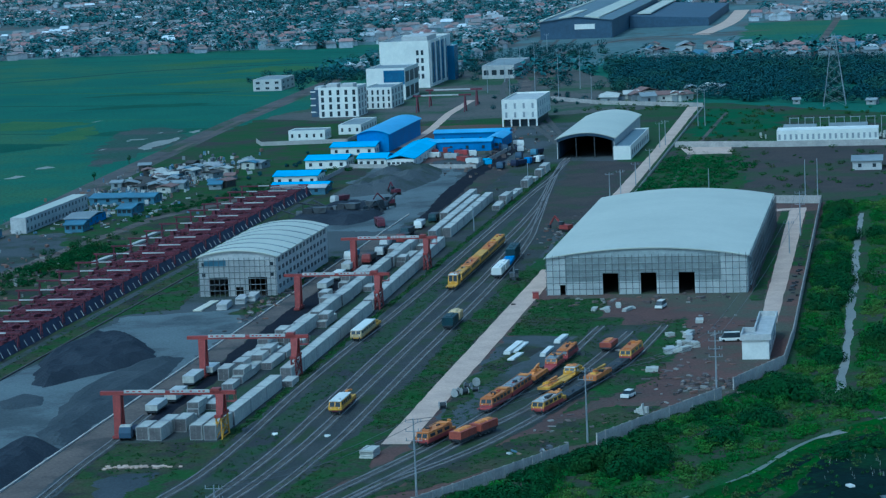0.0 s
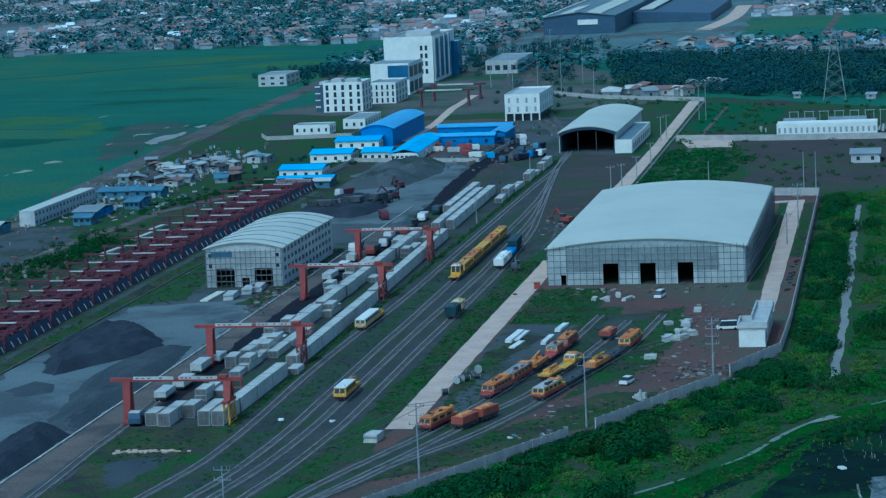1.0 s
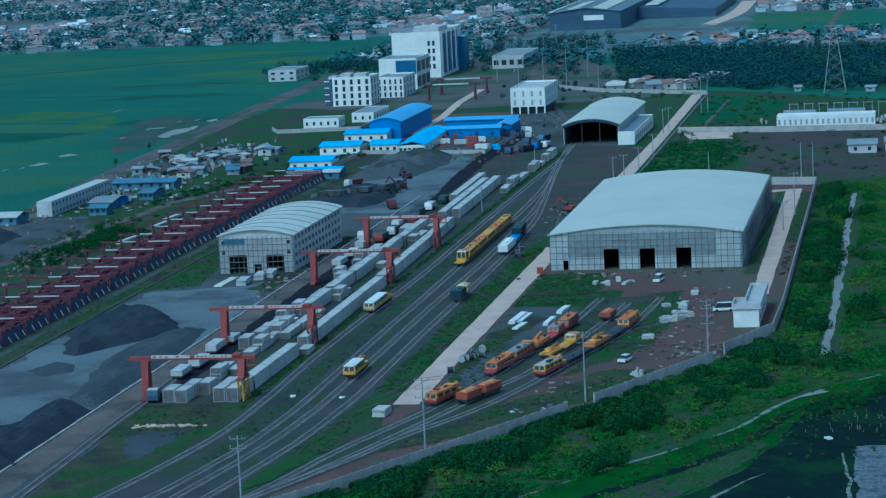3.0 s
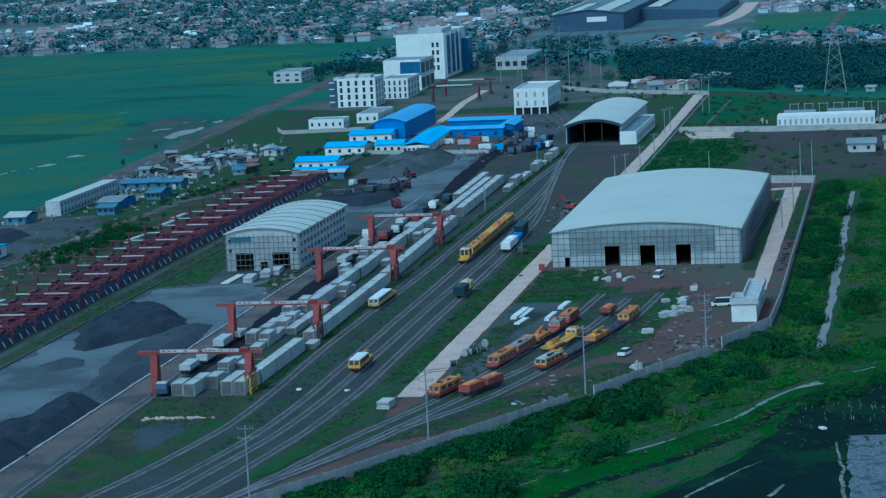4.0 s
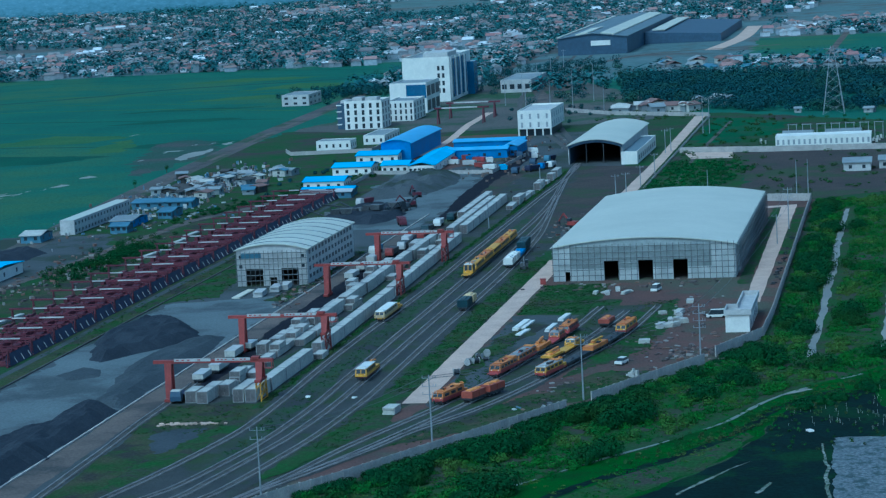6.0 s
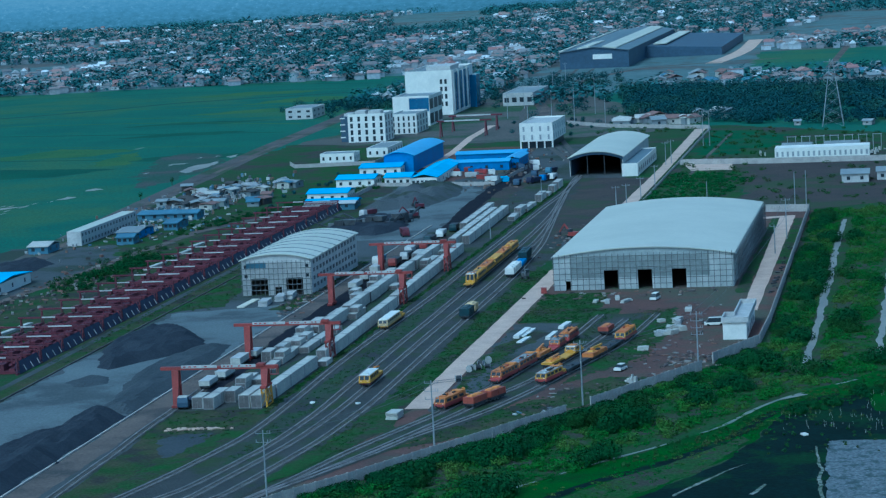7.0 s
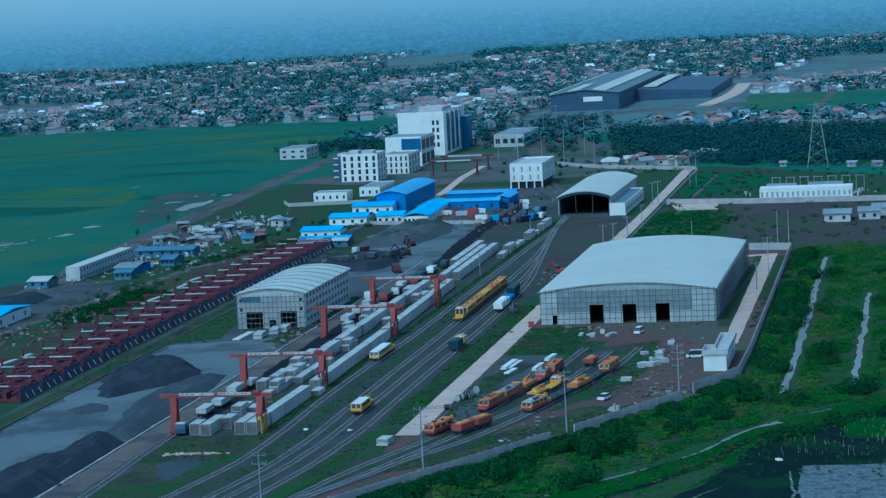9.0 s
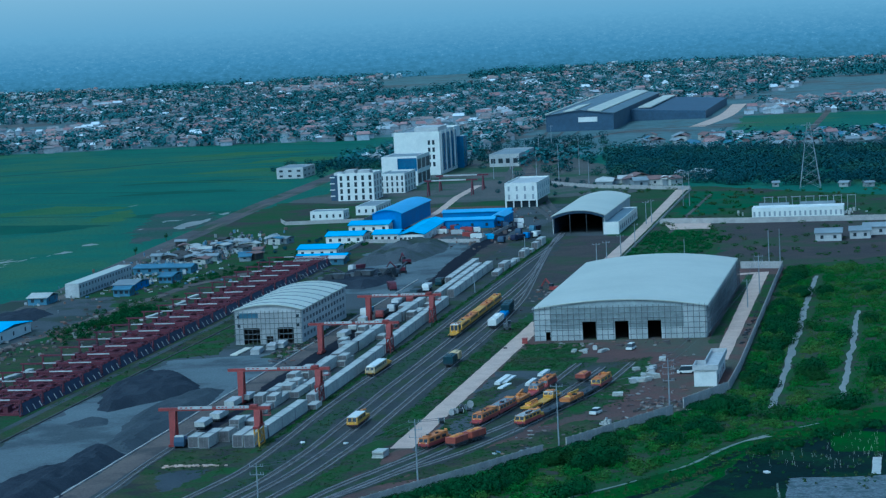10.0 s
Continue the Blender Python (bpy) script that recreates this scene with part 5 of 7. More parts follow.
stockpile([(-35.5, 54), (-42, 84), (-40.5, 110), (-33, 114), (-25, 104), (-15, 82), (-19, 70), (-24.5, 61), (-30, 49)], 3.2, .75, "broad stockpile of dark crushed stone", 1.0)
stockpile([(-13.5, -6), (-18, 20), (-22, 50), (-18, 74), (-9, 84), (-6.2, 60), (-6.2, -8)], 2.2, .5, "long low stockpile of grey crushed stone along the kerb", 14.0, "mid_gravel")
stockpile([(-21.5, -38), (-17.5, -27), (-17.8, -12), (-14.5, -3), (-8.5, -7), (-6.1, -14), (-6.1, -118), (-30, -118), (-27, -70)], 3.4, .7, "dark crushed stone stockpile beside the kerb", 2.0)
stockpile([(-36, 32), (-30, 26), (-24, 30), (-27, 40), (-33, 44)], .9, .3, "low spread of pale crushed stone", 15.0, "mid_gravel")
stockpile([(-44, 385), (-36, 380), (-19, 392), (-14, 430), (-18, 462), (-34, 470), (-44, 440)], 4.2, .5, "large stockpile of grey crushed stone by the site offices", 3.0, "gravel")
stockpile([(-42, 318), (-36, 308), (-20, 306), (-14, 326), (-18, 352), (-30, 362), (-40, 350)], 2.8, .6, "black stockpile of coal-dark stone", 5.0)



# ------------------------------------------------------------ far town
def town(n, seed, test, label):
    r = random.Random(seed)
    b = Build()
    count = 0
    while count < n:
        y = 1000 + 1900 * r.random() ** 0.85
        x = r.uniform(-0.52, 0.06) * (y + 550) + 160
        if not test(x, y):
            continue
        w, d, h = r.uniform(4, 8), r.uniform(5, 10), r.uniform(2.6, 4.4) * (1.6 if r.random() < .12 else 1)
        m = Matrix.Translation((x, y, 0)) @ Matrix.Rotation(r.choice((0.1, 1.7, 0.4, 2.0)) + r.uniform(-.1, .1), 4, 'Z')
        w, d = w / 2, d / 2
        b.box(-w, -d, 0, w, d, h, 0, m)
        rise = r.uniform(1.2, 2.6) if r.random() < .8 else 0.25
        ins = w if rise > 1 else 0.4
        p = [(-w - .5, -d - .5, h), (w + .5, -d - .5, h), (w + .5, d + .5, h), (-w - .5, d + .5, h), (0 if ins == w else w, -d if ins == w else d, h + rise), (0 if ins == w else -w, d, h + rise)]
        if rise > 1:
            b.add([m @ Vector(q) for q in p], [(0, 4, 5, 3), (1, 2, 5, 4), (0, 1, 4), (2, 3, 5), (3, 2, 1, 0)], 1)
        else:
            b.box(-w - .4, -d - .4, h, w + .4, d + .4, h + .3, 1, m)
        count += 1
    me = bpy.data.meshes.new("town_houses")
    me.from_pydata(b.v, [], b.f)
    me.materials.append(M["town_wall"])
    me.materials.append(M["town_roof"])
    me.polygons.foreach_set("material_index", b.k)
    return tagged(new("town_houses", me), label, "houses", "", "stuff")


def is_town(x, y):
    if x < -60 and y < 1230 + 0.12 * (x + 500) + 60 * noise.noise((x * .004, 0, 2)):
        return -190 < x < -110 and 980 < y
    if -110 < x < 40 and 1000 < y < 1700:
        return False
    if 40 < x < 200 and 1140 < y < 1400:
        return False
    if x > 40 and y < 1180:
        return noise.noise((x * .01, y * .01, 4)) > 0.1
    return noise.noise((x * .0035, y * .002, 1.0)) > -0.28


zone("hazed_town_ground", [(-1200, 1140), (-330, 1270), (-200, 1290), (-130, 1000), (40, 1000), (180, 1000), (700, 1200), (700, 4000), (-2600, 4000), (-2600, 1100)], 0.03, "hazed_town_ground", "bare and grassy ground between the town houses, haze-tinted", 6, 30)
zone("far_meadow", [(45, 1150), (190, 1150), (205, 1400), (40, 1400)], 0.06, "grass", "green meadow beside the far depot", 4, 12)
town(5600, 5, is_town, "dense far town of small tiled houses among trees")
r2 = random.Random(8)
spots = []
while len(spots) < 21000:
    y = 900 + 2000 * r2.random() ** 0.85
    x = r2.uniform(-0.52, 0.08) * (y + 550) + 160
    if (is_town(x, y) and noise.noise((x * .008, y * .004, 6)) > -.25) or (y > 1700 and noise.noise((x * .003, y * .002, 6)) > .0):
        s = r2.uniform(2.8, 6.2)
        spots.append((x, y, 0.5, s, s * r2.uniform(1.3, 2.0)))
leaf_mass("far_trees", spots, "hazed_far_leaf", "tree crowns among the far town houses, tinted blue for haze", "trees", 16, 0.6, 3, 1.3, .2)
spots = []
BELT = [(8, 800), (40, 765), (74, 722), (143, 690), (260, 650), (260, 920), (141, 945), (60, 970), (20, 1000), (-20, 1000)]
while len(spots) < 1900:
    x, y = r2.uniform(-20, 260), r2.uniform(650, 1000)
    if inside(x, y, BELT) and noise.noise((x * .012, y * .008, 2)) > -.3 - x * .003:
        s = r2.uniform(2.2, 4.8)
        spots.append((x, y, .5, s, s * 1.6))
for cx, cy, sx_, sy_, n in ((-84, 470, 5, 40, 10), (-150, 1010, 30, 60, 160), (-180, 965, 12, 22, 40), (-70, 1080, 20, 60, 80), (0, 900, 22, 70, 45), (-20, 760, 12, 20, 40)):
    for i in range(n):
        s = r2.uniform(.7, 1.5) if cy < 800 else r2.uniform(2, 4)
        spots.append((r2.gauss(cx, sx_), r2.gauss(cy, sy_), .1, s, s * 1.4))
leaf_mass("tree_belt", spots, "hazed_belt_leaf", "belt of dark trees beyond the substation, blued for haze", "trees", 130, 0.25, 4, 1.0, .3)

# hazy distance behind the town: an added curved wall that glows in haze colours
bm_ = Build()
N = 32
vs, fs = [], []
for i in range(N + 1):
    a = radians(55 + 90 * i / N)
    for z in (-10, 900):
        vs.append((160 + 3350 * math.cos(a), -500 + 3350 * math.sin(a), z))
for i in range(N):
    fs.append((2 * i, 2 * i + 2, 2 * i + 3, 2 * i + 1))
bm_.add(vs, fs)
hz = bpy.data.materials.new("haze_distance")
hz.use_nodes = True
nt = hz.node_tree
nt.nodes.remove(nt.nodes["Principled BSDF"])
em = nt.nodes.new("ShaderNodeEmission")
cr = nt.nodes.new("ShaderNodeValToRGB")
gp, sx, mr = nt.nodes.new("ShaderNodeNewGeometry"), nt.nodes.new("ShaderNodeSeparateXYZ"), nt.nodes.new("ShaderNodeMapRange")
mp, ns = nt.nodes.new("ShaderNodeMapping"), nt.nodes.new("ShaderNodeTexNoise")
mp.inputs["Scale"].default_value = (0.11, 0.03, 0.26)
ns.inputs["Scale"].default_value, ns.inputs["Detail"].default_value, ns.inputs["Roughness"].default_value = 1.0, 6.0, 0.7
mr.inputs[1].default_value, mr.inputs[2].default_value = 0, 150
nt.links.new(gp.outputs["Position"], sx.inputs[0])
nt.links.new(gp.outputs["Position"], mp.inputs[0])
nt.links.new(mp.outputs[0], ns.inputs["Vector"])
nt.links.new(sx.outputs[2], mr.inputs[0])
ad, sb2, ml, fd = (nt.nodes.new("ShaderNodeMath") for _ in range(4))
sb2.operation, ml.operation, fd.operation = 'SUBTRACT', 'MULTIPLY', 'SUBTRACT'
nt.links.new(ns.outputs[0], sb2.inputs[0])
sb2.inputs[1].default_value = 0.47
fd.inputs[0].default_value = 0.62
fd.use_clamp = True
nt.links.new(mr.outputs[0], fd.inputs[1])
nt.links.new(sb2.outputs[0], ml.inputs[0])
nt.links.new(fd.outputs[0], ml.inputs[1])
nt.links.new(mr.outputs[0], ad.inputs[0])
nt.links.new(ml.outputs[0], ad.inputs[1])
# faint pale specks of far roofs, fading upwards
n2, m2 = nt.nodes.new("ShaderNodeTexNoise"), nt.nodes.new("ShaderNodeMapping")
m2.inputs["Scale"].default_value = (0.22, 0.05, 0.5)
n2.inputs["Scale"].default_value, n2.inputs["Detail"].default_value = 1.0, 2.0
nt.links.new(gp.outputs["Position"], m2.inputs[0])
nt.links.new(m2.outputs[0], n2.inputs["Vector"])
th, tm, ta = nt.nodes.new("ShaderNodeMapRange"), nt.nodes.new("ShaderNodeMath"), nt.nodes.new("ShaderNodeMath")
th.inputs[1].default_value, th.inputs[2].default_value, th.inputs[4].default_value = 0.60, 0.70, 0.28
tm.operation = 'MULTIPLY'
nt.links.new(n2.outputs[0], th.inputs[0])
nt.links.new(th.outputs[0], tm.inputs[0])
nt.links.new(fd.outputs[0], tm.inputs[1])
nt.links.new(ad.outputs[0], ta.inputs[0])
nt.links.new(tm.outputs[0], ta.inputs[1])
nt.links.new(ta.outputs[0], cr.inputs[0])
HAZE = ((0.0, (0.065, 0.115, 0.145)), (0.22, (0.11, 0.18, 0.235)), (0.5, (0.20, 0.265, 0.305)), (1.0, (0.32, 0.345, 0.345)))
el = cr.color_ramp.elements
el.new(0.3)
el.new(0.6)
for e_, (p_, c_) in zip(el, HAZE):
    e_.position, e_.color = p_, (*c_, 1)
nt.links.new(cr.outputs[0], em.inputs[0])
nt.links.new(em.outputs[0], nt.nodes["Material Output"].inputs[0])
M["haze"] = hz
solid("backdrop", bm_, "haze", "glowing backdrop of hazy blue distance at the horizon", "distance", kind="structure")


# ------------------------------------------------------------ rail vehicles
def along(x0, y0, x1, y1):
    """Pose at the first point, with +y towards the second, and the length."""
    a = math.degrees(math.atan2(-(x1 - x0), y1 - y0))
    return pose(x0, y0, 0.3, 0, 0, a) @ Matrix.Diagonal((.94, 1, .86, 1)), math.hypot(x1 - x0, y1 - y0)


def bogie(parent, y):
    b = Build()
    b.box(-1.1, y - 1.3, 0.35, 1.1, y + 1.3, 0.75)
    bg = part("bogie", b, "dark_steel", parent)
    for dy in (-.9, .9):
        for x in (-.8, .72):
            w = Build()
            w.tube((x, y + dy, .42), (x + .1, y + dy, .42), .42, n=14)
            part("wheel", w, "rail", bg)


def chassis(at, L, colour):
    b = Build()
    b.box(-1.35, 0.2, 0.8, 1.35, L - .2, 1.15)
    part("underframe", b, colour, at)
    for y in (1.9, L - 1.9):
        bogie(at, y)
    for y in (0.0, L - .25):
        for x in (-.9, .9):
            b = Build()
            b.tube((x, y, .95), (x, y + .25, .95), .2, n=10)
            part("buffer", b, "dark_steel", at)


def motor_car(x0, y0, x1, y1, label, body="yellow", lower="red_orange", roof="white", cab=(0.0, 0.62), rear="platform", name="track_machine", wins=4, h=2.9, platform=True, under=None, deck=None):
    m, L = along(x0, y0, x1, y1)
    at = thing(name, m, label, "rail vehicle", "rail vehicles")
    chassis(at, L, under or lower)
    c0, c1 = 0.15 + cab[0] * L, cab[1] * L
    b = Build()
    b.add([(-1.4, c0, 1.15), (1.4, c0, 1.15), (1.4, c1, 1.15), (-1.4, c1, 1.15), (-1.4, c0 - .05, 1.9), (1.4, c0 - .05, 1.9), (1.4, c1, 1.9), (-1.4, c1, 1.9),
           (-1.25, c0 + .35, h), (1.25, c0 + .35, h), (1.25, c1, h), (-1.25, c1, h)],
          [(3, 2, 1, 0), (0, 1, 5, 4), (1, 2, 6, 5), (2, 3, 7, 6), (3, 0, 4, 7), (4, 5, 9, 8), (5, 6, 10, 9), (6, 7, 11, 10), (7, 4, 8, 11), (8, 9, 10, 11)])
    cabp = part("cab_body", b, body, at)
    b = Build()
    b.box(-1.3, c0 + .2, h, 1.3, c1 + .1, h + .16)
    b.box(-.7, c0 + 1.2, h + .16, .7, c0 + 2.4, h + .4)
    part("roof", b, roof, at)
    b = Build()
    b.box(-1.44, c0 + .1, 1.16, -1.4, c1, 1.75)
    b.box(1.4, c0 + .1, 1.16, 1.44, c1, 1.75)
    b.box(-1.4, c0 - .09, 1.16, 1.4, c0 - .04, 1.55)
    part("stripe", b, lower, at, "red lower stripe")
    ys = lambda z: c0 - .05 + .4 * (z - 1.9) / (h - 1.9)
    for x in (-1.12, .1):
        b = Build()
        q = []
        for o in (-.05, .03):
            q += [(x, ys(1.97) + o, 1.97), (x + 1.02, ys(1.97) + o, 1.97), (x + .98, ys(h - .14) + o, h - .14), (x + .04, ys(h - .14) + o, h - .14)]
        b.add(q, [(0, 1, 2, 3), (7, 6, 5, 4), (0, 4, 5, 1), (3, 2, 6, 7), (0, 3, 7, 4), (1, 5, 6, 2)])
        part("windscreen", b, "glass", cabp)
    for x in (-.95, .75):
        b = Build()
        b.tube((x + .1, c0 - .14, 1.7), (x + .1, c0 + .02, 1.7), .1, n=10)
        part("headlight", b, "white", at, "round pale headlight")
    for i in range(wins):
        y = c0 + 1.0 + i * (c1 - c0 - 1.2) / wins
        for s in (-1, 1):
            b = Build()
            b.box(s * 1.35 - .07, y, 1.98, s * 1.35 + .07, y + (c1 - c0) / wins * .55, h - .25)
            part("side_window", b, "glass", cabp)
    if c1 < L - 1.5:
        if rear == "platform":
            b = Build()
            b.box(-1.3, c1 + .3, 1.15, 1.3, L - .3, 1.9)
            part("engine_deck", b, deck or body, at)
            b = Build()
            b.tube((0, c1 + 1.2, 1.9), (0, c1 + 1.2, 3.4), .35, n=10)
            b.bar((0, c1 + 1.2, 3.3), (0.4, L - .5, 3.0), .35)
            part("crane_arm", b, "orange", at, "orange loading crane arm")
        elif rear == "flat":
            b = Build()
            b.box(-1.3, c1 + .2, 1.15, 1.3, L - .3, 1.35)
            for k in range(3):
                b.box(-1.0 + .1 * k, c1 + .8 + k * (L - c1 - 2) / 3, 1.35, 0.9, c1 + 2.0 + k * (L - c1 - 2) / 3, 2.3 - .2 * k)
            part("equipment_deck", b, deck or body, at)
    if not platform:
        return at
    b = Build()
    for x in (-1.2, 1.2):
        b.tube((x, c0 + .6, h + .16), (x, c1 - .2, h + .5), .04, n=5)
    b.box(-1.1, c1 - 2.2, h + .3, 1.1, c1 - .2, h + .42)
    part("roof_platform", b, "orange", at)
    rr = random.Random(int(x0 * 7 + y0))
    for k in range(5):
        b = Build()
        y = rr.uniform(c0 + 1, L - 2)
        z = h + .16 if y < c1 - .6 else 1.9
        x = rr.uniform(-.9, .3)
        b.box(x, y, z, x + rr.uniform(.3, .8), y + rr.uniform(.4, 1.2), z + rr.uniform(.2, .55))
        part("roof_box", b, rr.choice(("amber", "dark_steel", "dark_steel", "frame_grey", "red_orange")), at)
    return at


def wagon(x0, y0, x1, y1, label, body, top, name="ballast_wagon", h=2.6, hopper=True):
    m, L = along(x0, y0, x1, y1)
    at = thing(name, m, label, "rail wagon", "rail vehicles")
    chassis(at, L, "dark_steel")
    b = Build()
    if hopper:
        b.prism([(-1.0, 1.15), (1.0, 1.15), (1.45, 2.0), (1.45, h + .5), (1.1, h + .75), (-1.1, h + .75), (-1.45, h + .5), (-1.45, 2.0)], .4, L - .4)
    else:
        b.box(-1.35, .3, 1.15, 1.35, L - .3, h)
    part("body", b, body, at)
    n = max(3, int(L / 2))
    for i in range(n):
        for s in (-1, 1):
            r = Build()
            y = .6 + i * (L - 1.2) / (n - 1)
            r.box(s * 1.47 - .05, y - .08, 1.25, s * 1.47 + .05, y + .08, h + (.4 if hopper else -.1))
            part("rib", r, body, at)
    for i in range(2):
        b = Build()
        y = L * (.3 + .4 * i)
        z = h + .75 if hopper else h
        b.box(-.7, y - 1.0, z, .7, y + 1.0, z + .35, taper=.15)
        part("hatch", b, top, at)
    if "crane" in name:
        rr = random.Random(int(x0 * 5 + y0))
        b = Build()
        b.tube((0, L * .35, h), (0, L * .35, h + .9), .55, n=10)
        part("turret", b, body, at)
        b = Build()
        b.bar((0, L * .35, h + .8), (rr.uniform(-.6, .6), L * .95, h + rr.uniform(.5, 1.2)), .4)
        part("jib", b, top, at)
        for k in range(6):
            b = Build()
            x, y = rr.uniform(-1.2, .4), rr.uniform(.5, L - 1.5)
            b.box(x, y, h - .1, x + rr.uniform(.4, .9), y + rr.uniform(.5, 1.4), h + rr.uniform(.2, .7))
            part("deck_box", b, rr.choice((body, top, "dark_steel")), at)
    return at


motor_car(40.6, 17.5, 40.8, 31, "yellow rail inspection car with a white roof and crane deck", body="yellow", wins=5, cab=(0, .68), rear="platform", h=3.1, platform=False, lower="yellow", under="maroon", deck="yellow")
motor_car(27.1, 99, 27.3, 121, "cream track machine with a white roof and a yellow rear deck", body="beige", lower="beige", under="yellow", cab=(0, .72), rear="flat", wins=6, platform=False, deck="yellow")
motor_car(36.1, 172, 36.1, 181, "yellow track machine cab with a white roof", body="yellow", lower="yellow", cab=(.42, .85), rear="flat", wins=2, h=3.8)
for i in range(5):
    y = 181.8 + i * 15
    motor_car(36.1 - i * .04, y, 36.06 - i * .04, y + 14.6, "yellow work train car with dark side openings", body="yellow", lower="yellow", roof="amber" if i % 2 else "yellow", under="dark_steel", cab=(0, .99), wins=6, h=3.0, name="work_train_car", platform=i != 2)
wagon(45.9, 113, 46.0, 120.5, "dark green rail tractor hood", "green_dark", "green_dark", "rail_tractor", 3.3, False)
wagon(46.0, 121, 46.1, 126, "beige rail tractor cab", "beige", "beige", "rail_tractor", 3.3, False)
for y, c in ((190, "white"), (198, "white")):
    wagon(45.2 - (y - 190) * .01, y, 45.1 - (y - 190) * .01, y + 7.6, "white box on a flat rail wagon", c, "white", "box_wagon", 3.3, False)
wagon(45.0, 206.5, 44.4, 219, "blue flat rail wagon", "blue_wall", "blue_wall", "flat_wagon", 2.2, False)
wagon(44.3, 220, 43.6, 234, "dark green covered rail wagon", "green_dark", "green_dark", "box_wagon", 4.0, False)
# curved sidings
motor_car(63.4, -11.2, 66.8, .2, "faded orange rail motor car with a roof platform", body="amber", lower="pink", roof="amber", cab=(0, .85), wins=3)
for (a, c), (d, e) in (((69.2, -9.5), (71.4, -3.2)), ((71.8, -2.6), (74.2, 4))):
    wagon(a, c, d, e, "red-orange equipment box on a rail trolley", "red_orange", "orange", "equipment_wagon", 2.7, False)
motor_car(70.0, 18.2, 72.4, 31, "orange and pink rail motor car", body="amber", lower="pink", roof="amber", cab=(.12, 1.0), wins=5)
motor_car(72.5, 31.6, 74.6, 45, "orange rail motor car with a grey roof", body="amber", lower="pink", roof="steel", cab=(0, .98), wins=5)
wagon(74.9, 46, 76.3, 56, "orange rail crane wagon on the siding", "amber", "orange", "crane_wagon", 2.1, False)
motor_car(76.5, 57, 78.0, 69.4, "orange flat motor wagon with a cab and a grey roof", body="amber", lower="pink", roof="steel", cab=(.45, .9), rear="flat", wins=2, h=2.7)
motor_car(78.2, 70.2, 79.4, 82.4, "red-orange rail motor car at the end of the siding", body="red_orange", lower="pink", roof="amber", cab=(.1, .9), wins=4, h=2.7)
motor_car(80.9, 16.4, 83.9, 28.6, "yellow rail motor car with pink lower panels", body="yellow", lower="pink", roof="grey_white", cab=(0, .82), wins=4)
wagon(84.1, 29.2, 87.3, 44.4, "dark steel flat wagon on the siding", "dark_steel", "dark_steel", "flat_wagon", 1.4, False)
wagon(87.5, 45, 89.7, 55.6, "orange machine on a flat wagon", "amber", "yellow", "crane_wagon", 2.2, False)
wagon(89.9, 56.4, 91.9, 69.4, "dark steel flat wagon on the siding", "dark_steel", "dark_steel", "flat_wagon", 1.4, False)
motor_car(92.1, 70.2, 93.7, 82.5, "orange-yellow rail motor car", body="yellow", lower="pink", roof="amber", cab=(0, .9), wins=3)
wagon(79.2, 36, 81.0, 44, "yellow rail crane wagon", "yellow", "orange", "crane_wagon", 1.7, False)
motor_car(81.2, 45, 83.6, 60, "yellow rail crane with a white cab roof", body="yellow", lower="yellow", roof="white", cab=(.5, .72), rear="flat", wins=1, h=2.6)
wagon(86.4, 82.4, 87.2, 89, "small dull orange rail trolley", "red_orange", "amber", "rail_trolley", 2.3, False)


# ------------------------------------------------------------ container yard rows
rnd = random.Random(21)


def low_box(x, y, L, h, w=2.5, z=0.9, label="pale boxed precast unit on a dark flatbed trailer"):
    at = thing("boxed_unit", pose(x, y, 0.05, 0, 0, rnd.uniform(-1.5, 1.5)), label, "crate", "boxed units")
    b = Build()
    b.box(0.2, 0.2, .45, w - .2, L + .4, z)
    part("flatbed", b, "dark_steel", at)
    b = Build()
    b.box(0, 0, z, w, L, z + h)
    part("box", b, "container", at)
    b = Build()
    b.box(-.05, -.05, z + h, w + .05, L + .05, z + h + .1)
    part("lid", b, "white" if rnd.random() < .5 else "grey_white", at)
    for yy in (0.9, L - .6):
        for x2 in (.25, w - .5):
            b = Build()
            b.tube((x2, yy, .42), (x2 + .25, yy, .42), .42, n=10)
            part("tyre", b, "rubber", at)
    return at


for x, y, L in ((1.1, 20, 7.5), (1.8, 31, 8), (.6, 48.5, 8), (1.5, 60, 5.5), (.4, 174.5, 8), (0, 191.6, 8), (-.4, 207, 7)):
    low_box(x, y, L, rnd.uniform(1.0, 1.5))
# slabs and boxes near the front, then the middle rows
for m_, x, y, z in ((CC, 9.8, 19.7, .05), (CC, 9.9, 19.8, 1.36), (CC, 9.0, 28.3, .05), (CC, 10.7, 9.6, .05), (CC, 12.2, 25, .05), (CB, 6.4, 55.5, .05), (CC, 7.6, 63, .05), (CC, 7.7, 63.1, 1.36), (CC, 10.1, 45, .05),
                    (CD, 6.6, 76, .05), (CD, 6.2, 88.5, .05), (CC, 6.3, 90, 1.56), (CD, 12.8, 67.5, .05), (CD, 13.0, 80.3, .05), (CC, 13.2, 96, .05)):
    place(m_, x, y, z, rnd.uniform(-1.2, 1.2))
for i in range(3):
    place(CD, 10.3 - .15 * i, 52 + 12.3 * i, .05, rnd.uniform(-.4, .4))
    place(CC, 10.3 - .15 * i, 53.5 + 12.3 * i + 4 * (i % 2), 1.56, rnd.uniform(-1, 1))
    place(CC, 7.8, 70 + 9 * i, .05 if i else 1.36, rnd.uniform(-1.5, 1.5))
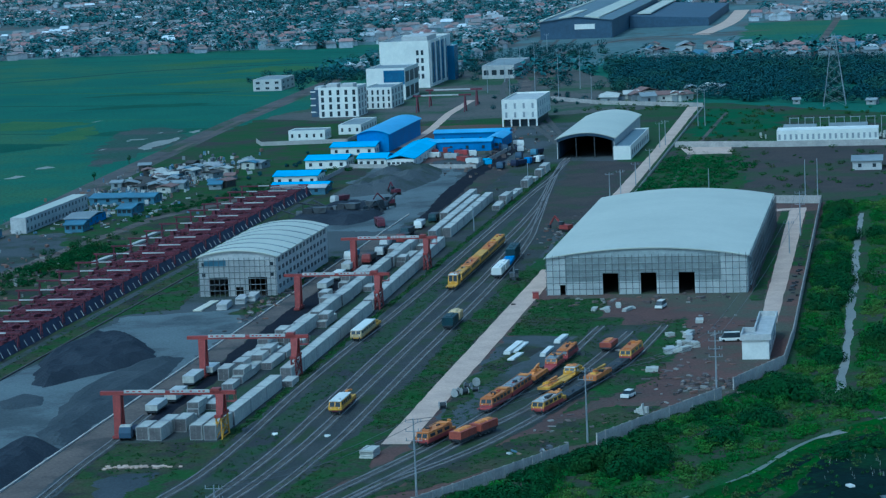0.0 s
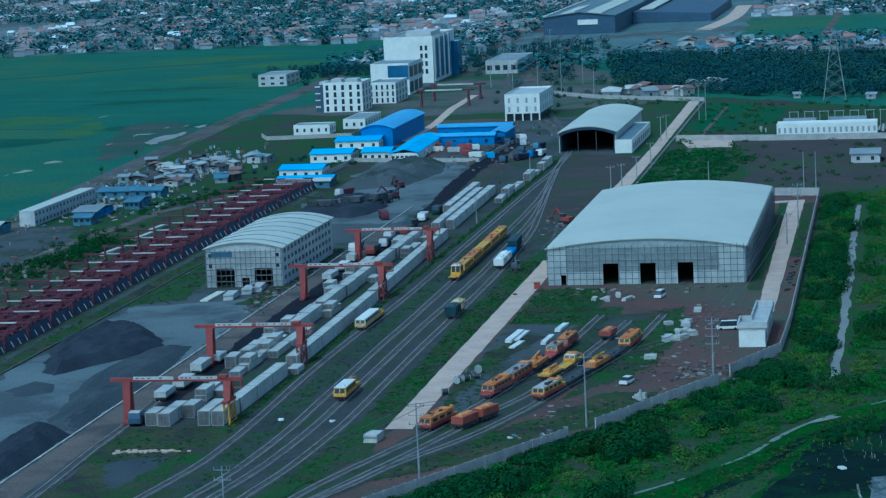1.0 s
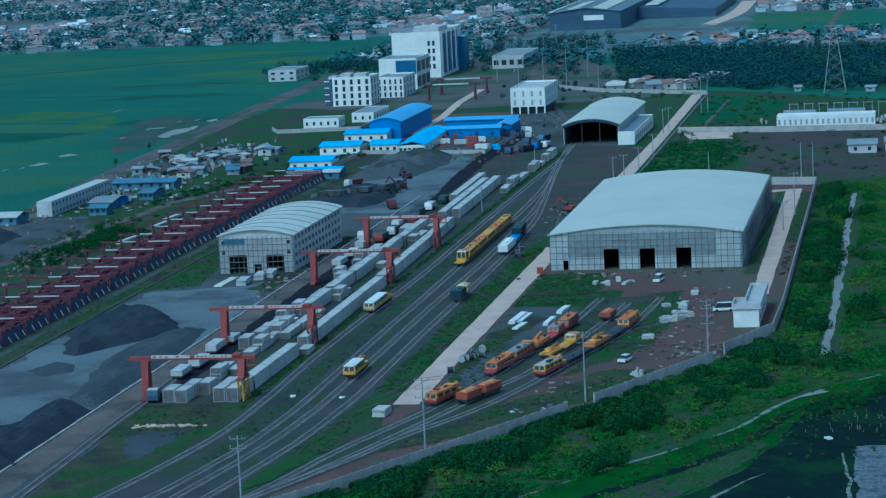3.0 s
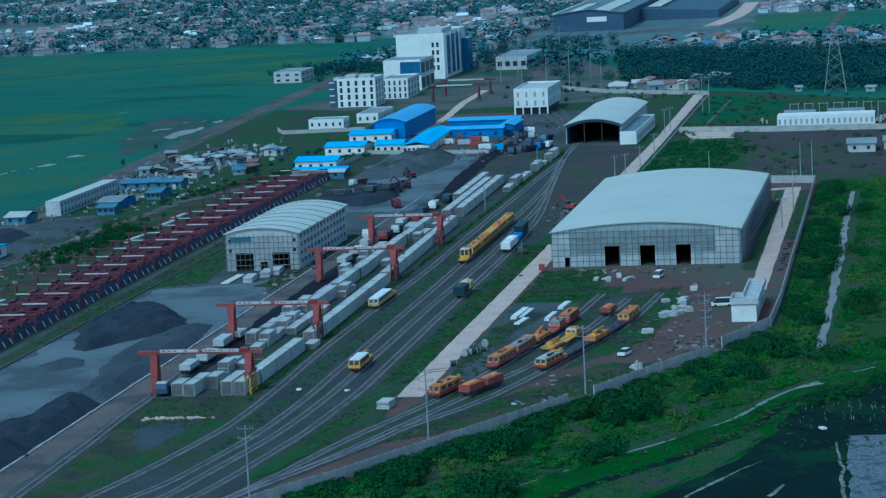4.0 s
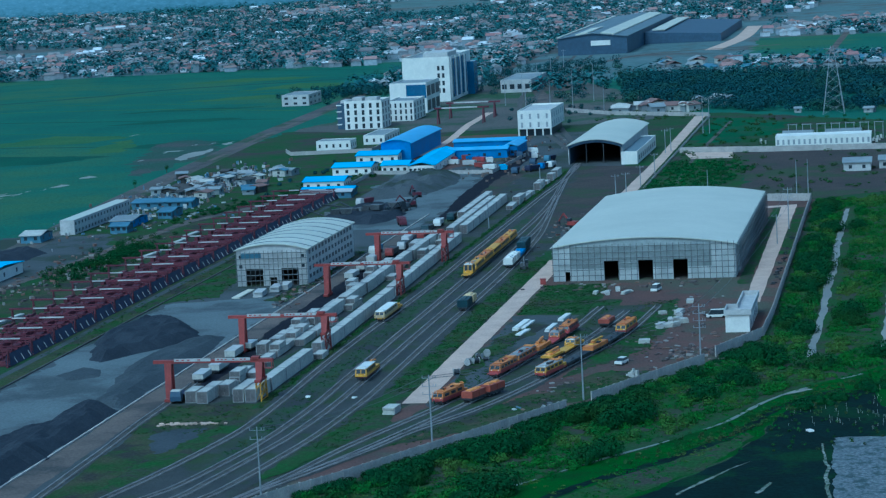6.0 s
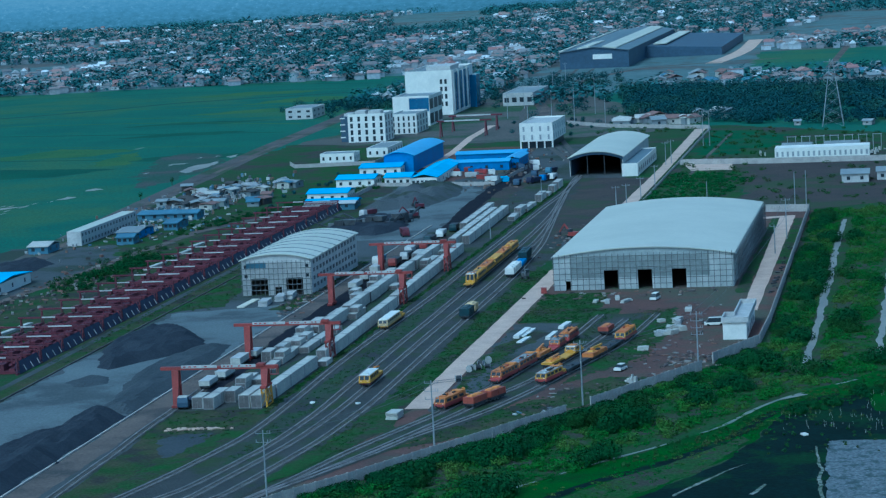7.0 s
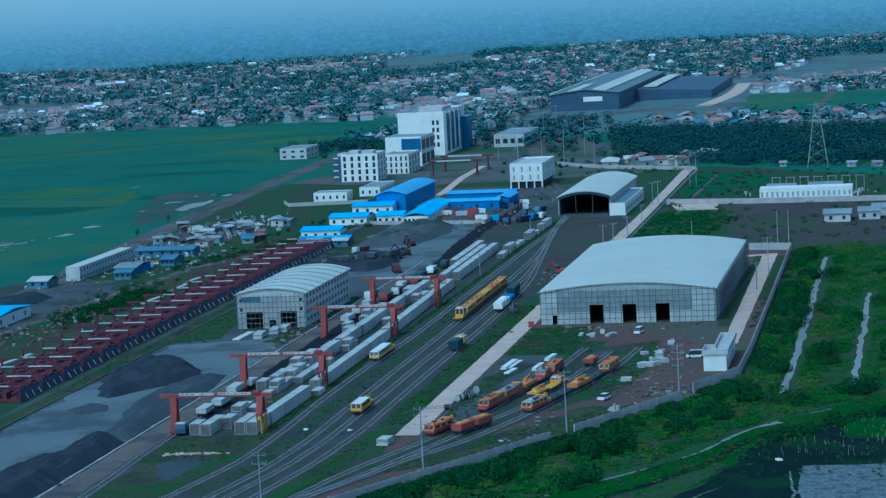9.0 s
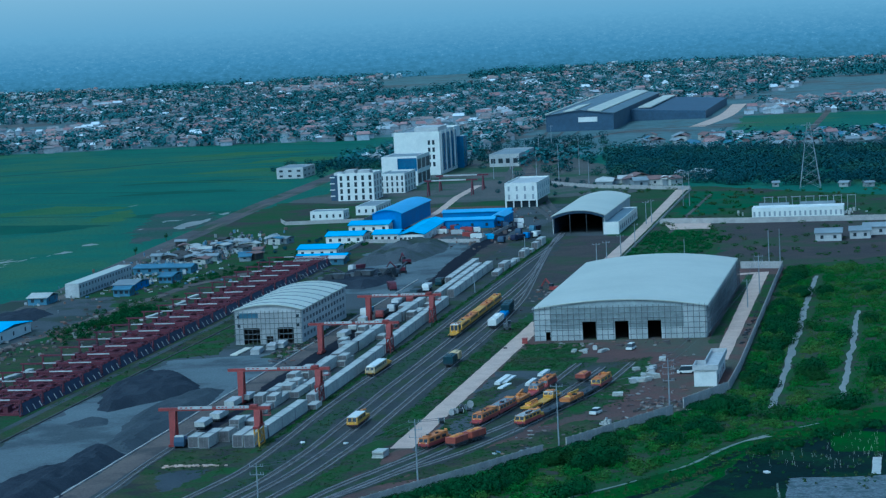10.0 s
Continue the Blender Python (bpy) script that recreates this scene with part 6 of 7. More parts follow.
for y in (98, 110.4, 126, 138.4, 151, 163.4, 176, 190, 202.6, 216, 229, 242):
    place(CA, 10.2 - (y - 98) * .004 + rnd.uniform(-.2, .2), y, .05, rnd.uniform(-.5, .5))
for col, y0, keep in ((7.4, 100, .8), (4.9, 150, .35), (12.9, 104, .3)):
    y = y0
    while y < 256:
        if rnd.random() < keep:
            if rnd.random() < .6:
                place(CD, col + rnd.uniform(-.2, .2), y, .05, rnd.uniform(-.8, .8))
                if rnd.random() < .3:
                    place(CC, col, y + rnd.uniform(0, 5), 1.56, rnd.uniform(-.8, .8))
                y += 12.3
            else:
                for j in range(rnd.choice((1, 2))):
                    place(CC, col + rnd.uniform(-.2, .2), y, .05 + 1.31 * j, rnd.uniform(-1.5, 1.5))
                y += 6.4
        else:
            y += rnd.uniform(4, 10)
        y += rnd.choice((.2, .4, 2.0))
for m_, x, y, z in ((CD, 20.4, 336, .05), (CD, 20.3, 350, .05), (CD, 20.5, 350, 1.56), (CD, 20.6, 364, .05), (CC, 20.4, 379, .05), (CB, 20.8, 396, .05), (CB, 20.6, 404, .05), (CC, 20.9, 414, .05), (CB, 21.0, 428, .05), (CA, 21.2, 438, .05)):
    place(m_, x, y, z, rnd.uniform(-2, 2))



# ------------------------------------------------------------ trucks, cars, machines
def truck(x, y, turn, cab, bed, label, L=8.0, load=1.4):
    at = thing("truck", pose(x, y, 0.05, 0, 0, turn), label, "truck", "site trucks")
    b = Build()
    b.box(-1.0, .3, .7, 1.0, L, 1.0)
    part("chassis", b, "dark_steel", at)
    b = Build()
    b.add([(-1.2, 0, .6), (1.2, 0, .6), (1.2, 1.9, .6), (-1.2, 1.9, .6), (-1.2, -.05, 1.6), (1.2, -.05, 1.6), (1.2, 1.9, 1.6), (-1.2, 1.9, 1.6), (-1.1, .3, 2.7), (1.1, .3, 2.7), (1.1, 1.9, 2.7), (-1.1, 1.9, 2.7)],
          [(3, 2, 1, 0), (0, 1, 5, 4), (1, 2, 6, 5), (2, 3, 7, 6), (3, 0, 4, 7), (4, 5, 9, 8), (5, 6, 10, 9), (6, 7, 11, 10), (7, 4, 8, 11), (8, 9, 10, 11)])
    c = part("cab", b, cab, at)
    b = Build()
    b.add([(-1.05, .0, 1.7), (1.05, .0, 1.7), (1.0, .24, 2.5), (-1.0, .24, 2.5), (-1.05, .1, 1.7), (1.05, .1, 1.7), (1.0, .34, 2.5), (-1.0, .34, 2.5)],
          [(0, 1, 2, 3), (7, 6, 5, 4), (0, 4, 5, 1), (3, 2, 6, 7), (0, 3, 7, 4), (1, 5, 6, 2)])
    part("windscreen", b, "glass", c)
    b = Build()
    b.box(-1.25, 2.2, 1.0, 1.25, L + .1, 1.0 + load, taper=-.08)
    part("load_bed", b, bed, at)
    for yy in (1.0, L - 2.2, L - 1.0):
        for s in (-1.15, .85):
            b = Build()
            b.tube((s, yy, .5), (s + .3, yy, .5), .5, n=12)
            part("tyre", b, "rubber", at)
    return at


t_ = truck(4.4, -4.0, 3, "deep_blue", "navy", "dark blue truck with a pale roof beside the containers", 6.5, .8)
part("roof_deflector", Build().box(-1.12, .3, 2.7, 1.12, 1.95, 2.95, taper=.12), "container", t_, "pale blue roof")
for x, y, c, bd in ((-3.2, 228, "white", "dull_blue"), (3.2, 222, "red", "dark_steel"), (4.0, 236, "grey_white", "dark_steel"), (2.5, 250, "grey_white", "grey_white"), (5.0, 262, "red", "dark_steel"), (3.5, 276, "green_dark", "dark_steel"), (4.5, 292, "white", "grey_white"), (6, 308, "green_dark", "dark_steel")):
    truck(x, y, rnd.uniform(-4, 4), c, bd, "dusty site truck standing on the haul road")
for x, y, c in ((4, 455, "deep_blue"), (8, 462, "navy"), (12, 470, "blue_wall"), (15, 474, "white"), (6, 488, "deep_blue"), (10, 500, "dull_blue"), (3, 515, "grey_white"), (-4, 520, "deep_blue"), (0, 536, "white")):
    truck(x, y, rnd.uniform(-30, 30), c, "navy" if c != "white" else "grey_white", "blue and white truck parked by the workshops", 7)


for x, y, c, a in ((-32, 517, "pink", 20), (-28, 522, "red", 10), (-24, 519, "blue_wall", 70), (-20, 512, "pink", 80), (-15, 508, "white", 15), (-15, 488, "red", 60), (-10, 480, "white", 75), (-22, 500, "grey_white", 80), (-4, 476, "blue_roof", 20), (-30, 505, "white", 85)):
    at = thing("skip", pose(x, y, .12, 0, 0, a), "small coloured site skip by the blue workshops", "skip", "site skips")
    b = Build()
    b.box(-1.2, -2.6, .1, 1.2, 2.6, 1.9, taper=-.15)
    part("body", b, c, at)
    b = Build()
    for yy in (-2.7, 2.6):
        b.box(-1.3, yy, 1.75, 1.3, yy + .15, 1.95)
    part("rim", b, "dark_steel", at)


def car(x, y, turn, paint, label, L=4.3, h=1.5, name="car"):
    at = thing(name, pose(x, y, .05, 0, 0, turn), label, "car")
    b = Build()
    w = .88
    b.prism([(-w, .3), (w, .3), (w, .8), (w - .06, .92), (-w + .06, .92), (-w, .8)], 0, L)
    part("body", b, paint, at)
    b = Build()
    y0, y1 = .18 * L if h < 1.8 else .08 * L, .96 * L
    b.add([(-.82, y0, .9), (.82, y0, .9), (.82, y1, .9), (-.82, y1, .9), (-.66, y0 + .75, h - .06), (.66, y0 + .75, h - .06), (.66, y1 - .35, h - .06), (-.66, y1 - .35, h - .06)],
          [(3, 2, 1, 0), (0, 1, 5, 4), (1, 2, 6, 5), (2, 3, 7, 6), (3, 0, 4, 7), (4, 5, 6, 7)])
    part("cabin_glass", b, "glass", at)
    b = Build()
    b.box(-.68, y0 + .7, h - .06, .68, y1 - .3, h)
    part("roof", b, paint, at)
    for yy in (.18 * L, .82 * L):
        for s in (-.9, .7):
            b = Build()
            b.tube((s, yy, .32), (s + .2, yy, .32), .32, n=12)
            part("wheel", b, "rubber", at)
    return at


car(96.0, 32.2, -18, "white", "white hatchback car parked on the brown earth", 3.7, 1.55)
car(92.6, 139, -10, "white", "white minivan parked before the warehouse", 4.6, 1.9, "minivan")
car(110.3, 95, -82, "white", "white van parked beside the gatehouse", 5.0, 2.1, "minivan")


at = thing("red_box", pose(60.2, 158, .1, 0, 0, 8), "small red steel box beside the concrete road", "box")
b = Build()
b.box(-.8, -.9, .1, .8, .9, 1.5, taper=.06)
part("body", b, "red", at)
b = Build()
b.box(-.85, -.95, 1.5, .85, .95, 1.62)
part("lid", b, "red", at)


def excavator(x, y, turn, paint, label, s=1.0):
    at = thing("excavator", pose(x, y, .05, 0, 0, turn), label, "excavator")
    at.scale = (s, s, s)
    for q in (-1.3, .8):
        b = Build()
        b.prism([(q, .15), (q + .5, .15), (q + .5, .9), (q, .9)], -2, 2)
        part("crawler", b, "rubber", at)
    b = Build()
    b.box(-1.3, -1.8, 1.0, 1.3, 1.4, 2.2)
    part("body", b, paint, at)
    b = Build()
    b.box(-1.3, .2, 2.2, -.3, 1.6, 3.2)
    part("cab", b, "glass", at)
    b = Build()
    b.bar((.1, 1.2, 1.8), (.1, 4.0, 4.6), .45)
    part("boom", b, paint, at)
    b = Build()
    b.bar((.1, 3.9, 4.6), (.1, 6.0, 1.8), .35)
    part("arm", b, paint, at)
    b = Build()
    b.box(-.4, 5.6, .9, .6, 6.6, 1.9, taper=.15)
    part("bucket", b, "dark_steel", at)
    return at


excavator(50, 189, 190, "tube", "grey excavator with a raised arm beside the tracks", .9)
excavator(51.5, 281, 60, "red", "red excavator beside the warehouse")
excavator(-21, 385, 40, "maroon", "dull red excavator on the stone heap", 0.9)
excavator(-17, 354, 120, "maroon", "dark red excavator by the dark stone heap", 1.0)
excavator(-20, 328, -60, "dark_steel", "dark excavator by the stone heap", 1.0)
truck(-8, 298, 20, "maroon", "maroon", "dull red tipper truck on the gravel", 7, 1.8)
truck(-38, 362, -30, "grey_white", "maroon", "grey and dull red tipper truck", 7, 1.5)
truck(-31, 332, 70, "dark_steel", "dark_steel", "dark tipper truck by the crusher", 9, 1.6)
def crusher(x, y, turn, label):
    at = thing("stone_crusher", pose(x, y, 0, 0, 0, turn), label, "crusher")
    part("chassis", Build().box(-1.4, -5, .9, 1.4, 5, 1.6), "dark_steel", at)
    hop = Build()
    hop.box(-1.2, -4.6, 2.2, 1.2, -1.2, 4.0, taper=-.5)
    part("hopper", hop, "tube", at)
    part("crusher_box", Build().box(-1.3, -.6, 1.6, 1.3, 2.4, 3.8, taper=.15), "dark_steel", at)
    part("engine_box", Build().box(-1.1, 2.7, 1.6, 1.1, 4.8, 3.0, taper=.1), "tube", at)
    bt = part("conveyor_belt", Build().bar((0, 3.5, 1.2), (0, 12, 4.6), .9, .35), "dark_steel", at)
    for yy in (7, 11):
        part("support", Build().bar((0, yy, 0), (0, yy, 1.2 + (yy - 3.5) * .38), .2), "dark_steel", bt)
    for sx_ in (-1.3, .8):
        part("crawler", Build().box(sx_, -3.6, .05, sx_ + .5, 3.6, .95, taper=.08), "rubber", at)
    return at


crusher(-27, 332, 70, "dark stone crusher plant with a hopper and conveyor")
crusher(-18, 340, -20, "dark stone crusher beside the black stockpile")
crusher(-36, 322, 100, "dark crusher with a slanting conveyor on the gravel")
cv = thing("conveyor", pose(-36, 336, 0), "dark slanting conveyor of the stone crusher", "conveyor")
b = Build()
b.bar((-8, -4, 4.5), (10, 3, .8), 1.0, .5)
part("belt", b, "dark_steel", cv)
for t in (.15, .5, .85):
    b = Build()
    b.bar((-8 + 18 * t, -4 + 7 * t, 0), (-8 + 18 * t, -4 + 7 * t, 4.4 - 3.6 * t), .25)
    part("support", b, "dark_steel", cv)


# ------------------------------------------------------------ slabs, drums, debris
def slab_stack(x, y, turn, w, L, n, label, m="white"):
    at = thing("slab_stack", pose(x, y, .1, 0, 0, turn), label, "slabs")
    for i in range(n):
        b = Build()
        b.box(.1 * (i % 2), .15 * (i % 3), i * .4, w + .1 * (i % 2), L + .15 * (i % 3), i * .4 + .33)
        part("slab", b, m, at)
    return at


slab_stack(63.9, 82, -4, 1.5, 13, 2, "white wrapped panels lying on the gravel")
slab_stack(65.5, 84, -4, 1.2, 12, 1, "white wrapped panels lying on the gravel")
slab_stack(65.9, 75, -8, 1.4, 8, 1, "white wrapped panel lying on the gravel")
slab_stack(72.4, 79, -4, 1.2, 9, 2, "white wrapped panels beside the siding")
slab_stack(73.3, 95, -6, 1.4, 8, 2, "white wrapped panels beside the siding")
slab_stack(53.4, -19.5, -6, 2.6, 4.2, 4, "stack of pale grey slabs in the grass", "container")
for i in range(16):
    x, y = rnd.gauss(101.5, 1.7), rnd.gauss(88, 9)
    slab_stack(x, y, rnd.uniform(-40, 40), rnd.uniform(.9, 2.0), rnd.uniform(1.5, 4.5), rnd.choice((1, 2, 3)), "pale precast unit stacked among weeds", rnd.choice(("container", "grey_white")))
for x, y, a, L in ((-82, 98, -8, 14), (-80, 112, -6, 12), (-80, 232, -6, 16), (-80, 262, -4, 16), (-81, 284, -5, 14)):
    slab_stack(x, y, a, 1.6, L, 2, "long pale concrete girders beside the casting yard", "container")
slab_stack(97.4, 60, 5, 2.6, 2.6, 2, "pale stacked precast units among weeds", "container")
slab_stack(-25, 146, -2, 2.2, 15, 1, "long pale slab before the small warehouse", "cream")
for x, y in ((-19.2, 147), (-16.8, 156), (-15.2, 160)):
    slab_stack(x, y, 4, 2.6, 7, 4, "pale stacked panels before the small warehouse", "grey_white")
for i in range(6):
    slab_stack(76.5 + i * 1.9, 139 + rnd.uniform(-4, 5), rnd.uniform(-20, 20), 1.1, rnd.uniform(2, 4.5), rnd.choice((1, 2)), "pale stacked panels before the warehouse", "container")


def cable_drum(x, y, turn, label, r=1.2):
    at = thing("cable_drum", pose(x, y, 0.1, 0, 0, turn), label, "cable drum", "cable drums")
    for s in (-.7, .62):
        b = Build()
        b.tube((s, 0, r), (s + .08, 0, r), r, n=20)
        part("flange", b, "frame_grey", at)
    b = Build()
    b.tube((-.62, 0, r), (.62, 0, r), r * .72, n=18)
    part("winding", b, "dark_steel", at)
    return at


for x, y, a in ((60.9, 24, 20), (62.6, 44, -15), (61.4, 36, 80), (62.9, 38, 30), (60.8, 40, 60), (63.8, 47, 100), (64.6, 41, 10)):
    cable_drum(x, y, a, "grey cable drum standing beside the concrete road", rnd.uniform(.5, .85))


def debris(name, cx, cy, sx, sy, n, label, hi=1.0, seed=1, m="clutter"):
    r = random.Random(seed)
    b = Build()
    for i in range(n):
        x, y = r.gauss(cx, sx), r.gauss(cy, sy)
        w, d, h = r.uniform(.2, 1.0), r.uniform(.3, 1.8), r.uniform(.15, hi)
        b.box(-w / 2, -d / 2, 0, w / 2, d / 2, h, 0, pose(x, y, .08, r.uniform(-8, 8), r.uniform(-8, 8), r.uniform(0, 180)))
    return tagged(solid(name, b, m, label, "debris"), "", "", "", "stuff")


debris("rubble", 109, 46, 2.2, 5, 46, "heap of broken boards and rubble on the brown earth", .6, 2, "rubble")
debris("rubble", 104, 62, 6, 14, 60, "scattered stones and scraps on the brown earth", .25, 21, "rubble")
debris("rubble", 108, 110, 5, 14, 50, "scattered pale scraps by the gatehouse", .3, 22, "rubble")
debris("rubble", 88, 8, 5, 10, 30, "stones and scraps between the siding and the wall", .25, 23, "rubble")
debris("rubble", 116, 45, 1.5, 4, 30, "rubble by the wall opening", .5, 3, "rubble")
debris("rubble", 100.4, 19.6, .8, 1.6, 12, "white scrap frame parts by the wall", 1.5, 4, "container")
debris("rubble", 105, 30, 3, 6, 14, "pale scraps on the brown earth", .3, 5, "rubble")
debris("rubble", 85, 152, 14, 4, 50, "building materials before the warehouse", .5, 6, "rubble")
debris("rubble", 14, -26.2, 3.2, .6, 34, "broken pale concrete in the rough grass", .3, 7, "concrete")
debris("rubble", 84, -14, 2.5, 3, 9, "pale scraps and timber by the boundary wall", .5, 8)
debris("rubble", -8, 160, 2, 26, 90, "scattered timber along the haul road", .5, 9, "rubble")
debris("rubble", 123.8, 170, .5, 45, 30, "dark scraps beside the lane", .5, 10, "dark_steel")
debris("rubble", 33, 1, .4, .4, 2, "white plastic sheet scraps on the ballast", .4, 11, "white")
debris("rubble", 43.4, 0, .4, .4, 2, "white plastic sheet scraps on the ballast", .4, 12, "white")
debris("camp_clutter", -120, 445, 9, 36, 700, "cluttered scrap and shacks of the camp", 1.6, 13)
debris("camp_clutter", -128, 350, 6, 30, 120, "cluttered yard between the barracks and sheds", 1.2, 14)
debris("camp_clutter", -10, 520, 9, 40, 160, "materials strewn by the blue workshops", 1.0, 15, "rubble")
debris("camp_clutter", 50, 270, 3, 22, 60, "scrap along the warehouse side", .5, 16, "rubble")
debris("camp_clutter", -96, 190, 7, 50, 260, "scrap and boards behind the casting yard", .8, 17, "rubble")
debris("camp_clutter", -108, 350, 9, 30, 160, "pale scrap between the camp sheds", .8, 18)
for i in range(46):
    t = rnd.random()
    x, y = -128 + 22 * t + rnd.gauss(0, 7), 405 + 90 * rnd.random()
    gable_house("shack", pose(x, y, 0, 0, 0, rnd.uniform(-20, 20)), rnd.uniform(3, 6), rnd.uniform(3.5, 8), rnd.uniform(1.8, 2.6), .6, "patched camp shack with a sheet roof",
                rnd.choice(("grey_roof", "rubble", "container", "frame_grey")), rnd.choice(("grey_roof", "frame_grey", "grey_roof", "container", "dull_blue", "tile_roof", "rubble")), 1, "shack", rnd.choice("xy"))
gable_house("shack", pose(-137, 283, 0), 7, 12, 2.6, 1.0, "small shack with a pale green roof by the lane", "dull_blue", "container", 2, "shack", "x")
gable_house("site_office", pose(-120, 180, 0), 10, 32, 3.4, 1.0, "low shed with a bright blue sheet roof", "white", "blue_roof", 3, "site office", "x")
stockpile([(-138, 226), (-130, 220), (-119, 232), (-118, 256), (-126, 268), (-137, 258)], 2.5, .45, "grey gravel stockpile behind the casting yard", 8.0)
zone("camp_lane", [(-108, 150), (-104, 150), (-90, 330), (-66, 400), (-52, 480), (-56, 480), (-70, 405), (-94, 335)], 0.08, "mud_road", "pale dirt lane of the camp", .6, 3, "road")
zone("camp_lane", [(-50.3, -60), (-48.2, -60), (-48.2, 380), (-50.3, 380)], 0.08, "gravel", "narrow grey lane beside the casting yard", .1, 4, "road")
wall_run([(-57, 405), (-57, 474), (-6, 462), (-3, 528)], 1.6, "low pale wall round the site offices")
wall_run([(-122, 585), (-116, 570), (-80, 575), (-78, 640)], 1.8, "low pale wall round the camp houses")
wall_run([(-19, 762), (9, 729), (60, 699)], 2.0, "pale wall beyond the white building")
for x, y in ((-151, 452), (-156, 512)):
    at = thing("tree", pose(0, 0, 0), "small dark slender tree beside the lane", "tree", "lane trees")
    trunk = Build()
    trunk.tube((x, y, 0), (x + .1, y, 1.8), .16, .09)
    trunk.tube((x + .1, y, 1.6), (x - .4, y + .2, 2.8), .07, .03, n=5)
    trunk.tube((x + .1, y, 1.7), (x + .5, y - .1, 3.0), .06, .03, n=5)
    part("trunk", trunk, "trunk", at)
    crown = leaf_mass("crown", [(x, y, 1.1, .9, 2.6), (x + .4, y, 1.6, .6, 1.8), (x - .4, y + .2, 1.4, .5, 1.4)], "dark_leaf", "", "", 60, .2, 5)
    crown.parent = at
    for key in list(crown.keys()):
        del crown[key]


# ------------------------------------------------------------ distance
zone("pale_lane", [(-53, 548), (-49, 548), (-51, 624), (-57, 702), (-59, 775), (-63, 775), (-61, 700), (-55, 624)], .12, "concrete", "long white concrete lane", .2, 6, "road")
for y in (712, 745):
    at = thing("far_gantry_crane", pose(-78, y, 0), "red gantry crane by the station buildings", "gantry crane")
    b = Build()
    b.box(0, -.5, 7.6, 28, .5, 8.4)
    part("girder", b, "maroon", at)
    b = Build()
    b.box(4, -.7, 7.8, 22, -.62, 8.5)
    part("board", b, "grey_white", at, "pale board on the girder")
    for x in (2, 25):
        for dy in (-3, 3):
            b = Build()
            b.bar((x, dy, 0), (x, dy * .3, 7.4), .6)
            part("leg", b, "maroon", at)


def ribbon(name, pts, w, z, m, label, category="road"):
    p = spline(pts, 8)
    l, r = [], []
    for i, q in enumerate(p):
        d = (p[min(i + 1, len(p) - 1)] - p[max(i - 1, 0)]).normalized()
        n = Vector((-d.y, d.x)) * w / 2
        l.append((q.x + n.x, q.y + n.y, z))
        r.append((q.x - n.x, q.y - n.y, z))
    n = len(p)
    b = Build().add(l + r, [(i, i + 1, n + i + 1, n + i) for i in range(n - 1)])
    return solid(name, b, m, label, category, kind="structure")


LANE = [(-128, 230), (-138, 347), (-142.5, 406), (-147.5, 483), (-153, 575), (-158, 653), (-161, 716), (-166, 866), (-172, 1000)]
ribbon("lane_verge", LANE, 11.5, .05, "lane_grey", "trodden brown earth along the lane by the fields", "ground")
ribbon("lane", [(x + 1.5, y) for x, y in LANE], 2.6, .07, "mud_road", "narrow pale earth lane along the green fields")
ribbon("far_road", [(-130, 1120), (-112, 1085), (-98, 1040), (-79, 1005), (-60, 930), (-45, 860)], 7, .14, "mud_road", "curving pale earth road")
ribbon("far_road", [(-110, 1060), (-114, 1166), (-117, 1328), (-128, 1530), (-150, 1900)], 8, .14, "mud_road", "pale road running past the depot")
ribbon("far_road", [(-30, 760), (-45, 859), (-44, 940), (-58, 1050), (-56, 1156), (-25, 1255), (60, 1300)], 6, .15, "mud_road", "pale road bending to the depot front")
ribbon("far_road", [(14, 1270), (24, 1420), (22, 1600)], 12, .15, "concrete", "pale apron beside the depot")
ribbon("footpath", [(73, 350), (73, 391), (71, 490), (72, 600), (73, 666)], 1.6, .11, "mud_road", "pale footpath through the grass beyond the lane")
ribbon("far_road", [(95, 900), (100, 1200), (104, 1500)], 5, .13, "mud_road", "narrow brown lane in the far fields")
for off in (-8, 0, 8):
    ribbon("far_track", [(28, 500), (12 + off * .3, 560), (-44 + off, 818), (-70 + off, 1083), (-84 + off * 1.5, 1270)], 2.6, .17, "sleeper", "far track bed leading to the depot", "railway track")
zone("pale_slab", [(64, 527), (85, 520), (87, 491), (70, 492)], .12, "concrete", "pale concrete slab beside the wall", .4, 4)
st = block("station_building", pose(-79, 918, 0), 18, 60, 7, 1, 4, 8, "pale station building with a flat roof", wall="grey_white", win=(.6, .4), parapet=.5)
for i in range(4):
    pole(-28 + i * 5, 690 + i * 46, 20, 0, "tall pale concrete mast", "mast")
for i in range(5):
    pole(-60 - i * 2, 820 + i * 70, 14, 1)


def pylon(x, y, h, label):
    at = thing("pylon", pose(x, y, 0), label, "pylon")
    f, t = 5.0, .6
    for sx_ in (-1, 1):
        for sy_ in (-1, 1):
            b = Build()
            b.bar((sx_ * f, sy_ * f, 0), (sx_ * t, sy_ * t, h), .18)
            part("leg", b, "steel", at)
    for i in range(7):
        z0, z1 = h * i / 7, h * (i + 1) / 7
        a, c = f + (t - f) * i / 7, f + (t - f) * (i + 1) / 7
        for s in (-1, 1):
            for p0, p1 in (((-a, s * a, z0), (c, s * c, z1)), ((a, s * a, z0), (-c, s * c, z1)), ((s * a, -a, z0), (s * c, c, z1))):
                part("brace", Build().bar(p0, p1, .07), "steel", at)
    for z, w in ((h * .72, 6), (h * .84, 5), (h * .96, 4)):
        b = Build()
        b.bar((-w, 0, z), (w, 0, z), .2)
        part("crossarm", b, "steel", at)
    return at


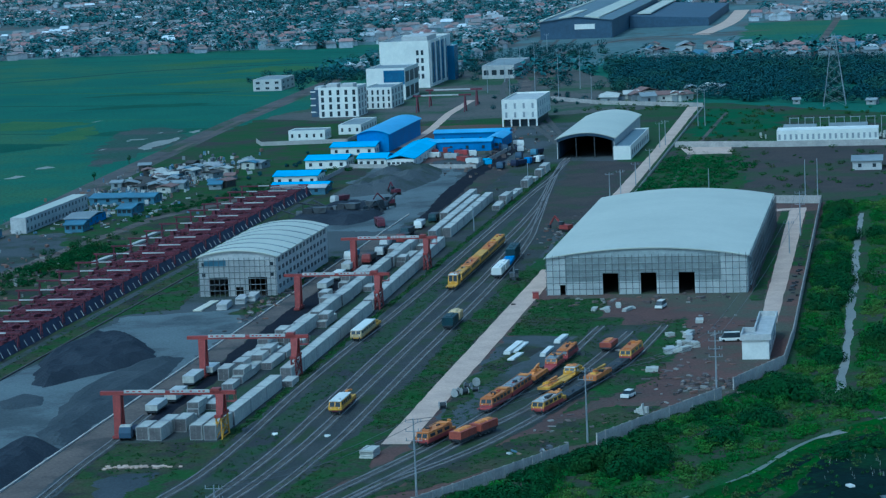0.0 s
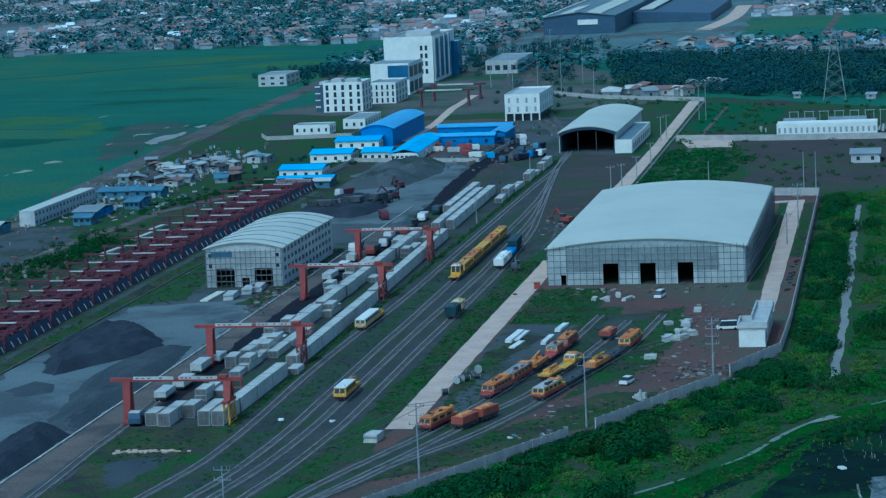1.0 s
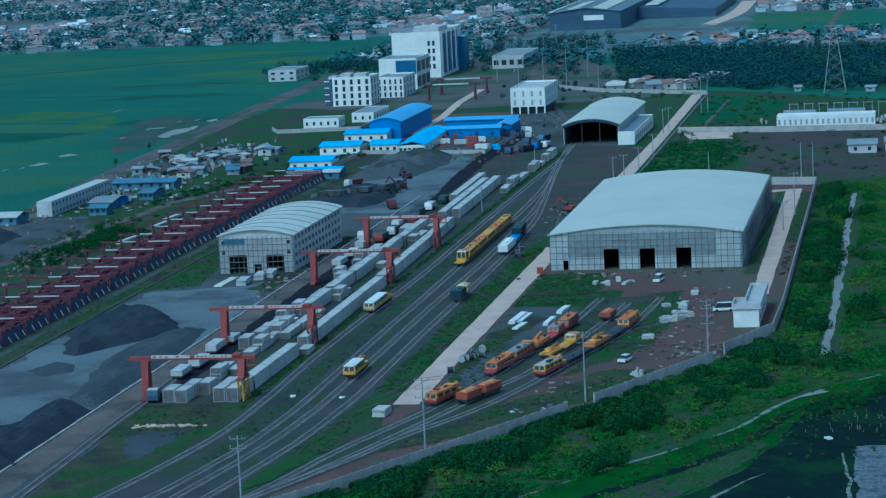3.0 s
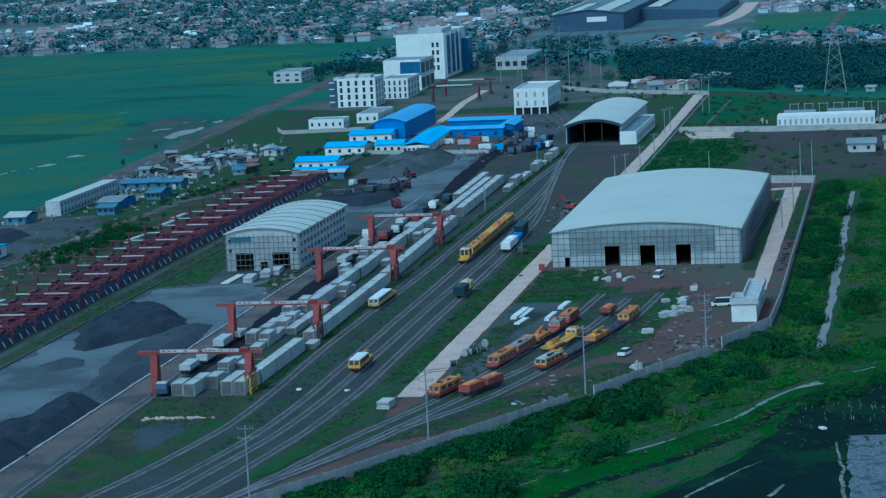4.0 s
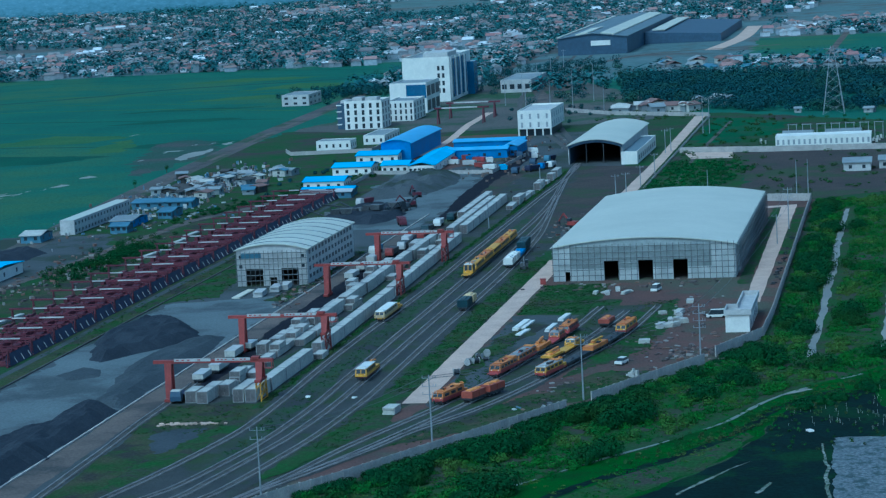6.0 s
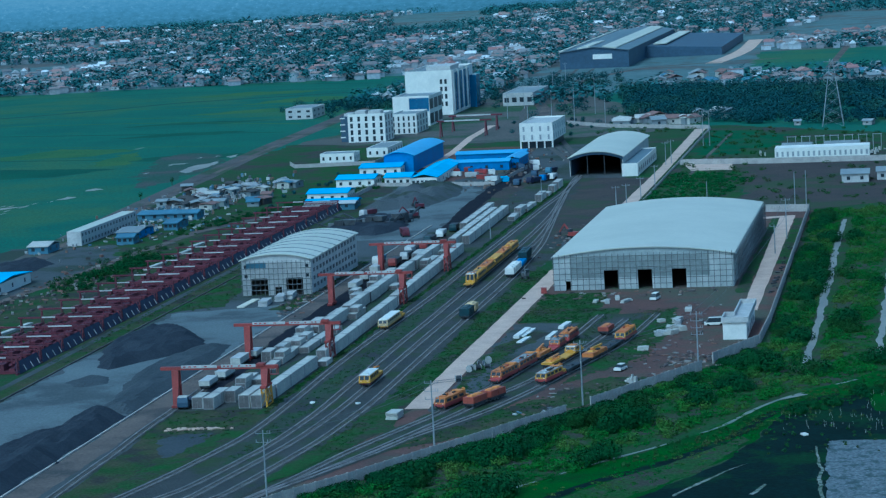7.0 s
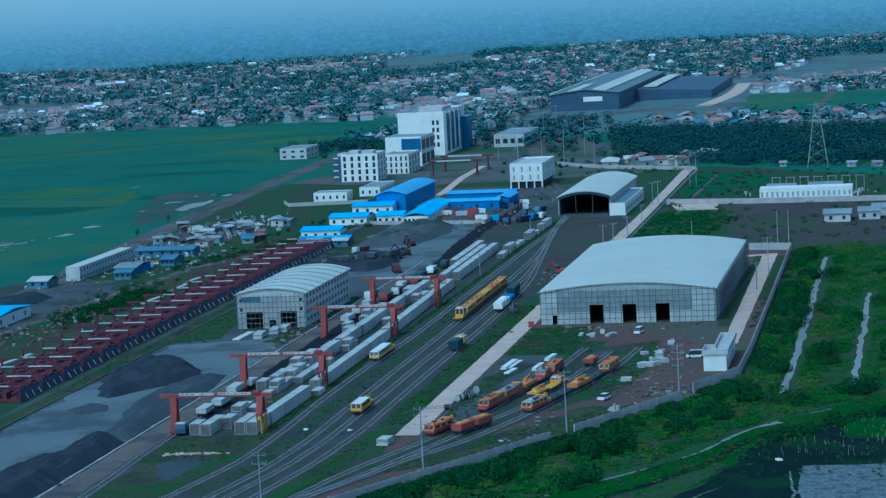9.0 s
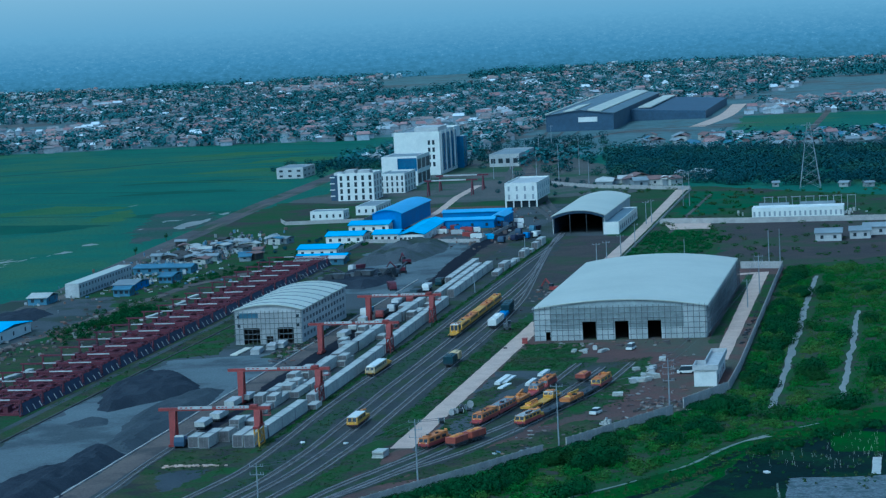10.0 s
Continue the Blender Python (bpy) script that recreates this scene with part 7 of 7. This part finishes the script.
pylon(120, 690, 32, "tall steel lattice pylon before the tree belt")
for x, y, w, d in ((133, 426, 10, 12), (146, 432, 8, 10), (151, 445, 9, 9), (104, 545, 12, 16), (122, 548, 14, 14)):
    gable_house("farm_house", pose(x, y, 0), w, d, 3.2, 1.3, "low house with a pale sheet roof among dark plots", "grey_white", "grey_roof", 2, "house", "x")
r3 = random.Random(31)
for i in range(12):
    gable_house("village_house", pose(r3.uniform(8, 60), r3.uniform(725, 775), 0, 0, 0, r3.uniform(-40, 40)), r3.uniform(6, 10), r3.uniform(7, 12), 3.2, 1.4, "small roadside house with a pale roof",
                r3.choice(("grey_roof", "container")), r3.choice(("grey_roof", "tile_roof", "container")), 1, "house", r3.choice("xy"))
for x, y in ((101, 700), (134, 687), (147, 681)):
    gable_house("village_house", pose(x, y, 0, 0, 0, r3.uniform(-20, 20)), r3.uniform(3, 5), r3.uniform(4, 6), 2.0, .7, "small grey shed before the tree belt", "frame_grey", "grey_roof", 1, "house", "x")
for i in range(52):
    x, y = r3.uniform(-10, 170), r3.uniform(985, 1130)
    gable_house("village_house", pose(x, y, 0, 0, 0, r3.uniform(-40, 40)), r3.uniform(5, 9), r3.uniform(6, 11), r3.uniform(2.6, 4), 1.6, "small village house among trees",
                r3.choice(("grey_roof", "container", "grey_roof")), r3.choice(("grey_roof", "tile_roof", "tile_roof", "dull_blue", "grey_roof")), 1, "house", r3.choice("xy"))
rw = random.Random(5)
for q in ([(-216, 418), (-209, 424), (-204, 433), (-198, 443), (-206, 439), (-213, 427)], [(-191.3, 465.4), (-190.9, 476.5), (-185.5, 472.8), (-187.4, 466.6)],
          [(-191.1, 497.4), (-190.4, 509.1), (-183.5, 504.7), (-186.9, 498.6)], [(-172.9, 575.2), (-173.1, 600), (-165.7, 623.3), (-163, 603), (-166.4, 566)],
          [(-169.7, 645.5), (-166.1, 656.4), (-165, 638.5)], [(-187.5, 612), (-180.6, 613), (-181, 618), (-187, 616)], [(-237.8, 711), (-234.9, 712), (-235, 719.5)]):
    zone("flooded_field", q, .062, "water", "shallow flooded strip in the green field", .9, 2, "water")
for i in range(14):
    x, y = rw.choice(((rw.gauss(-203, 6), rw.gauss(435, 12)), (rw.gauss(-180, 6), rw.gauss(590, 25))))
    zone("flooded_field", [(x - .5, y - 3), (x + .5, y - 2), (x + .7, y + 3), (x - .4, y + 2)], .05 + i * .0006, "water", "thin flooded strip in the green field", .5, 1.5, "water")
ribbon("field_bund", [(-520, 960), (-416, 996), (-367, 1031), (-327, 1075), (-288, 1091), (-200, 1120)], 7, .06, "dark_field_bund", "dark hedged bund across the green field", "field")
for i in range(9):
    y = 640 + i * 70 + rw.uniform(-15, 15)
    ribbon("field_bund", [(-170 - rw.uniform(0, 20), y), (-300, y + rw.uniform(20, 60)), (-520, y + rw.uniform(60, 140))], rw.uniform(1.5, 4), .04, rw.choice(("far_field", "far_field", "dry_field")), "low grassy bund between the fields", "field")
for i in range(9):
    x, y = rw.uniform(-330, -185), 480 + 80 * i + rw.uniform(-30, 30)
    w, d = rw.uniform(25, 60), rw.uniform(12, 30)
    zone("field_patch", [(x - w, y - d), (x + w * .6, y - d * .7), (x + w, y + d * .4), (x - w * .3, y + d)], .02 + .002 * i, rw.choice(("dry_field", "far_field", "dry_field")), "uneven yellowing patch in the green field", 3, 6, "field")
zone("field_patch", [(-175, 514), (-190, 580), (-204, 650), (-200, 675), (-176, 664), (-161.5, 620), (-161.5, 561), (-164, 500)], .045, "bare_field", "bare brown patch beside the lane", 3.5, 5, "field")
zone("field_patch", [(-229.8, 621), (-210, 620), (-219, 660), (-230, 690), (-234, 655)], .05, "dry_field", "yellowing strip in the green field", 3, 5, "field")
zone("crop_plot", [(133.5, -39), (136, -21), (153, -13.5), (153.8, -37), (142, -41.5)], .08, "wet_plot", "dark plot of young crops in rows", .4, 1.5)
zone("crop_plot", [(152, 8.5), (165, 4.4), (165.6, -19), (155, -18.6)], .085, "bright_grass", "plot of green crops", .4, 1.5)
zone("netted_pond", [(146.2, -47.8), (166.2, -45.5), (167, -104), (148.6, -104)], .08, "mottled_pond", "fish pond with pale mottled water", .5, 1.5, "water")
for q in ([(121.2, -93.4), (126, -81.2), (131.9, -67.4), (132.2, -66.6), (125.6, -80.2), (120.8, -92.6)], [(144.2, -52.5), (145.6, -71), (147.3, -104), (148, -104), (146.2, -71), (144.7, -53)], [(134.5, -92), (136.6, -84), (137.2, -84.4), (135.3, -92.6)]):
    zone("plot_bund", q, .1, "pale_bund", "thin pale bund between the wet plots", .25, .8)
rn = random.Random(77)
b = Build()
for i in range(130):
    x, y = rn.choice(((rn.uniform(136, 153), -36 + 2.2 * rn.randrange(9)), (rn.uniform(153, 165), -40 + 3 * rn.randrange(7)), (rn.uniform(153, 164), -18 + 2.5 * rn.randrange(9))))
    b.bar((x, y, 0), (x + rn.uniform(-.1, .1), y, rn.uniform(.4, 1.0)), .035)
tagged(solid("crop_stakes", b, "container", "rows of thin pale crop stakes", "stakes"), kind="stuff")
zone("pale_plot", [(163, -44.2), (164.9, -44.2), (164.9, -25.7), (163, -25.7)], .09, "container", "pale plastic-covered bed", .1, 2)
slab_stack(141.6, -42.4, 30, 1.0, 1.5, 1, "small white sheet bundle on the plot", "white")
spots = []
for i in range(420):
    t = rn.random()
    k = rn.randrange(3)
    if k == 0:
        x, y = 117 + 48 * t + rn.gauss(0, 1.0), -64 + 82 * t ** .85 + rn.gauss(0, 1.2)
    elif k == 1:
        x, y = 104 + 56 * t + rn.uniform(0, 5), -68 + 104 * t - rn.uniform(0, 6)
    else:
        x, y = rn.uniform(134, 175), rn.uniform(-60, 10)
    r = rn.uniform(.2, .6)
    spots.append((x, y, .05, r, r * 1.3))
leaf_mass("meadow_tufts", spots, "tuft_leaf", "low grass tufts on the meadow and plots", "grass", 22, .2, 9)
zone("camp_gravel", [(-160, 150), (-104, 150), (-98, 260), (-112, 300), (-150, 300)], .045, "gravel", "grey gravel ground behind the casting yard", 2.0)
spots = []
for i in range(380):
    x, y = rw.choice(((rw.uniform(64, 96), rw.uniform(345, 690)), (rw.uniform(64, 160), rw.uniform(540, 690)), (rw.uniform(95, 200), rw.uniform(350, 505)), (rw.uniform(5, 52), rw.uniform(690, 760))))
    r = rw.uniform(.4, 1.5)
    spots.append((x, y, 0, r * 1.2, r))
leaf_mass("field_bushes", spots, "tuft_leaf", "scattered dark bushes on the plots beyond the wall", "bushes", 50, .24, 15)
spots = []
for i in range(420):
    x, y = rw.uniform(63, 100), rw.uniform(350, 480)
    if x < 92 + noise.noise((x * .05, y * .03, 5)) * 14:
        r = rw.uniform(.5, 1.5)
        spots.append((x, y, 0, r * 1.2, r))
leaf_mass("field_weeds", spots, "plot_leaf", "low green weeds beside the concrete lane", "weeds", 50, .24, 16)
zone("grass_plot", [(65.1, 404.3), (75.1, 495.0), (86.3, 476.5), (92.5, 436.1), (98.0, 395.4)], .052, "plot_grass", "green grass plot beside the concrete lane", 2.5, 4)
zone("grass_plot", [(63.7, 561.7), (61.6, 689.6), (77.8, 683.0), (99.8, 650.1), (98.9, 584.6), (82.2, 590.7), (83.7, 559.6)], .054, "plot_grass", "green grass plot before the substation", 2.5, 4)
debris("substation_gear", 125, 546, 14, 5, 60, "small white switchgear boxes behind the substation", 2.2, 19, "container")
for i in range(7):
    at = thing("switchgear_frame", pose(106 + i * 6, 552, 0), "grey steel switchgear frame behind the substation house", "switchgear")
    for x in (0, 3.4):
        b = Build()
        b.bar((x, 0, 0), (x, 0, 7.5), .25)
        part("post", b, "steel", at)
    b = Build()
    b.bar((-.4, 0, 7.2), (3.8, 0, 7.2), .25)
    part("beam", b, "steel", at)
